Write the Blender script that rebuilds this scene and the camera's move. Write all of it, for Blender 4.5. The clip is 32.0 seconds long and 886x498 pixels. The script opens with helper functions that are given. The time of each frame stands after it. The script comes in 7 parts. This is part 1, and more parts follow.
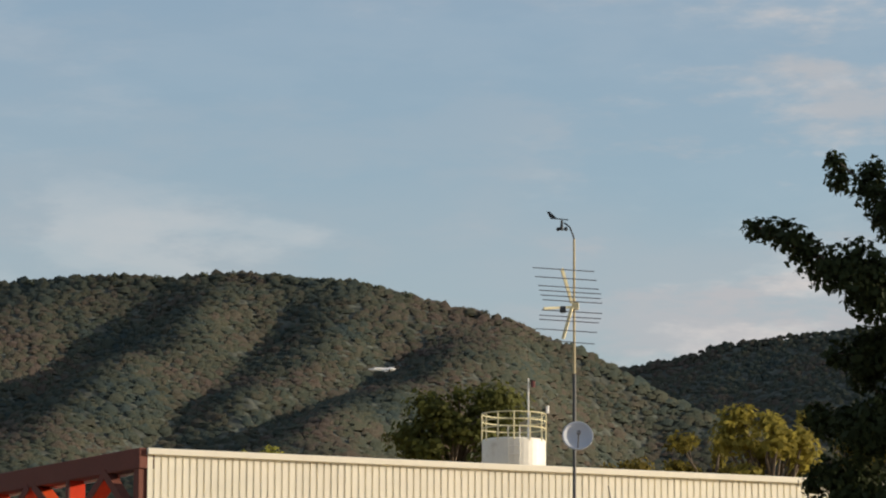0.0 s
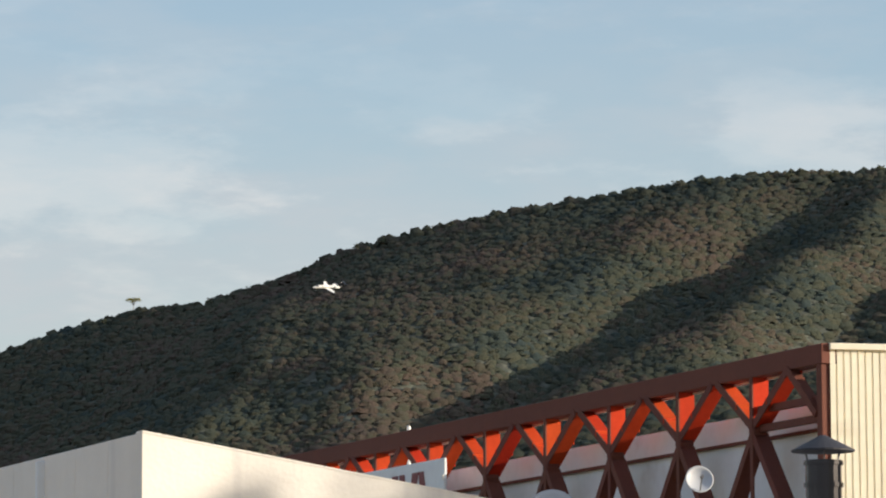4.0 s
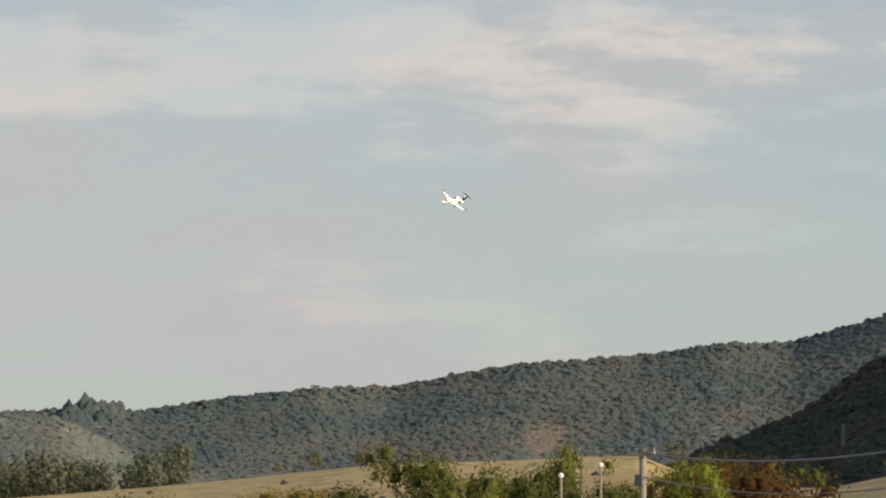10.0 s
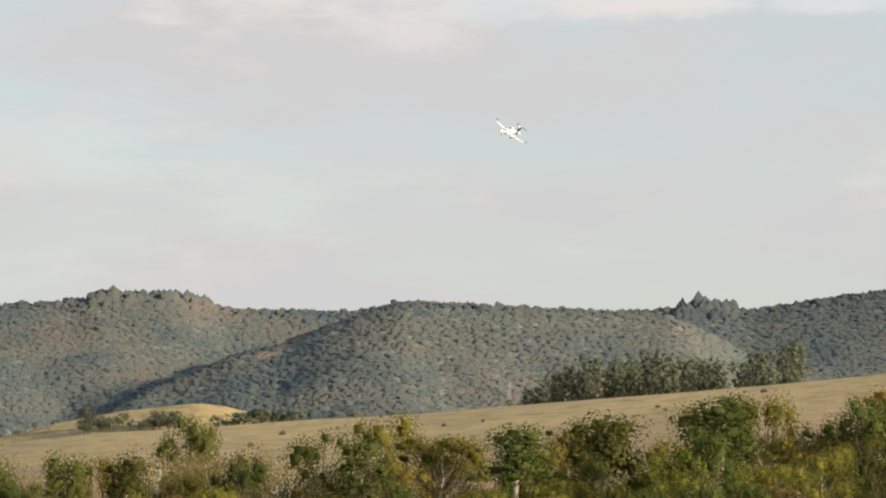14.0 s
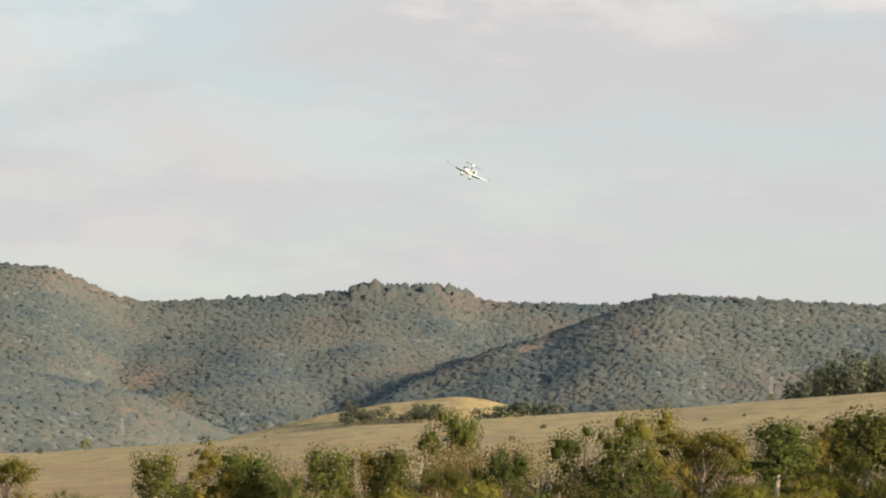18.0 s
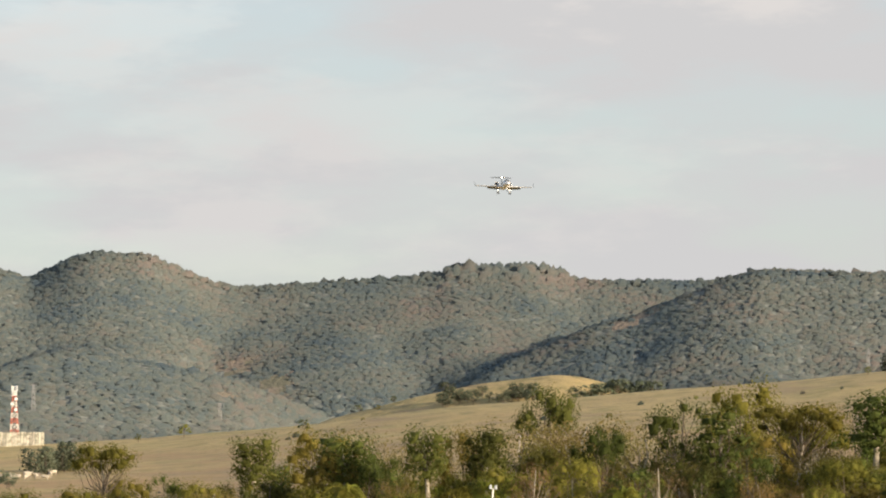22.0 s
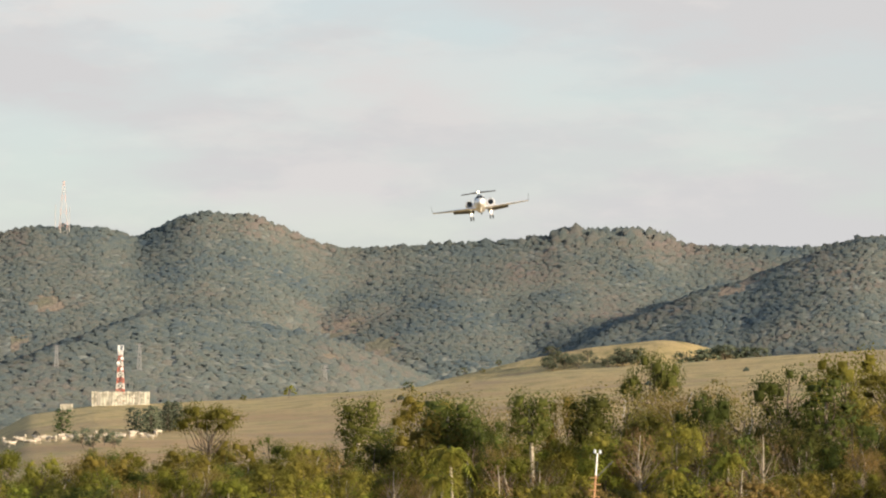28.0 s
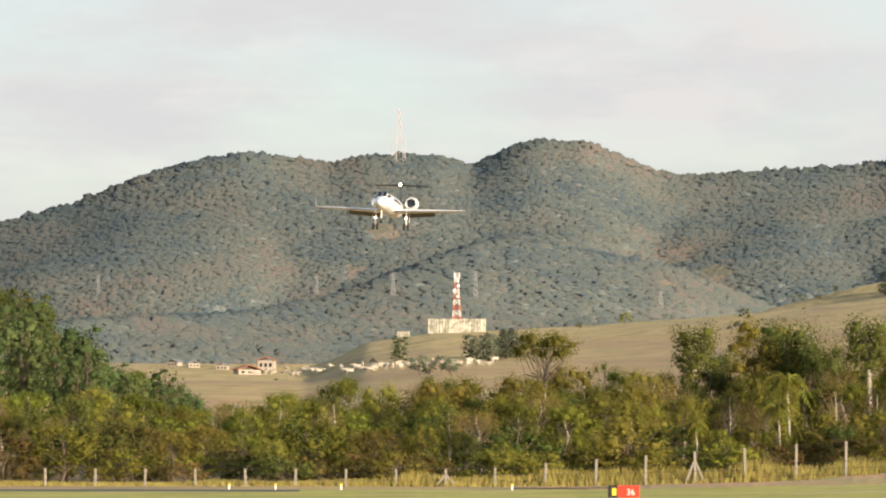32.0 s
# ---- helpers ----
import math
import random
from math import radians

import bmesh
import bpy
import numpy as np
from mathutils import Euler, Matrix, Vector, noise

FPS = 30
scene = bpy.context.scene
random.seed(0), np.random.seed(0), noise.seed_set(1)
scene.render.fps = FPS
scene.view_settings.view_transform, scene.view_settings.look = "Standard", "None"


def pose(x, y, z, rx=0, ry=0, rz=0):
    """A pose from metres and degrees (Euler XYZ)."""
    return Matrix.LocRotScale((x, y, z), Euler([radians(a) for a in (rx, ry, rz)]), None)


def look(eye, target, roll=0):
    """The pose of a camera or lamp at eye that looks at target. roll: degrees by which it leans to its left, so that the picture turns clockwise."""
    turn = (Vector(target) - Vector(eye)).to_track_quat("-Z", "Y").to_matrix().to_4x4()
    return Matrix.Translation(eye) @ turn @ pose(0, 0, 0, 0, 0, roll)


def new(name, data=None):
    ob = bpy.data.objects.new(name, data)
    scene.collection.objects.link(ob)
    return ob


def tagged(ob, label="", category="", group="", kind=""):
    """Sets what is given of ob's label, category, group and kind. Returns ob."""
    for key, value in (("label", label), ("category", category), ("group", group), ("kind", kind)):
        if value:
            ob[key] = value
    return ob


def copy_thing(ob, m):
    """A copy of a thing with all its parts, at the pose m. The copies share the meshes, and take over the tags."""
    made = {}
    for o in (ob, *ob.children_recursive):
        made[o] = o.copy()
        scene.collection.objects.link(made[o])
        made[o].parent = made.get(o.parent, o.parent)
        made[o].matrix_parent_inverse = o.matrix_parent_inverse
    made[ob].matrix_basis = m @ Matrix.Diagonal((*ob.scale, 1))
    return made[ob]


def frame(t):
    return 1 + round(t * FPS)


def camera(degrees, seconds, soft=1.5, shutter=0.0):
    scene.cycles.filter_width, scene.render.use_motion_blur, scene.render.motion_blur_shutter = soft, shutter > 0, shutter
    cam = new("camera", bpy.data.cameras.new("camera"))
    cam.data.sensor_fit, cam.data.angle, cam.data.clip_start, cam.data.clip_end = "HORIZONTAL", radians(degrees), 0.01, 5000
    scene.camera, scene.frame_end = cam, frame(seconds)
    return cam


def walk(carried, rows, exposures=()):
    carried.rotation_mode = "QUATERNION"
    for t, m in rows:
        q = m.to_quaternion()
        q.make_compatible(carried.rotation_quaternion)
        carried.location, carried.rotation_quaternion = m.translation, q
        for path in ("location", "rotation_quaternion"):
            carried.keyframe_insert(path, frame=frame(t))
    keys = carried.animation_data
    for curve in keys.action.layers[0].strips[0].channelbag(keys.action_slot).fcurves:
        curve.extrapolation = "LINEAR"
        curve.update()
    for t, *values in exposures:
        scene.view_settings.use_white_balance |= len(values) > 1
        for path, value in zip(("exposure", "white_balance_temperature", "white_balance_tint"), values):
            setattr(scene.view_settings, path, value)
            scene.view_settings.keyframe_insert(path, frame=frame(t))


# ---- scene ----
EYE = Vector((0.0, 0.0, 3.0))


def at(az, dist, z=0.0):
    """A place by its bearing in degrees (right of the y axis), its distance and its height."""
    a = radians(az)
    return Vector((dist * math.sin(a), dist * math.cos(a), z))


def sight(az, el, dist):
    """The place that the eye sees at that bearing and elevation, at that ground distance."""
    return at(az, dist, EYE.z + dist * math.tan(radians(el)))


# seconds, bearing, elevation, roll of the tripod head
PATH = [
    (0, 37.757, 8.794, 0.21), (0.5, 36.741, 8.736, 0.29), (1, 36.227, 8.254, 0.17), (1.5, 34.937, 8.227, 0.04), (2, 33.882, 8.121, -0.12),
    (2.5, 32.861, 8.000, 0.13), (3, 31.577, 7.851, -0.07), (3.5, 30.304, 7.637, -0.27), (4, 28.479, 7.391, -0.27), (4.5, 26.627, 7.166, -0.08),
    (6.5, 21.358, 6.895, -0.02), (7, 20.252, 6.777, -0.00), (7.5, 18.960, 6.736, 0.17), (8, 17.698, 6.615, 0.10), (8.5, 16.460, 6.324, 0.03),
    (9, 15.154, 6.117, 0.13), (9.5, 13.924, 5.957, 0.08), (10, 12.732, 5.819, -0.05), (10.5, 11.535, 5.658, -0.14), (11, 10.315, 5.534, -0.17),
    (11.5, 9.164, 5.387, -0.15), (12, 8.126, 5.203, -0.19), (12.5, 7.127, 4.950, -0.10), (13, 6.070, 4.706, -0.01), (13.5, 5.087, 4.493, 0.09),
    (14, 4.390, 4.432, 0.18), (14.5, 4.421, 4.866, 0.27), (15, 3.606, 4.709, 0.31), (15.5, 2.795, 4.616, 0.36), (17.5, 1.105, 4.426, 0.50),
    (18, 0.828, 4.323, 0.55), (18.5, 0.476, 4.265, 0.44), (19, 0.000, 4.200, 0.44), (19.5, -0.419, 4.166, 0.36), (20, -0.641, 4.099, 0.08),
    (20.5, -0.583, 4.069, -0.10), (21, 0.027, 4.161, -0.26), (21.5, -0.117, 4.083, -0.37), (22, -0.450, 4.046, -0.52), (22.5, -0.275, 4.090, -0.55),
    (23, -0.325, 4.134, -0.65), (23.5, -0.338, 4.012, -0.68), (24, -0.410, 4.009, -0.59), (24.5, -0.439, 4.004, -0.52), (26.5, -0.957, 3.719, -0.32),
    (27, -1.284, 3.703, -0.07), (27.5, -1.588, 3.651, 0.11), (28, -1.903, 3.554, 0.15), (28.5, -2.220, 3.408, 0.13), (29, -2.647, 3.271, 0.15),
    (29.5, -3.116, 3.140, 0.18), (30, -3.654, 2.994, 0.20), (30.5, -4.268, 2.938, 0.11), (31, -4.842, 2.794, 0.12), (31.5, -5.471, 2.661, 0.16),
    (32, -6.463, 2.550, 0.12),
]
cam = camera(12.0, 32.0, soft=2.1)
walk(cam, [(t, look(EYE, sight(a, e, 100.0), r)) for t, a, e, r in PATH],
     exposures=[(0, 0.14, 6250, 10), (2, 0.24, 6250, 10), (4, 0.47, 6250, 10), (7, 0.10, 6350, 10), (9, 0.22, 6500, 10), (12, 0.18, 6500, 10), (13, 0.46, 6500, 10), (14, 0.54, 6500, 10), (15, 0.54, 6500, 10), (18, 0.54, 6500, 10), (24, 0.54, 6500, 10), (28, 0.58, 6500, 10), (30, 0.68, 6500, 10), (32, 0.74, 6500, 10)])

# ---- light ----
SUN_AZ, SUN_EL = 127.0, 13.0
sun = new("sun", bpy.data.lights.new("sun", "SUN"))
sun.data.energy, sun.data.angle, sun.data.color = 5.0, radians(0.6), (1.0, 0.82, 0.60)
sun.matrix_basis = look(at(SUN_AZ, 100, 100 * math.tan(radians(SUN_EL))), (0, 0, 0))
world = bpy.data.worlds.new("world")
scene.world = world
world.use_nodes = True


def world_sky():
    nt = world.node_tree
    nt.nodes.clear()
    N, L = nt.nodes.new, nt.links.new
    out, bg = N("ShaderNodeOutputWorld"), N("ShaderNodeBackground")
    sky = N("ShaderNodeTexSky")
    sky.sky_type, sky.sun_disc = "NISHITA", False
    sky.sun_elevation, sky.sun_rotation = radians(SUN_EL), radians(SUN_AZ)
    sky.air_density, sky.dust_density, sky.ozone_density = 1.0, 1.5, 1.5
    tc = N("ShaderNodeTexCoord")

    def cloud_noise(scale, detail, rough, shift=(0, 0, 0)):
        mp, nz = N("ShaderNodeMapping"), N("ShaderNodeTexNoise")
        mp.inputs["Scale"].default_value, mp.inputs["Location"].default_value = scale, shift
        nz.inputs["Scale"].default_value, nz.inputs["Detail"].default_value, nz.inputs["Roughness"].default_value = 1.0, detail, rough
        L(tc.outputs["Generated"], mp.inputs["Vector"])
        L(mp.outputs[0], nz.inputs["Vector"])
        return nz.outputs["Fac"]

    def ranged(value, lo, hi, to_lo, to_hi):
        r = N("ShaderNodeMapRange")
        r.interpolation_type = "SMOOTHSTEP"
        for key, v in zip(("From Min", "From Max", "To Min", "To Max"), (lo, hi, to_lo, to_hi)):
            r.inputs[key].default_value = v
        L(value, r.inputs["Value"])
        return r.outputs[0]

    def maths(op, p, q):
        n = N("ShaderNodeMath")
        n.operation = op
        for k, v in enumerate((p, q)):
            if isinstance(v, (int, float)):
                n.inputs[k].default_value = v
            else:
                L(v, n.inputs[k])
        return n.outputs[0]

    def mixed(fac, p, q):
        n = N("ShaderNodeMix")
        n.data_type = "RGBA"
        L(fac, n.inputs[0])
        for k, v in ((6, p), (7, q)):
            if isinstance(v, tuple):
                n.inputs[k].default_value = (*v, 1)
            else:
                L(v, n.inputs[k])
        return n.outputs[2]

    # thin high overcast that thickens to the west, broken by darker and sunlit banks
    split = N("ShaderNodeSeparateXYZ")
    L(tc.outputs["Generated"], split.inputs[0])
    veil = ranged(split.outputs["X"], 0.05, 0.60, 0.82, 0.40)
    body = ranged(cloud_noise((9.0, 9.0, 34.0), 6, 0.55), 0.34, 0.68, 0.72, 1.34)
    edge = maths("ADD", split.outputs["Z"], maths("MULTIPLY", cloud_noise((10.0, 10.0, 22.0), 6, 0.6, (0.7, 2.2, 5.1)), 0.05))
    low = ranged(edge, 0.168, 0.198, 1.0, 0.38)
    puffs = ranged(cloud_noise((15.0, 15.0, 52.0), 6, 0.6, (1.3, 4.2, 2.2)), 0.47, 0.62, 0.0, 0.55)
    puffs = maths("MULTIPLY", puffs, ranged(split.outputs["X"], 0.60, 0.67, 0.2, 1.2))
    cover = maths("ADD", maths("MULTIPLY", maths("MULTIPLY", veil, body), low), puffs)
    lit = ranged(cloud_noise((14.0, 14.0, 46.0), 8, 0.60, (3.1, 1.7, 0.4)), 0.47, 0.60, 0.0, 1.0)
    lit = maths("MULTIPLY", lit, ranged(split.outputs["X"], 0.0, 0.30, 0.55, 1.0))
    tops = maths("MULTIPLY", ranged(edge, 0.135, 0.162, 0.42, 1.0), ranged(edge, 0.180, 0.200, 1.0, 0.6))
    lit = maths("MULTIPLY", lit, tops)
    cloud = mixed(lit, (3.17, 3.13, 3.13), (4.36, 4.02, 3.74))
    west = ranged(split.outputs["X"], -0.75, -0.25, 1.0, 0.0)
    cloud = mixed(west, cloud, (2.95, 2.95, 3.0))
    clamp = N("ShaderNodeClamp")
    L(cover, clamp.inputs[0])
    L(mixed(clamp.outputs[0], sky.outputs[0], cloud), bg.inputs["Color"])
    L(bg.outputs[0], out.inputs[0])
    bg.inputs["Strength"].default_value = 0.14


world_sky()


# ---- materials ----
def mat(name, colour, rough=0.6, metal=0.0, vary=0.15, scale=3.0, bump=0.0, bump_scale=20.0, stain=None, spread=0.0, per="object", translucent=0.0, glow=0.0, cells=0.0, specular=0.5, lumps=0.0, streak=1.0):
    """A procedural surface: base colour with fine and coarse variation, relief, stains and a spread from piece to piece."""
    m = bpy.data.materials.new(name)
    m.use_nodes = True
    nt = m.node_tree
    N, L = nt.nodes.new, nt.links.new
    b = nt.nodes["Principled BSDF"]
    b.inputs["Roughness"].default_value, b.inputs["Metallic"].default_value = rough, metal
    b.inputs["Specular IOR Level"].default_value = specular
    tc = N("ShaderNodeTexCoord")
    fine, coarse = N("ShaderNodeTexNoise"), N("ShaderNodeTexNoise")
    fine.inputs["Scale"].default_value, fine.inputs["Detail"].default_value = scale * 7, 5
    coarse.inputs["Scale"].default_value, coarse.inputs["Detail"].default_value = scale, 4
    for n in (fine, coarse):
        L(tc.outputs["Object"], n.inputs["Vector"])
    add = N("ShaderNodeMath")
    add.operation = "ADD"
    L(fine.outputs["Fac"], add.inputs[0])
    L(coarse.outputs["Fac"], add.inputs[1])
    span = N("ShaderNodeMapRange")
    span.inputs["From Min"].default_value, span.inputs["From Max"].default_value = 0.6, 1.4
    span.inputs["To Min"].default_value, span.inputs["To Max"].default_value = 1 - vary, 1 + vary
    L(add.outputs[0], span.inputs["Value"])
    hsv = N("ShaderNodeHueSaturation")
    hsv.inputs["Color"].default_value = (*colour, 1)
    value = span.outputs[0]
    if spread:
        if per == "island":
            rnd = N("ShaderNodeNewGeometry").outputs["Random Per Island"]
        else:
            rnd = N("ShaderNodeObjectInfo").outputs["Random"]
        r1, mul, hue = N("ShaderNodeMapRange"), N("ShaderNodeMath"), N("ShaderNodeMapRange")
        r1.inputs["To Min"].default_value, r1.inputs["To Max"].default_value = 1 - spread, 1 + spread
        L(rnd, r1.inputs["Value"])
        mul.operation = "MULTIPLY"
        L(value, mul.inputs[0])
        L(r1.outputs[0], mul.inputs[1])
        value = mul.outputs[0]
        frac = N("ShaderNodeMath")
        frac.operation = "FRACT"
        m7 = N("ShaderNodeMath")
        m7.operation, m7.inputs[1].default_value = "MULTIPLY", 7.31
        L(rnd, m7.inputs[0])
        L(m7.outputs[0], frac.inputs[0])
        hue.inputs["To Min"].default_value, hue.inputs["To Max"].default_value = 0.5 - spread * 0.09, 0.5 + spread * 0.05
        L(frac.outputs[0], hue.inputs["Value"])
        L(hue.outputs[0], hsv.inputs["Hue"])
    if cells:
        vo, vr, vm = N("ShaderNodeTexVoronoi"), N("ShaderNodeMapRange"), N("ShaderNodeMath")
        vo.inputs["Scale"].default_value = 1.0 / cells
        L(tc.outputs["Object"], vo.inputs["Vector"])
        sep = N("ShaderNodeSeparateColor")
        L(vo.outputs["Color"], sep.inputs[0])
        vr.inputs["To Min"].default_value, vr.inputs["To Max"].default_value = 0.72, 1.30
        L(sep.outputs[0], vr.inputs["Value"])
        vm.operation = "MULTIPLY"
        L(value, vm.inputs[0])
        L(vr.outputs[0], vm.inputs[1])
        value = vm.outputs[0]
        hr = N("ShaderNodeMapRange")
        hr.inputs["To Min"].default_value, hr.inputs["To Max"].default_value = 0.465, 0.525
        L(sep.outputs[1], hr.inputs["Value"])
        L(hr.outputs[0], hsv.inputs["Hue"])
    L(value, hsv.inputs["Value"])
    colour_out = hsv.outputs[0]
    if stain:
        tint, lo, hi, sc = stain
        sn, ramp, mx = N("ShaderNodeTexNoise"), N("ShaderNodeMapRange"), N("ShaderNodeMix")
        sn.inputs["Scale"].default_value, sn.inputs["Detail"].default_value = sc, 5
        run = N("ShaderNodeMapping")
        run.inputs["Scale"].default_value = (1, 1, streak)
        L(tc.outputs["Object"], run.inputs["Vector"])
        L(run.outputs[0], sn.inputs["Vector"])
        ramp.inputs["From Min"].default_value, ramp.inputs["From Max"].default_value = lo, hi
        L(sn.outputs["Fac"], ramp.inputs["Value"])
        mx.data_type = "RGBA"
        mx.inputs[7].default_value = (*tint, 1)
        L(ramp.outputs[0], mx.inputs[0])
        L(colour_out, mx.inputs[6])
        colour_out = mx.outputs[2]
    L(colour_out, b.inputs["Base Color"])
    if bump:
        bn, bm = N("ShaderNodeTexNoise"), N("ShaderNodeBump")
        bn.inputs["Scale"].default_value, bn.inputs["Detail"].default_value = bump_scale, 6
        L(tc.outputs["Object"], bn.inputs["Vector"])
        bm.inputs["Strength"].default_value, bm.inputs["Distance"].default_value = bump, 1.0 / bump_scale
        L(bn.outputs["Fac"], bm.inputs["Height"])
        L(bm.outputs[0], b.inputs["Normal"])
    if lumps:
        # close-set rounded undergrowth
        lv, lb = N("ShaderNodeTexVoronoi"), N("ShaderNodeBump")
        lv.inputs["Scale"].default_value = 1.0 / lumps
        L(tc.outputs["Object"], lv.inputs["Vector"])
        lb.invert = True
        lb.inputs["Strength"].default_value, lb.inputs["Distance"].default_value = 0.45, lumps * 0.5
        L(lv.outputs["Distance"], lb.inputs["Height"])
        L(lb.outputs[0], b.inputs["Normal"])
    if translucent:
        tr, ms = N("ShaderNodeBsdfTranslucent"), N("ShaderNodeMixShader")
        ms.inputs[0].default_value = translucent
        L(colour_out, tr.inputs["Color"])
        L(b.outputs[0], ms.inputs[1])
        L(tr.outputs[0], ms.inputs[2])
        L(ms.outputs[0], nt.nodes["Material Output"].inputs[0])
    if glow:
        b.inputs["Emission Color"].default_value, b.inputs["Emission Strength"].default_value = (*colour, 1), glow
    return m


def forest(name, tones, coarse=0.011, sheer=0.3, single=0.42, stands=0.58, grain=0.28):
    """Closed woodland seen from afar: each crown takes one of the tones, and stands of one kind gather in patches."""
    m = bpy.data.materials.new(name)
    m.use_nodes = True
    nt = m.node_tree
    N, L = nt.nodes.new, nt.links.new
    b = nt.nodes["Principled BSDF"]
    b.inputs["Roughness"].default_value, b.inputs["Specular IOR Level"].default_value = 0.95, 0.05
    tc, geo = N("ShaderNodeTexCoord"), N("ShaderNodeNewGeometry")
    patch, fine = N("ShaderNodeTexNoise"), N("ShaderNodeTexNoise")
    patch.inputs["Scale"].default_value, patch.inputs["Detail"].default_value = coarse, 4
    fine.inputs["Scale"].default_value, fine.inputs["Detail"].default_value = 0.9, 4
    for n in (patch, fine):
        L(tc.outputs["Object"], n.inputs["Vector"])
    mix, ramp = N("ShaderNodeMath"), N("ShaderNodeValToRGB")
    mix.operation, mix.inputs[1].default_value = "MULTIPLY_ADD", single
    spread = N("ShaderNodeMapRange")
    spread.inputs["From Min"].default_value, spread.inputs["From Max"].default_value = 0.30, 0.70
    spread.inputs["To Min"].default_value, spread.inputs["To Max"].default_value = 0.0, stands
    L(patch.outputs["Fac"], spread.inputs["Value"])
    L(geo.outputs["Random Per Island"], mix.inputs[0])
    L(spread.outputs[0], mix.inputs[2])
    while len(ramp.color_ramp.elements) < len(tones):
        ramp.color_ramp.elements.new(0.5)
    for i, (e, c) in enumerate(zip(ramp.color_ramp.elements, tones)):
        e.position, e.color = (i + 0.5) / len(tones), (*c, 1)
    L(mix.outputs[0], ramp.inputs[0])
    hsv, vary = N("ShaderNodeHueSaturation"), N("ShaderNodeMapRange")
    vary.inputs["From Min"].default_value, vary.inputs["From Max"].default_value = 0.3, 0.7
    vary.inputs["To Min"].default_value, vary.inputs["To Max"].default_value = 1 - grain, 1 + grain
    L(fine.outputs["Fac"], vary.inputs["Value"])
    L(vary.outputs[0], hsv.inputs["Value"])
    L(ramp.outputs[0], hsv.inputs["Color"])
    L(hsv.outputs[0], b.inputs["Base Color"])
    bp = N("ShaderNodeBump")
    bp.inputs["Strength"].default_value, bp.inputs["Distance"].default_value = 2.1 * grain, 1.0
    L(fine.outputs["Fac"], bp.inputs["Height"])
    L(bp.outputs[0], b.inputs["Normal"])
    tr, ms = N("ShaderNodeBsdfTranslucent"), N("ShaderNodeMixShader")
    ms.inputs[0].default_value = sheer
    L(hsv.outputs[0], tr.inputs["Color"])
    L(b.outputs[0], ms.inputs[1])
    L(tr.outputs[0], ms.inputs[2])
    L(ms.outputs[0], nt.nodes["Material Output"].inputs[0])
    return m


# aerial haze is put into the tones, palest and bluest in the distant set
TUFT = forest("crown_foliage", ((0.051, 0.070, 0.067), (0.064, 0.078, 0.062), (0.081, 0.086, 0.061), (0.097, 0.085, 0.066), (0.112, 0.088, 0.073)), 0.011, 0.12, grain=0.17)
TUFT_HAZED = forest("haze_tinted_crown_foliage", ((0.102, 0.138, 0.158), (0.131, 0.163, 0.165), (0.157, 0.182, 0.167), (0.186, 0.191, 0.169), (0.220, 0.194, 0.174)), 0.010, 0.14, 0.34, 0.64, 0.13)
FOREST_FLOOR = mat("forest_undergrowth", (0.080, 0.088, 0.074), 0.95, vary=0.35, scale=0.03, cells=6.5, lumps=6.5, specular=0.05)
# floor under the distant crowns, with the same haze in its colour
FLOOR_HAZED = mat("haze_tinted_undergrowth", (0.150, 0.164, 0.150), 0.95, vary=0.3, scale=0.03, cells=7.0, lumps=7.0, specular=0.05)
BARE_SLOPE = mat("bare_dry_slope", (0.24, 0.20, 0.16), 0.95, vary=0.3, scale=0.03, bump=0.5, bump_scale=0.2, stain=((0.17, 0.165, 0.12), 0.48, 0.62, 0.03), specular=0.05)
LEAF = mat("leaf_green", (0.178, 0.188, 0.030), 0.8, specular=0.15, vary=0.3, scale=0.5, spread=0.4, translucent=0.42)
LEAF_DARK = mat("leaf_dark", (0.092, 0.112, 0.026), 0.8, specular=0.15, vary=0.3, scale=0.5, spread=0.35, translucent=0.38)
LEAF_GARDEN = mat("leaf_garden_green", (0.072, 0.084, 0.020), 0.75, specular=0.15, vary=0.3, scale=0.5, spread=0.3, translucent=0.35)
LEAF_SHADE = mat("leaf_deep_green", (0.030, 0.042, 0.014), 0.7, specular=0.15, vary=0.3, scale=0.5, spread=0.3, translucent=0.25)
LEAF_OLIVE = mat("leaf_olive", (0.228, 0.211, 0.042), 0.8, specular=0.15, vary=0.3, scale=0.5, spread=0.35, translucent=0.55)
LEAF_RUST = mat("leaf_rust", (0.120, 0.066, 0.024), 0.8, specular=0.15, vary=0.3, scale=0.5, spread=0.2, translucent=0.45)
LEAF_TWIG = mat("leaf_brown_twigs", (0.235, 0.188, 0.060), 0.85, specular=0.1, vary=0.3, scale=0.5, spread=0.3, translucent=0.55)
LEAF_DRY = mat("leaf_dry", (0.19, 0.135, 0.060), 0.8, specular=0.15, vary=0.3, scale=0.5, spread=0.3, translucent=0.45)
# green leaf greyed by the haze of a mile of air
LEAF_HAZY = mat("leaf_haze_greyed", (0.128, 0.150, 0.098), 0.85, specular=0.1, vary=0.3, scale=0.3, spread=0.25, translucent=0.3)
LEAF_PINE = mat("leaf_conifer", (0.082, 0.120, 0.040), 0.8, specular=0.15, vary=0.3, scale=0.4, spread=0.3, translucent=0.35)
WOODS_LEAF = mat("ridge_foliage", (0.105, 0.120, 0.080), 0.8, specular=0.15, vary=0.3, scale=0.1, spread=0.3, translucent=0.3)
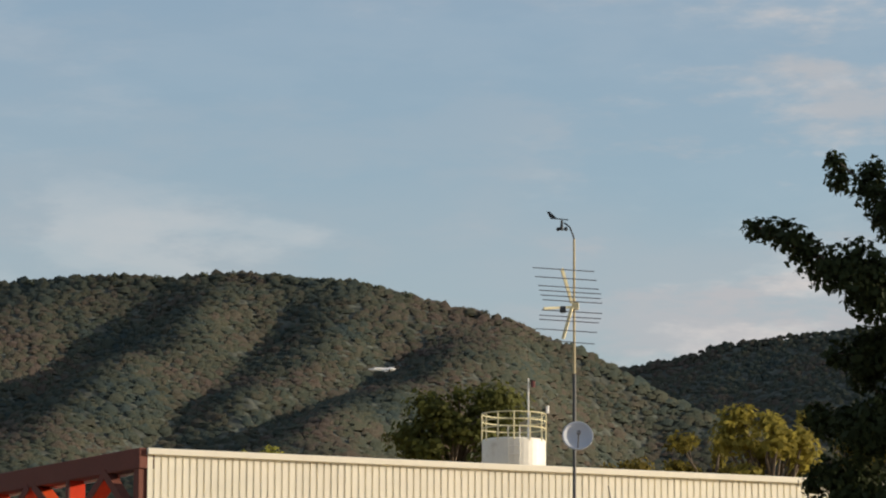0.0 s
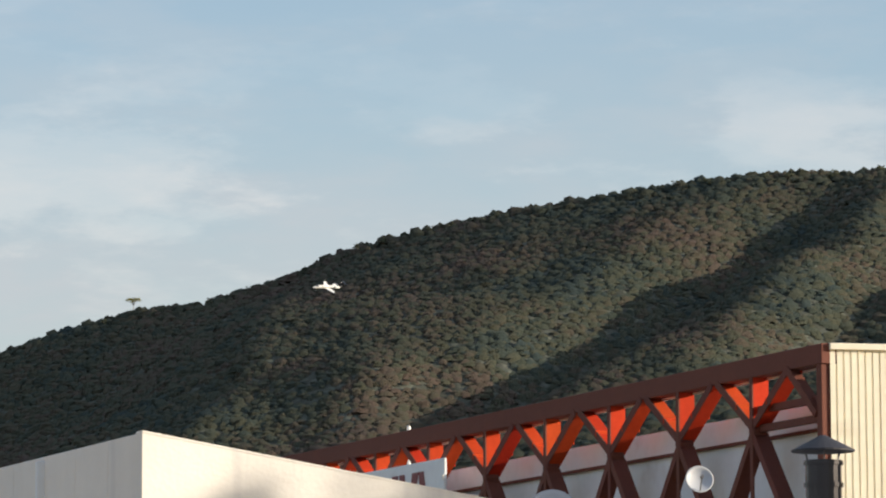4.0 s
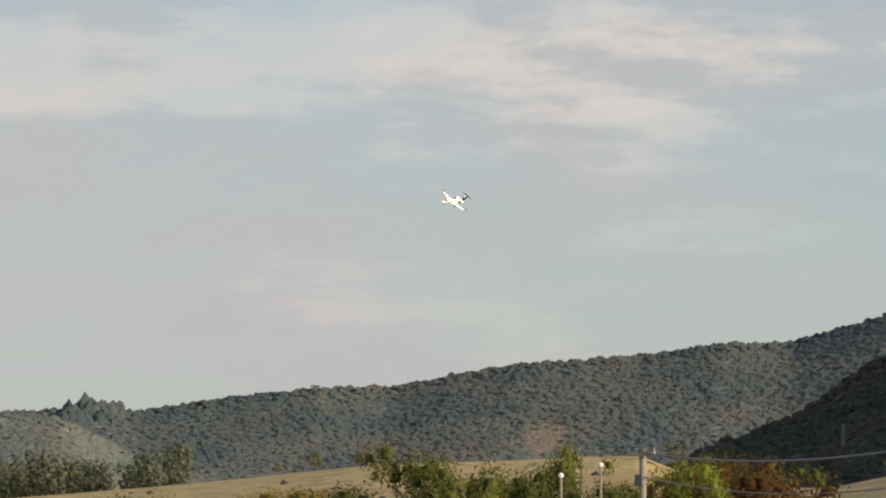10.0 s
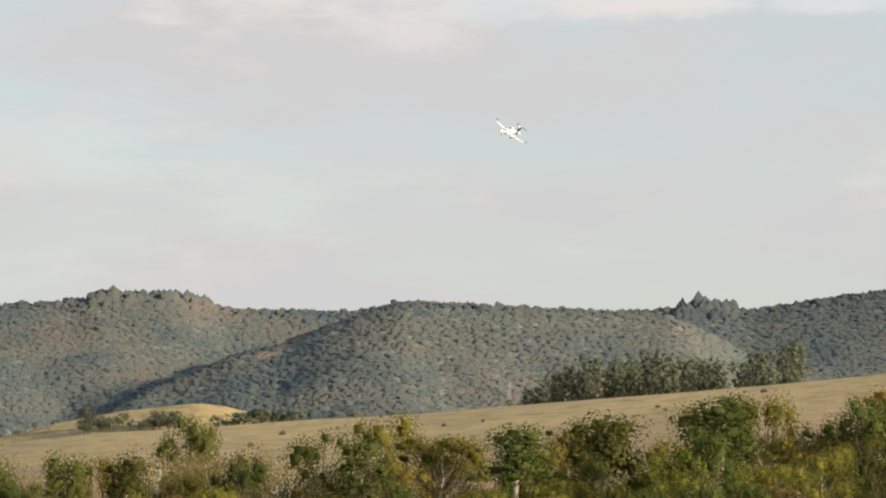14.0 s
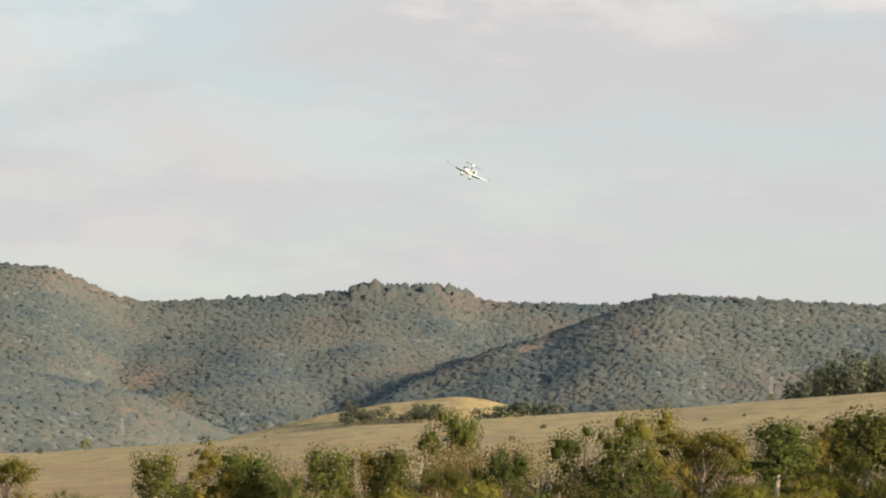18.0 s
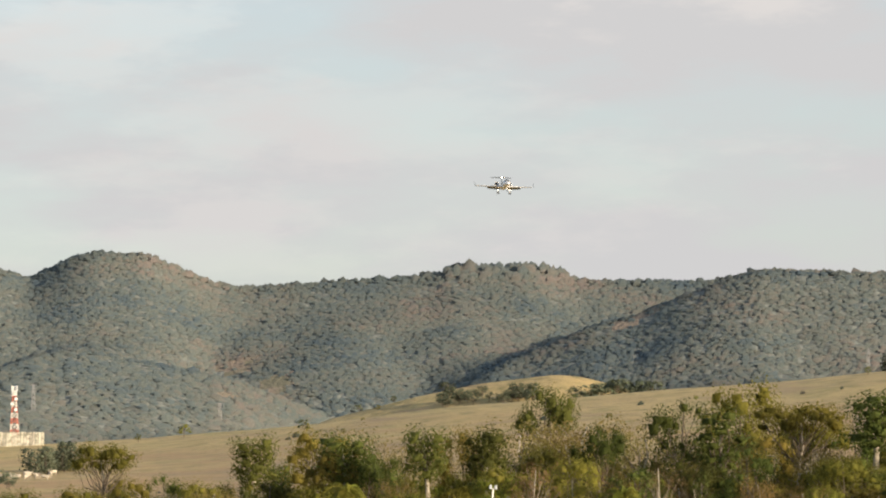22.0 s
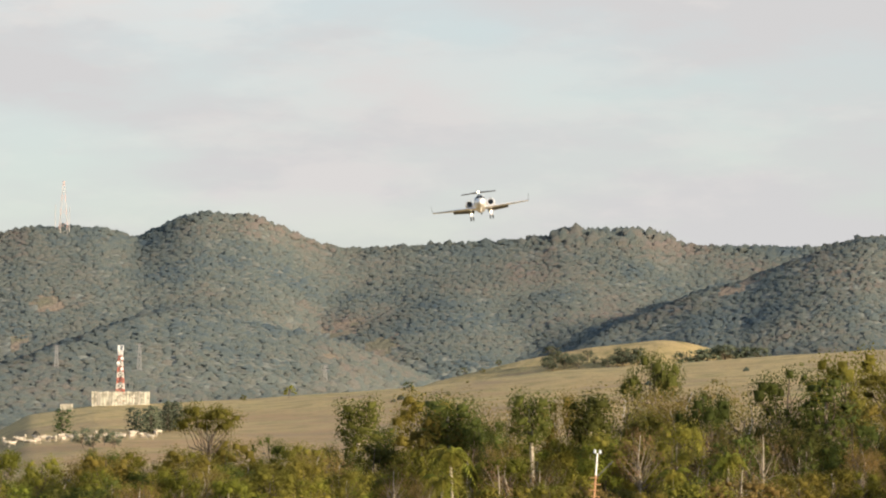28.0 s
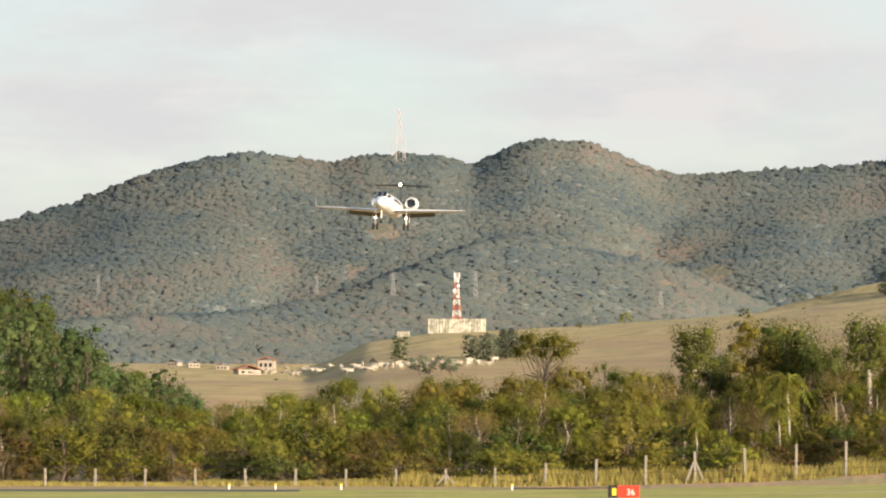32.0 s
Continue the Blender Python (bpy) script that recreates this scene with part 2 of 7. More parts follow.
BARK_PALE = mat("pale_bark", (0.42, 0.37, 0.29), 0.9, vary=0.3, scale=2, bump=0.5, bump_scale=14)
BARK_TWIG = mat("twig_bark", (0.23, 0.19, 0.135), 0.9, vary=0.3, scale=2, bump=0.5, bump_scale=14)
BARK = mat("bark", (0.13, 0.10, 0.07), 0.9, vary=0.3, scale=2, bump=0.6, bump_scale=14)
GRASS_TUFT = mat("tall_grass", (0.37, 0.32, 0.085), 0.8, vary=0.3, scale=0.4, spread=0.3, per="island", translucent=0.4)


def ground_material():
    m = bpy.data.materials.new("grassland")
    m.use_nodes = True
    nt = m.node_tree
    N, L = nt.nodes.new, nt.links.new
    b = nt.nodes["Principled BSDF"]
    b.inputs["Roughness"].default_value = 0.95
    tc = N("ShaderNodeTexCoord")

    def tex(scale, detail, stretch=None):
        n = N("ShaderNodeTexNoise")
        n.inputs["Scale"].default_value, n.inputs["Detail"].default_value, n.inputs["Roughness"].default_value = scale, detail, 0.6
        if stretch:
            mp = N("ShaderNodeMapping")
            mp.inputs["Scale"].default_value = stretch
            L(tc.outputs["Object"], mp.inputs["Vector"])
            L(mp.outputs[0], n.inputs["Vector"])
        else:
            L(tc.outputs["Object"], n.inputs["Vector"])
        return n.outputs["Fac"]

    def blend(fac, lo, hi, a, c):
        r, x = N("ShaderNodeMapRange"), N("ShaderNodeMix")
        r.inputs["From Min"].default_value, r.inputs["From Max"].default_value = lo, hi
        L(fac, r.inputs["Value"])
        x.data_type = "RGBA"
        L(r.outputs[0], x.inputs[0])
        for k, v in ((6, a), (7, c)):
            if isinstance(v, tuple):
                x.inputs[k].default_value = (*v, 1)
            else:
                L(v, x.inputs[k])
        return x.outputs[2]

    c = blend(tex(0.010, 6), 0.35, 0.65, (0.42, 0.320, 0.135), (0.47, 0.345, 0.150))
    c = blend(tex(0.06, 5), 0.52, 0.72, c, (0.27, 0.24, 0.085))
    c = blend(tex(0.004, 5, (1, 0.35, 1)), 0.54, 0.70, c, (0.34, 0.21, 0.12))
    # the lower pasture is worn to brown earth, the top keeps its grass
    dist = N("ShaderNodeVectorMath")
    dist.operation = "LENGTH"
    L(tc.outputs["Object"], dist.inputs[0])
    wave = N("ShaderNodeMath")
    wave.operation, wave.inputs[1].default_value = "MULTIPLY_ADD", 700.0
    L(tex(0.006, 5), wave.inputs[0])
    L(dist.outputs["Value"], wave.inputs[2])
    worn = blend(wave.outputs[0], 1600, 1800, (0.37, 0.242, 0.116), c)
    c = blend(tex(0.015, 6), 0.44, 0.60, worn, c)
    c = blend(tex(0.10, 8), 0.50, 0.66, c, (0.24, 0.20, 0.075))
    c = blend(tex(0.05, 6, (0.25, 0.25, 3.0)), 0.56, 0.66, c, (0.30, 0.215, 0.115))
    c = blend(tex(0.5, 6), 0.54, 0.74, c, (0.17, 0.155, 0.06))
    L(c, b.inputs["Base Color"])
    bp = N("ShaderNodeBump")
    bp.inputs["Strength"].default_value, bp.inputs["Distance"].default_value = 0.7, 1.2
    L(tex(0.25, 10), bp.inputs["Height"])
    L(bp.outputs[0], b.inputs["Normal"])
    return m


GRASSLAND = ground_material()
WHITE_METAL = mat("cream_cladding", (0.86, 0.81, 0.66), 0.45, vary=0.06, scale=0.6, stain=((0.62, 0.57, 0.44), 0.66, 0.9, 0.8), spread=0.03)
WEB_RED = mat("orange_red_lead_paint", (0.46, 0.050, 0.012), 0.8, specular=0.12, vary=0.12, scale=1.5, bump=0.1, bump_scale=30, spread=0.10)
RED_STEEL = mat("brown_steel_paint", (0.125, 0.036, 0.022), 0.8, vary=0.12, scale=1.5, bump=0.1, bump_scale=30, spread=0.08)
WHITE_PANEL = mat("white_panel", (0.62, 0.62, 0.62), 0.5, vary=0.06, scale=0.7, stain=((0.40, 0.39, 0.38), 0.6, 0.8, 0.9))
WHITE_WALL = mat("white_rendered_wall", (0.78, 0.77, 0.74), 0.7, vary=0.05, scale=0.5, bump=0.08, bump_scale=18, stain=((0.50, 0.50, 0.52), 0.56, 0.80, 2.2), streak=0.06)
FLUE_STEEL = mat("polished_flue_steel", (0.045, 0.045, 0.05), 0.16, metal=0.95, vary=0.15, scale=4)
GALVANISED = mat("galvanised_steel", (0.08, 0.08, 0.085), 0.28, metal=0.9, vary=0.15, scale=4)
DARK_METAL = mat("dark_metal", (0.05, 0.055, 0.06), 0.5, metal=0.4, vary=0.2, scale=5)
GREY_METAL = mat("grey_metal", (0.16, 0.16, 0.17), 0.5, metal=0.5, vary=0.15, scale=5)
COWL = mat("dark_weathered_zinc", (0.035, 0.036, 0.045), 0.6, vary=0.2, scale=6)
DISH_GREY = mat("dish_grey", (0.46, 0.49, 0.54), 0.5, vary=0.06, scale=5)
CONCRETE = mat("concrete", (0.25, 0.225, 0.185), 0.9, vary=0.15, scale=3, bump=0.2, bump_scale=30, stain=((0.24, 0.22, 0.19), 0.58, 0.78, 2.0))
TANK_WHITE = mat("tank_white", (0.76, 0.74, 0.66), 0.5, vary=0.06, scale=1.0, stain=((0.50, 0.46, 0.38), 0.6, 0.8, 1.5))
MAST_TAN = mat("weathered_tan_mast", (0.40, 0.34, 0.20), 0.6, vary=0.2, scale=4)
LAMP_BROWN = mat("dull_red_lamp_glass", (0.10, 0.022, 0.018), 0.4, vary=0.1, scale=4)
WALL_PANEL = mat("pale_grey_wall_panel", (0.74, 0.79, 0.84), 0.5, vary=0.06, scale=0.7, stain=((0.56, 0.57, 0.58), 0.6, 0.8, 0.9))
RAIL_YELLOW = mat("pale_yellow_rail", (0.72, 0.66, 0.42), 0.5, vary=0.1, scale=4)
ROOF_GREY = mat("roof_sheet", (0.20, 0.20, 0.21), 0.6, vary=0.15, scale=1)
ROOF_BLUE = mat("blue_grey_roof_sheet", (0.075, 0.09, 0.12), 0.5, vary=0.2, scale=1.2, stain=((0.12, 0.12, 0.13), 0.55, 0.7, 2.0))
ROOF_TILE = mat("clay_tiles", (0.33, 0.13, 0.07), 0.85, vary=0.25, scale=2)
PAINT_RED = mat("signal_red", (0.62, 0.05, 0.025), 0.4, vary=0.08, scale=3)
PAINT_WHITE = mat("white_paint", (0.80, 0.80, 0.78), 0.4, vary=0.05, scale=3)
PAINT_BLACK = mat("black_paint", (0.02, 0.02, 0.022), 0.4, vary=0.1, scale=3)
PAINT_YELLOW = mat("yellow_paint", (0.75, 0.55, 0.05), 0.45, vary=0.1, scale=3)
JET_WHITE = mat("jet_white_gloss", (0.84, 0.84, 0.82), 0.22, vary=0.02, scale=2)
# dark grey holding the shade under the flaps; the winglets share it
JET_GREY = mat("jet_underside_shade_grey", (0.10, 0.105, 0.09), 0.35, vary=0.1, scale=2)
JET_DARK = mat("jet_dark_livery", (0.022, 0.024, 0.03), 0.25, vary=0.1, scale=2)
JET_METAL = mat("polished_aluminium", (0.75, 0.75, 0.75), 0.18, metal=1.0, vary=0.05, scale=3)
JET_GLASS = mat("cockpit_glass", (0.015, 0.017, 0.02), 0.12, vary=0.0, scale=2, specular=0.25)
JET_LAMP = mat("landing_light", (1.0, 0.80, 0.55), 0.3, vary=0.0, scale=2, glow=7.0)
RUBBER = mat("black_rubber", (0.025, 0.025, 0.025), 0.8, vary=0.1, scale=6)
FEATHER = mat("dark_feathers", (0.03, 0.03, 0.032), 0.7, vary=0.2, scale=6)
HIDE = mat("white_cattle_hide", (0.44, 0.39, 0.31), 0.8, vary=0.1, scale=2, spread=0.15)
ASPHALT = mat("asphalt", (0.06, 0.06, 0.062), 0.9, vary=0.2, scale=0.8, bump=0.2, bump_scale=40)


# ---- mesh helpers ----
def part(name, bm, material, parent=None, label="", smooth=False):
    me = bpy.data.meshes.new(name)
    bm.to_mesh(me)
    bm.free()
    return mesh_part(name, me, material, parent, label, smooth)


def mesh_part(name, me, material, parent=None, label="", smooth=False):
    if material and not me.materials:
        me.materials.append(material)
    if smooth:
        me.polygons.foreach_set("use_smooth", [True] * len(me.polygons))
    ob = new(name, me)
    ob.parent = parent
    if label:
        ob["label"] = label
    return ob


def root(name, m, label, category, group="", kind=""):
    ob = new(name)
    ob.matrix_basis = m
    return tagged(ob, label, category, group, kind)


def box(bm, size, m=None, bevel=0.0):
    r = bmesh.ops.create_cube(bm, size=1.0, matrix=(m or Matrix()) @ Matrix.Diagonal((*size, 1)))
    if bevel:
        es = {e for v in r["verts"] for e in v.link_edges}
        bmesh.ops.bevel(bm, geom=list(es), offset=bevel, segments=2, affect="EDGES", profile=0.5)
    return bm


def tube(bm, p0, p1, r0, r1=None, seg=8, caps=True):
    p0, p1 = Vector(p0), Vector(p1)
    d = p1 - p0
    m = Matrix.Translation((p0 + p1) / 2) @ d.to_track_quat("Z", "Y").to_matrix().to_4x4()
    bmesh.ops.create_cone(bm, cap_ends=caps, segments=seg, radius1=r0, radius2=r0 if r1 is None else r1, depth=d.length, matrix=m)
    return bm


def beam(bm, p0, p1, w, h, up=(0, 0, 1), bevel=0.0):
    """A bar of section w (across) by h (along up) from p0 to p1."""
    p0, p1, up = Vector(p0), Vector(p1), Vector(up)
    d = p1 - p0
    y = d.normalized()
    x = y.cross(up).normalized()
    z = x.cross(y)
    m = Matrix((x, y, z)).transposed().to_4x4()
    return box(bm, (w, d.length, h), Matrix.Translation((p0 + p1) / 2) @ m, bevel)


def loft(bm, rings, close=True):
    """Skin over rings of equal length; the end rings are capped."""
    vs = [[bm.verts.new(p) for p in r] for r in rings]
    n = len(vs[0])
    for a, b in zip(vs, vs[1:]):
        for i in range(n):
            bm.faces.new((a[i], a[(i + 1) % n], b[(i + 1) % n], b[i]))
    if close:
        bm.faces.new(vs[0][::-1])
        bm.faces.new(vs[-1])
    bmesh.ops.recalc_face_normals(bm, faces=bm.faces)
    return bm


def BM():
    return bmesh.new()


# ---- terrain ----
def value_noise(x, y, seed=0):
    x, y = np.asarray(x, float), np.asarray(y, float)
    xi, yi = np.floor(x).astype(np.int64), np.floor(y).astype(np.int64)
    fx, fy = x - xi, y - yi
    fx, fy = fx * fx * (3 - 2 * fx), fy * fy * (3 - 2 * fy)

    def h(a, b):
        n = (a * 374761393 + b * 668265263 + seed * 974711) & 0x7FFFFFFF
        n = ((n ^ (n >> 13)) * 1274126177) & 0x7FFFFFFF
        return ((n ^ (n >> 16)) & 0xFFFF) / 65535.0

    return (h(xi, yi) * (1 - fx) + h(xi + 1, yi) * fx) * (1 - fy) + (h(xi, yi + 1) * (1 - fx) + h(xi + 1, yi + 1) * fx) * fy


def table(text):
    return tuple(np.array(c) for c in zip(*[tuple(float(v) for v in p.split(":")) for p in text.split()]))


# skyline of each range: bearing:elevation in degrees
SIERRA = table("-60:2.06 -16:2.16 -12.5:2.86 -11.5:3.13 -10.6:3.51 -9.8:3.74 -9.2:3.85 -8:3.71 -7.5:3.82 -6.6:3.82 -6.05:3.68 -5.75:3.82 -5.5:3.95 -5.2:4.04 -4.5:4 -3.5:3.59 -3.1:3.53 "
               "-.6:3.7 -.3:3.78 .74:3.78 1.4:3.61 2.1:3.58 3.2:3.57 3.9:3.72 5.2:3.65 6.9:3.58 7.4:3.61 8.0:3.62 8.6:3.6 10:3.81 11:3.92 12:3.93 13.8:4.26 15.4:4.36 16.5:4.51 17.5:4.53 18.4:4.79 19.9:5.2 21:5.36 26:5.66 80:2.06")
MOUNTAIN = table("9:0 10:0.5 13:1.4 15:2.5 16.3:3.05 17.6:3.53 18.3:4.05 19.1:4.48 20:4.83 21.2:5.47 22.4:5.93 23.2:6.21 24.2:6.50 25.3:6.67 26.3:6.98 27.3:7.40 28.3:7.65 29.4:7.89 31.5:8.20 "
                 "32.8:8.36 34.4:8.44 35.8:8.43 36.5:8.35 37.65:8.07 38.6:7.85 39.2:7.58 39.8:7.37 40.6:6.98 42:6.35 44:5.85 50:4.6 70:1")
EAST_RANGE = table("29:0 31:3.06 33:5.56 36:6.66 38:7.06 39.8:7.16 40.4:7.16 40.9:7.26 41.5:7.46 42.5:7.59 43.3:7.66 44:7.69 50:7.26 60:5.06 90:2.06")
SPUR = table("-14:1.4 -9:1.7 -8:1.9 -6.7:2.4 -6:2.65 -5.5:2.73 -4.5:2.55 -3.3:2.29 -2.1:1.82 -1.4:1.4 0:0.8 3:0.2")
PASTURE = table("-60:1.0 -9.5:0.95 -8.3:0.9 -7.87:1.05 -7.5:1.25 -6.6:1.38 -5.9:1.4 -4.4:1.48 -2.3:1.69 -.5:1.86 1.3:1.98 3.1:2.13 5.2:2.33 7.7:2.52 9.9:2.71 12:2.88 14.5:3.01 15.4:3.0 15.9:2.8 17:2.55 18:2.55 19.1:2.77 19.9:2.94 21.2:3.2 24:3.4 40:3.4 90:2")
KNOLL = table("-4:1.0 -2:1.78 -.8:2.08 .07:2.25 1.06:2.36 1.4:2.33 1.9:2.2 2.6:1.95 3.4:1.4 4.4:.8")
PINE_HILL = table("-60:3.0 -16:2.4 -12.5:1.05 -11.5:0.45 -10.5:0.0 -9.8:-0.15 -8:-0.4")


KNEE = table("-1.2:0.2 -.4:1.6 .2:2.05 .6:2.30 1.0:2.55 1.5:2.84 2.2:3.06 2.8:3.36 3.3:3.56 3.81:3.70 5.2:3.65 6.9:3.56 7.6:3.45 8.2:3.1 8.8:2.6 9.6:1.8 10.5:0.6")


def softened(tab, width):
    """The same skyline with its small bumps worn away."""
    a = np.arange(-60, 90, 0.25)
    k = np.exp(-(np.arange(-24, 24.1, 1) * 0.25 / width) ** 2)
    e = np.convolve(np.pad(np.interp(a, *tab), 24, mode="edge"), k / k.sum(), "valid")
    return a, e


def rise(az, r, tab, crest, foot, back, power=1.0, floor=0.0, wear=0.0):
    el = np.interp(az, *tab)
    u = np.clip((r - foot) / (crest - foot), 0, 1)
    if wear:
        el = el * u ** 4 + np.interp(az, *softened(tab, wear)) * (1 - u ** 4)
    top = EYE.z + crest * np.tan(np.radians(el))
    v = np.clip(1 - (r - crest) / back, 0, 1)
    return floor + (top - floor) * np.where(r <= crest, u ** power, v)


def base_height(az, r):
    return np.clip((r - 150) / 104, 0, 1) * 0.12 * np.clip(az + 4.66, 0, 20) + np.clip((r - 262) / 160, 0, 1) * (0.6 + 0.16 * np.clip(az + 5, 0, 22))


def spurs(x, y, size, seed):
    """Ridges and gullies of the given breadth: 0 on the spurs, 1 in the gullies."""
    wx = x + size * 0.5 * value_noise(x / size, y / size, seed + 1)
    wy = y + size * 0.5 * value_noise(x / size, y / size, seed + 2)
    big = 1 - np.abs(2 * value_noise(wx / size, wy / size, seed) - 1)
    mid = 1 - np.abs(2 * value_noise(wx / size * 2.3, wy / size * 2.3, seed + 3) - 1)
    low = value_noise(wx / size * 5.1, wy / size * 5.1, seed + 4)
    return 0.62 * big ** 1.5 + 0.26 * mid + 0.12 * low


def mountain_face(az, r):
    return rise(az, r, MOUNTAIN, 3000, 1900, 1500, 0.9, wear=1.0)


def on_face(az, el):
    """Where the eye's ray meets the unworn mountain face, in plan."""
    r = np.linspace(1900, 3000, 1101)
    hit = mountain_face(np.full(r.shape, az), r) >= EYE.z + r * math.tan(radians(el))
    d = float(r[np.argmax(hit)]) if hit.any() else 2990.0
    return d * math.sin(radians(az)), d * math.cos(radians(az))


# gullies down the mountain's face: depth, breadth of the west and east walls, then bearing and elevation from top to foot
GULLIES = (
    (23, 74, 52, ((34.1, 8.30), (33.0, 7.50), (31.9, 6.95), (31.1, 6.40), (29.9, 5.80), (28.6, 5.15), (27.4, 4.6))),
    (17, 54, 42, ((35.9, 8.25), (35.3, 7.60), (34.7, 7.20), (34.0, 6.60), (33.2, 6.0), (32.2, 5.5))),
    (19, 60, 46, ((37.8, 7.62), (36.6, 7.22), (35.6, 6.80), (34.4, 6.20), (33.2, 5.6))),
    (34, 80, 200, ((40.9, 6.75), (39.9, 6.45), (38.7, 6.15), (37.2, 5.7))),
    # a buttress, standing out instead of cut in
    (-48, 110, 170, ((26.6, 6.90), (25.9, 5.80), (25.0, 5.15), (23.1, 4.50), (21.0, 3.80))),
)


def carved(x, y, z):
    for depth, west, east, pts in GULLIES:
        path = [on_face(a, e + 0.22) for a, e in pts]
        best = np.full(x.shape, 1e9)
        side = np.zeros(x.shape)
        along = np.zeros(x.shape)
        for i, ((ax, ay), (bx, by)) in enumerate(zip(path, path[1:])):
            dx, dy = bx - ax, by - ay
            n = math.hypot(dx, dy)
            t = np.clip(((x - ax) * dx + (y - ay) * dy) / n ** 2, 0, 1)
            d = np.hypot(x - ax - t * dx, y - ay - t * dy)
            near = d < best
            best = np.where(near, d, best)
            side = np.where(near, dx * (y - ay) - dy * (x - ax), side)
            along = np.where(near, (i + t) / (len(path) - 1), along)
        wide = np.where(side > 0, east, west) * (0.8 + 0.5 * value_noise(x / 60, y / 60, 41))
        cut_in = np.clip(1 - best / wide, 0, 1)
        depth = depth * np.clip((2980 - np.hypot(x, y)) / 600, 0, 1) if depth < 0 else depth
        z = z - 1.3 * depth * cut_in ** 1.15 * np.clip(along * 7, 0.15, 1) * np.clip((1 - along) * 5, 0, 1)
    return z


def hill_forms(az, r):
    """The wooded ranges one by one: mountain, sierra with its nearer knee, eastern range, low spur."""
    x, y = r * np.sin(np.radians(az)), r * np.cos(np.radians(az))
    m = mountain_face(az, r)
    ridge = np.interp(r, (1900, 2150, 2400, 2600, 2800, 3000), (18.0, 21.5, 23.8, 25.3, 26.1, 26.6)) + 1.0 * (value_noise(x / 140, y / 140, 15) - 0.5)
    m = m - 60 * np.clip((ridge - az) / 4.5, 0, 1) ** 0.8 * np.clip((2990 - r) / 420, 0, 1) * np.clip((r - 1950) / 250, 0, 1)
    inner = np.clip((2992 - r) / 320, 0, 1) * np.clip((r - 1900) / 200, 0, 1)
    m = np.where(m > 5, carved(x, y, m) - 11 * spurs(x, y, 180, 5) * inner, m)
    s = rise(az, r, SIERRA, 4200, 3400, 1500, 0.9, wear=2.2)
    inner = np.clip((4192 - r) / 420, 0, 1) * np.clip((r - 3400) / 150, 0, 1)
    s = s - 42 * spurs(x, y, 330, 7) * inner * (s > 5)
    # the knee's crest comes nearer as it falls away westward
    kc = np.interp(az, (-1.2, 0.6, 2.2, 3.8, 5.5, 7.0, 9.5), (3690, 3840, 3880, 3890, 3890, 3885, 3840))
    k = rise(az, r, KNEE, kc, kc - 540, 700, 0.9)
    inner = np.clip((kc - 6 - r) / 220, 0, 1) * np.clip((r - kc + 540) / 120, 0, 1)
    k = k - 32 * spurs(x, y, 240, 27) * inner * (k > 5)
    e = rise(az, r, EAST_RANGE, 4300, 3000, 1500, wear=1.0)
    e = e - 60 * spurs(x, y, 300, 17) * np.clip((4290 - r) / 350, 0, 1) * (e > 5)
    pc = np.interp(az, (-14, -5.6, 0), (2380, 2900, 2900))
    p = rise(az, r, SPUR, pc, pc - 480, 900, 0.85)
    p = p - 20 * spurs(x, y, 170, 9) * np.clip((pc - 6 - r) / 160, 0, 1) * (p > 15)
    # a worn saddle fills the hollow where knee and sierra meet
    sag = np.clip(110 - np.abs(s - k), 0, 110) * np.clip((4100 - r) / 200, 0, 1) * (k > 5)
    return np.stack([m, np.maximum(s, k) + sag ** 2 / 440, e, p])


FORM_AZ, FORM_R = np.arange(-24, 60.01, 0.08), np.arange(1300, 5000, 12.0)
FORMS = hill_forms(*np.meshgrid(FORM_AZ, FORM_R, indexing="ij"))


def hill_height(az, r):
    az, r = np.asarray(az, float), np.asarray(r, float)
    u = np.clip((az - FORM_AZ[0]) / 0.08, 0, len(FORM_AZ) - 1.001)
    v = np.clip((r - FORM_R[0]) / 12.0, 0, len(FORM_R) - 1.001)
    i, j = u.astype(int), v.astype(int)
    u, v = u - i, v - j
    out = (FORMS[:, i, j] * (1 - u) + FORMS[:, i + 1, j] * u) * (1 - v) + (FORMS[:, i, j + 1] * (1 - u) + FORMS[:, i + 1, j + 1] * u) * v
    return tuple(np.where(r < 1300, 0.0, f) for f in out)


def height(az, r):
    az, r = np.asarray(az, float), np.asarray(r, float)
    g = base_height(az, r)
    x, y = r * np.sin(np.radians(az)), r * np.cos(np.radians(az))
    past = rise(az, r, PASTURE, 1500, 420, 500, 1.5) + ((value_noise(x / 60, y / 60, 2) - 0.5) * 2.4 + (value_noise(x / 170, y / 170, 6) - 0.5) * 5.0 * np.clip((1490 - r) / 300, 0, 1)) * np.clip((r - 420) / 200, 0, 1)
    knoll = rise(az, r, KNOLL, 2000, 1500, 300, 1.0) - 3.0 * value_noise(x / 45, y / 45, 4) * (r < 1990) * (r > 1700)
    pine = rise(az, r, PINE_HILL, 620, 300, 500)
    return np.maximum.reduce([g, past, knoll, pine, *hill_height(az, r)])


def ground_at(az, r):
    return float(height(np.array([az]), np.array([r]))[0])


def stand(az, r, sink=0.05):
    """The point of the ground at that bearing and distance."""
    return at(az, r, ground_at(az, r) - sink)


def ground_seen(az, el, near=100.0):
    """The distance at which the eye's ray meets the ground."""
    r = np.linspace(near, 4600, 9001)
    hit = height(np.full(r.shape, az), r) >= EYE.z + r * math.tan(radians(el))
    return float(r[np.argmax(hit)]) if hit.any() else 1500.0


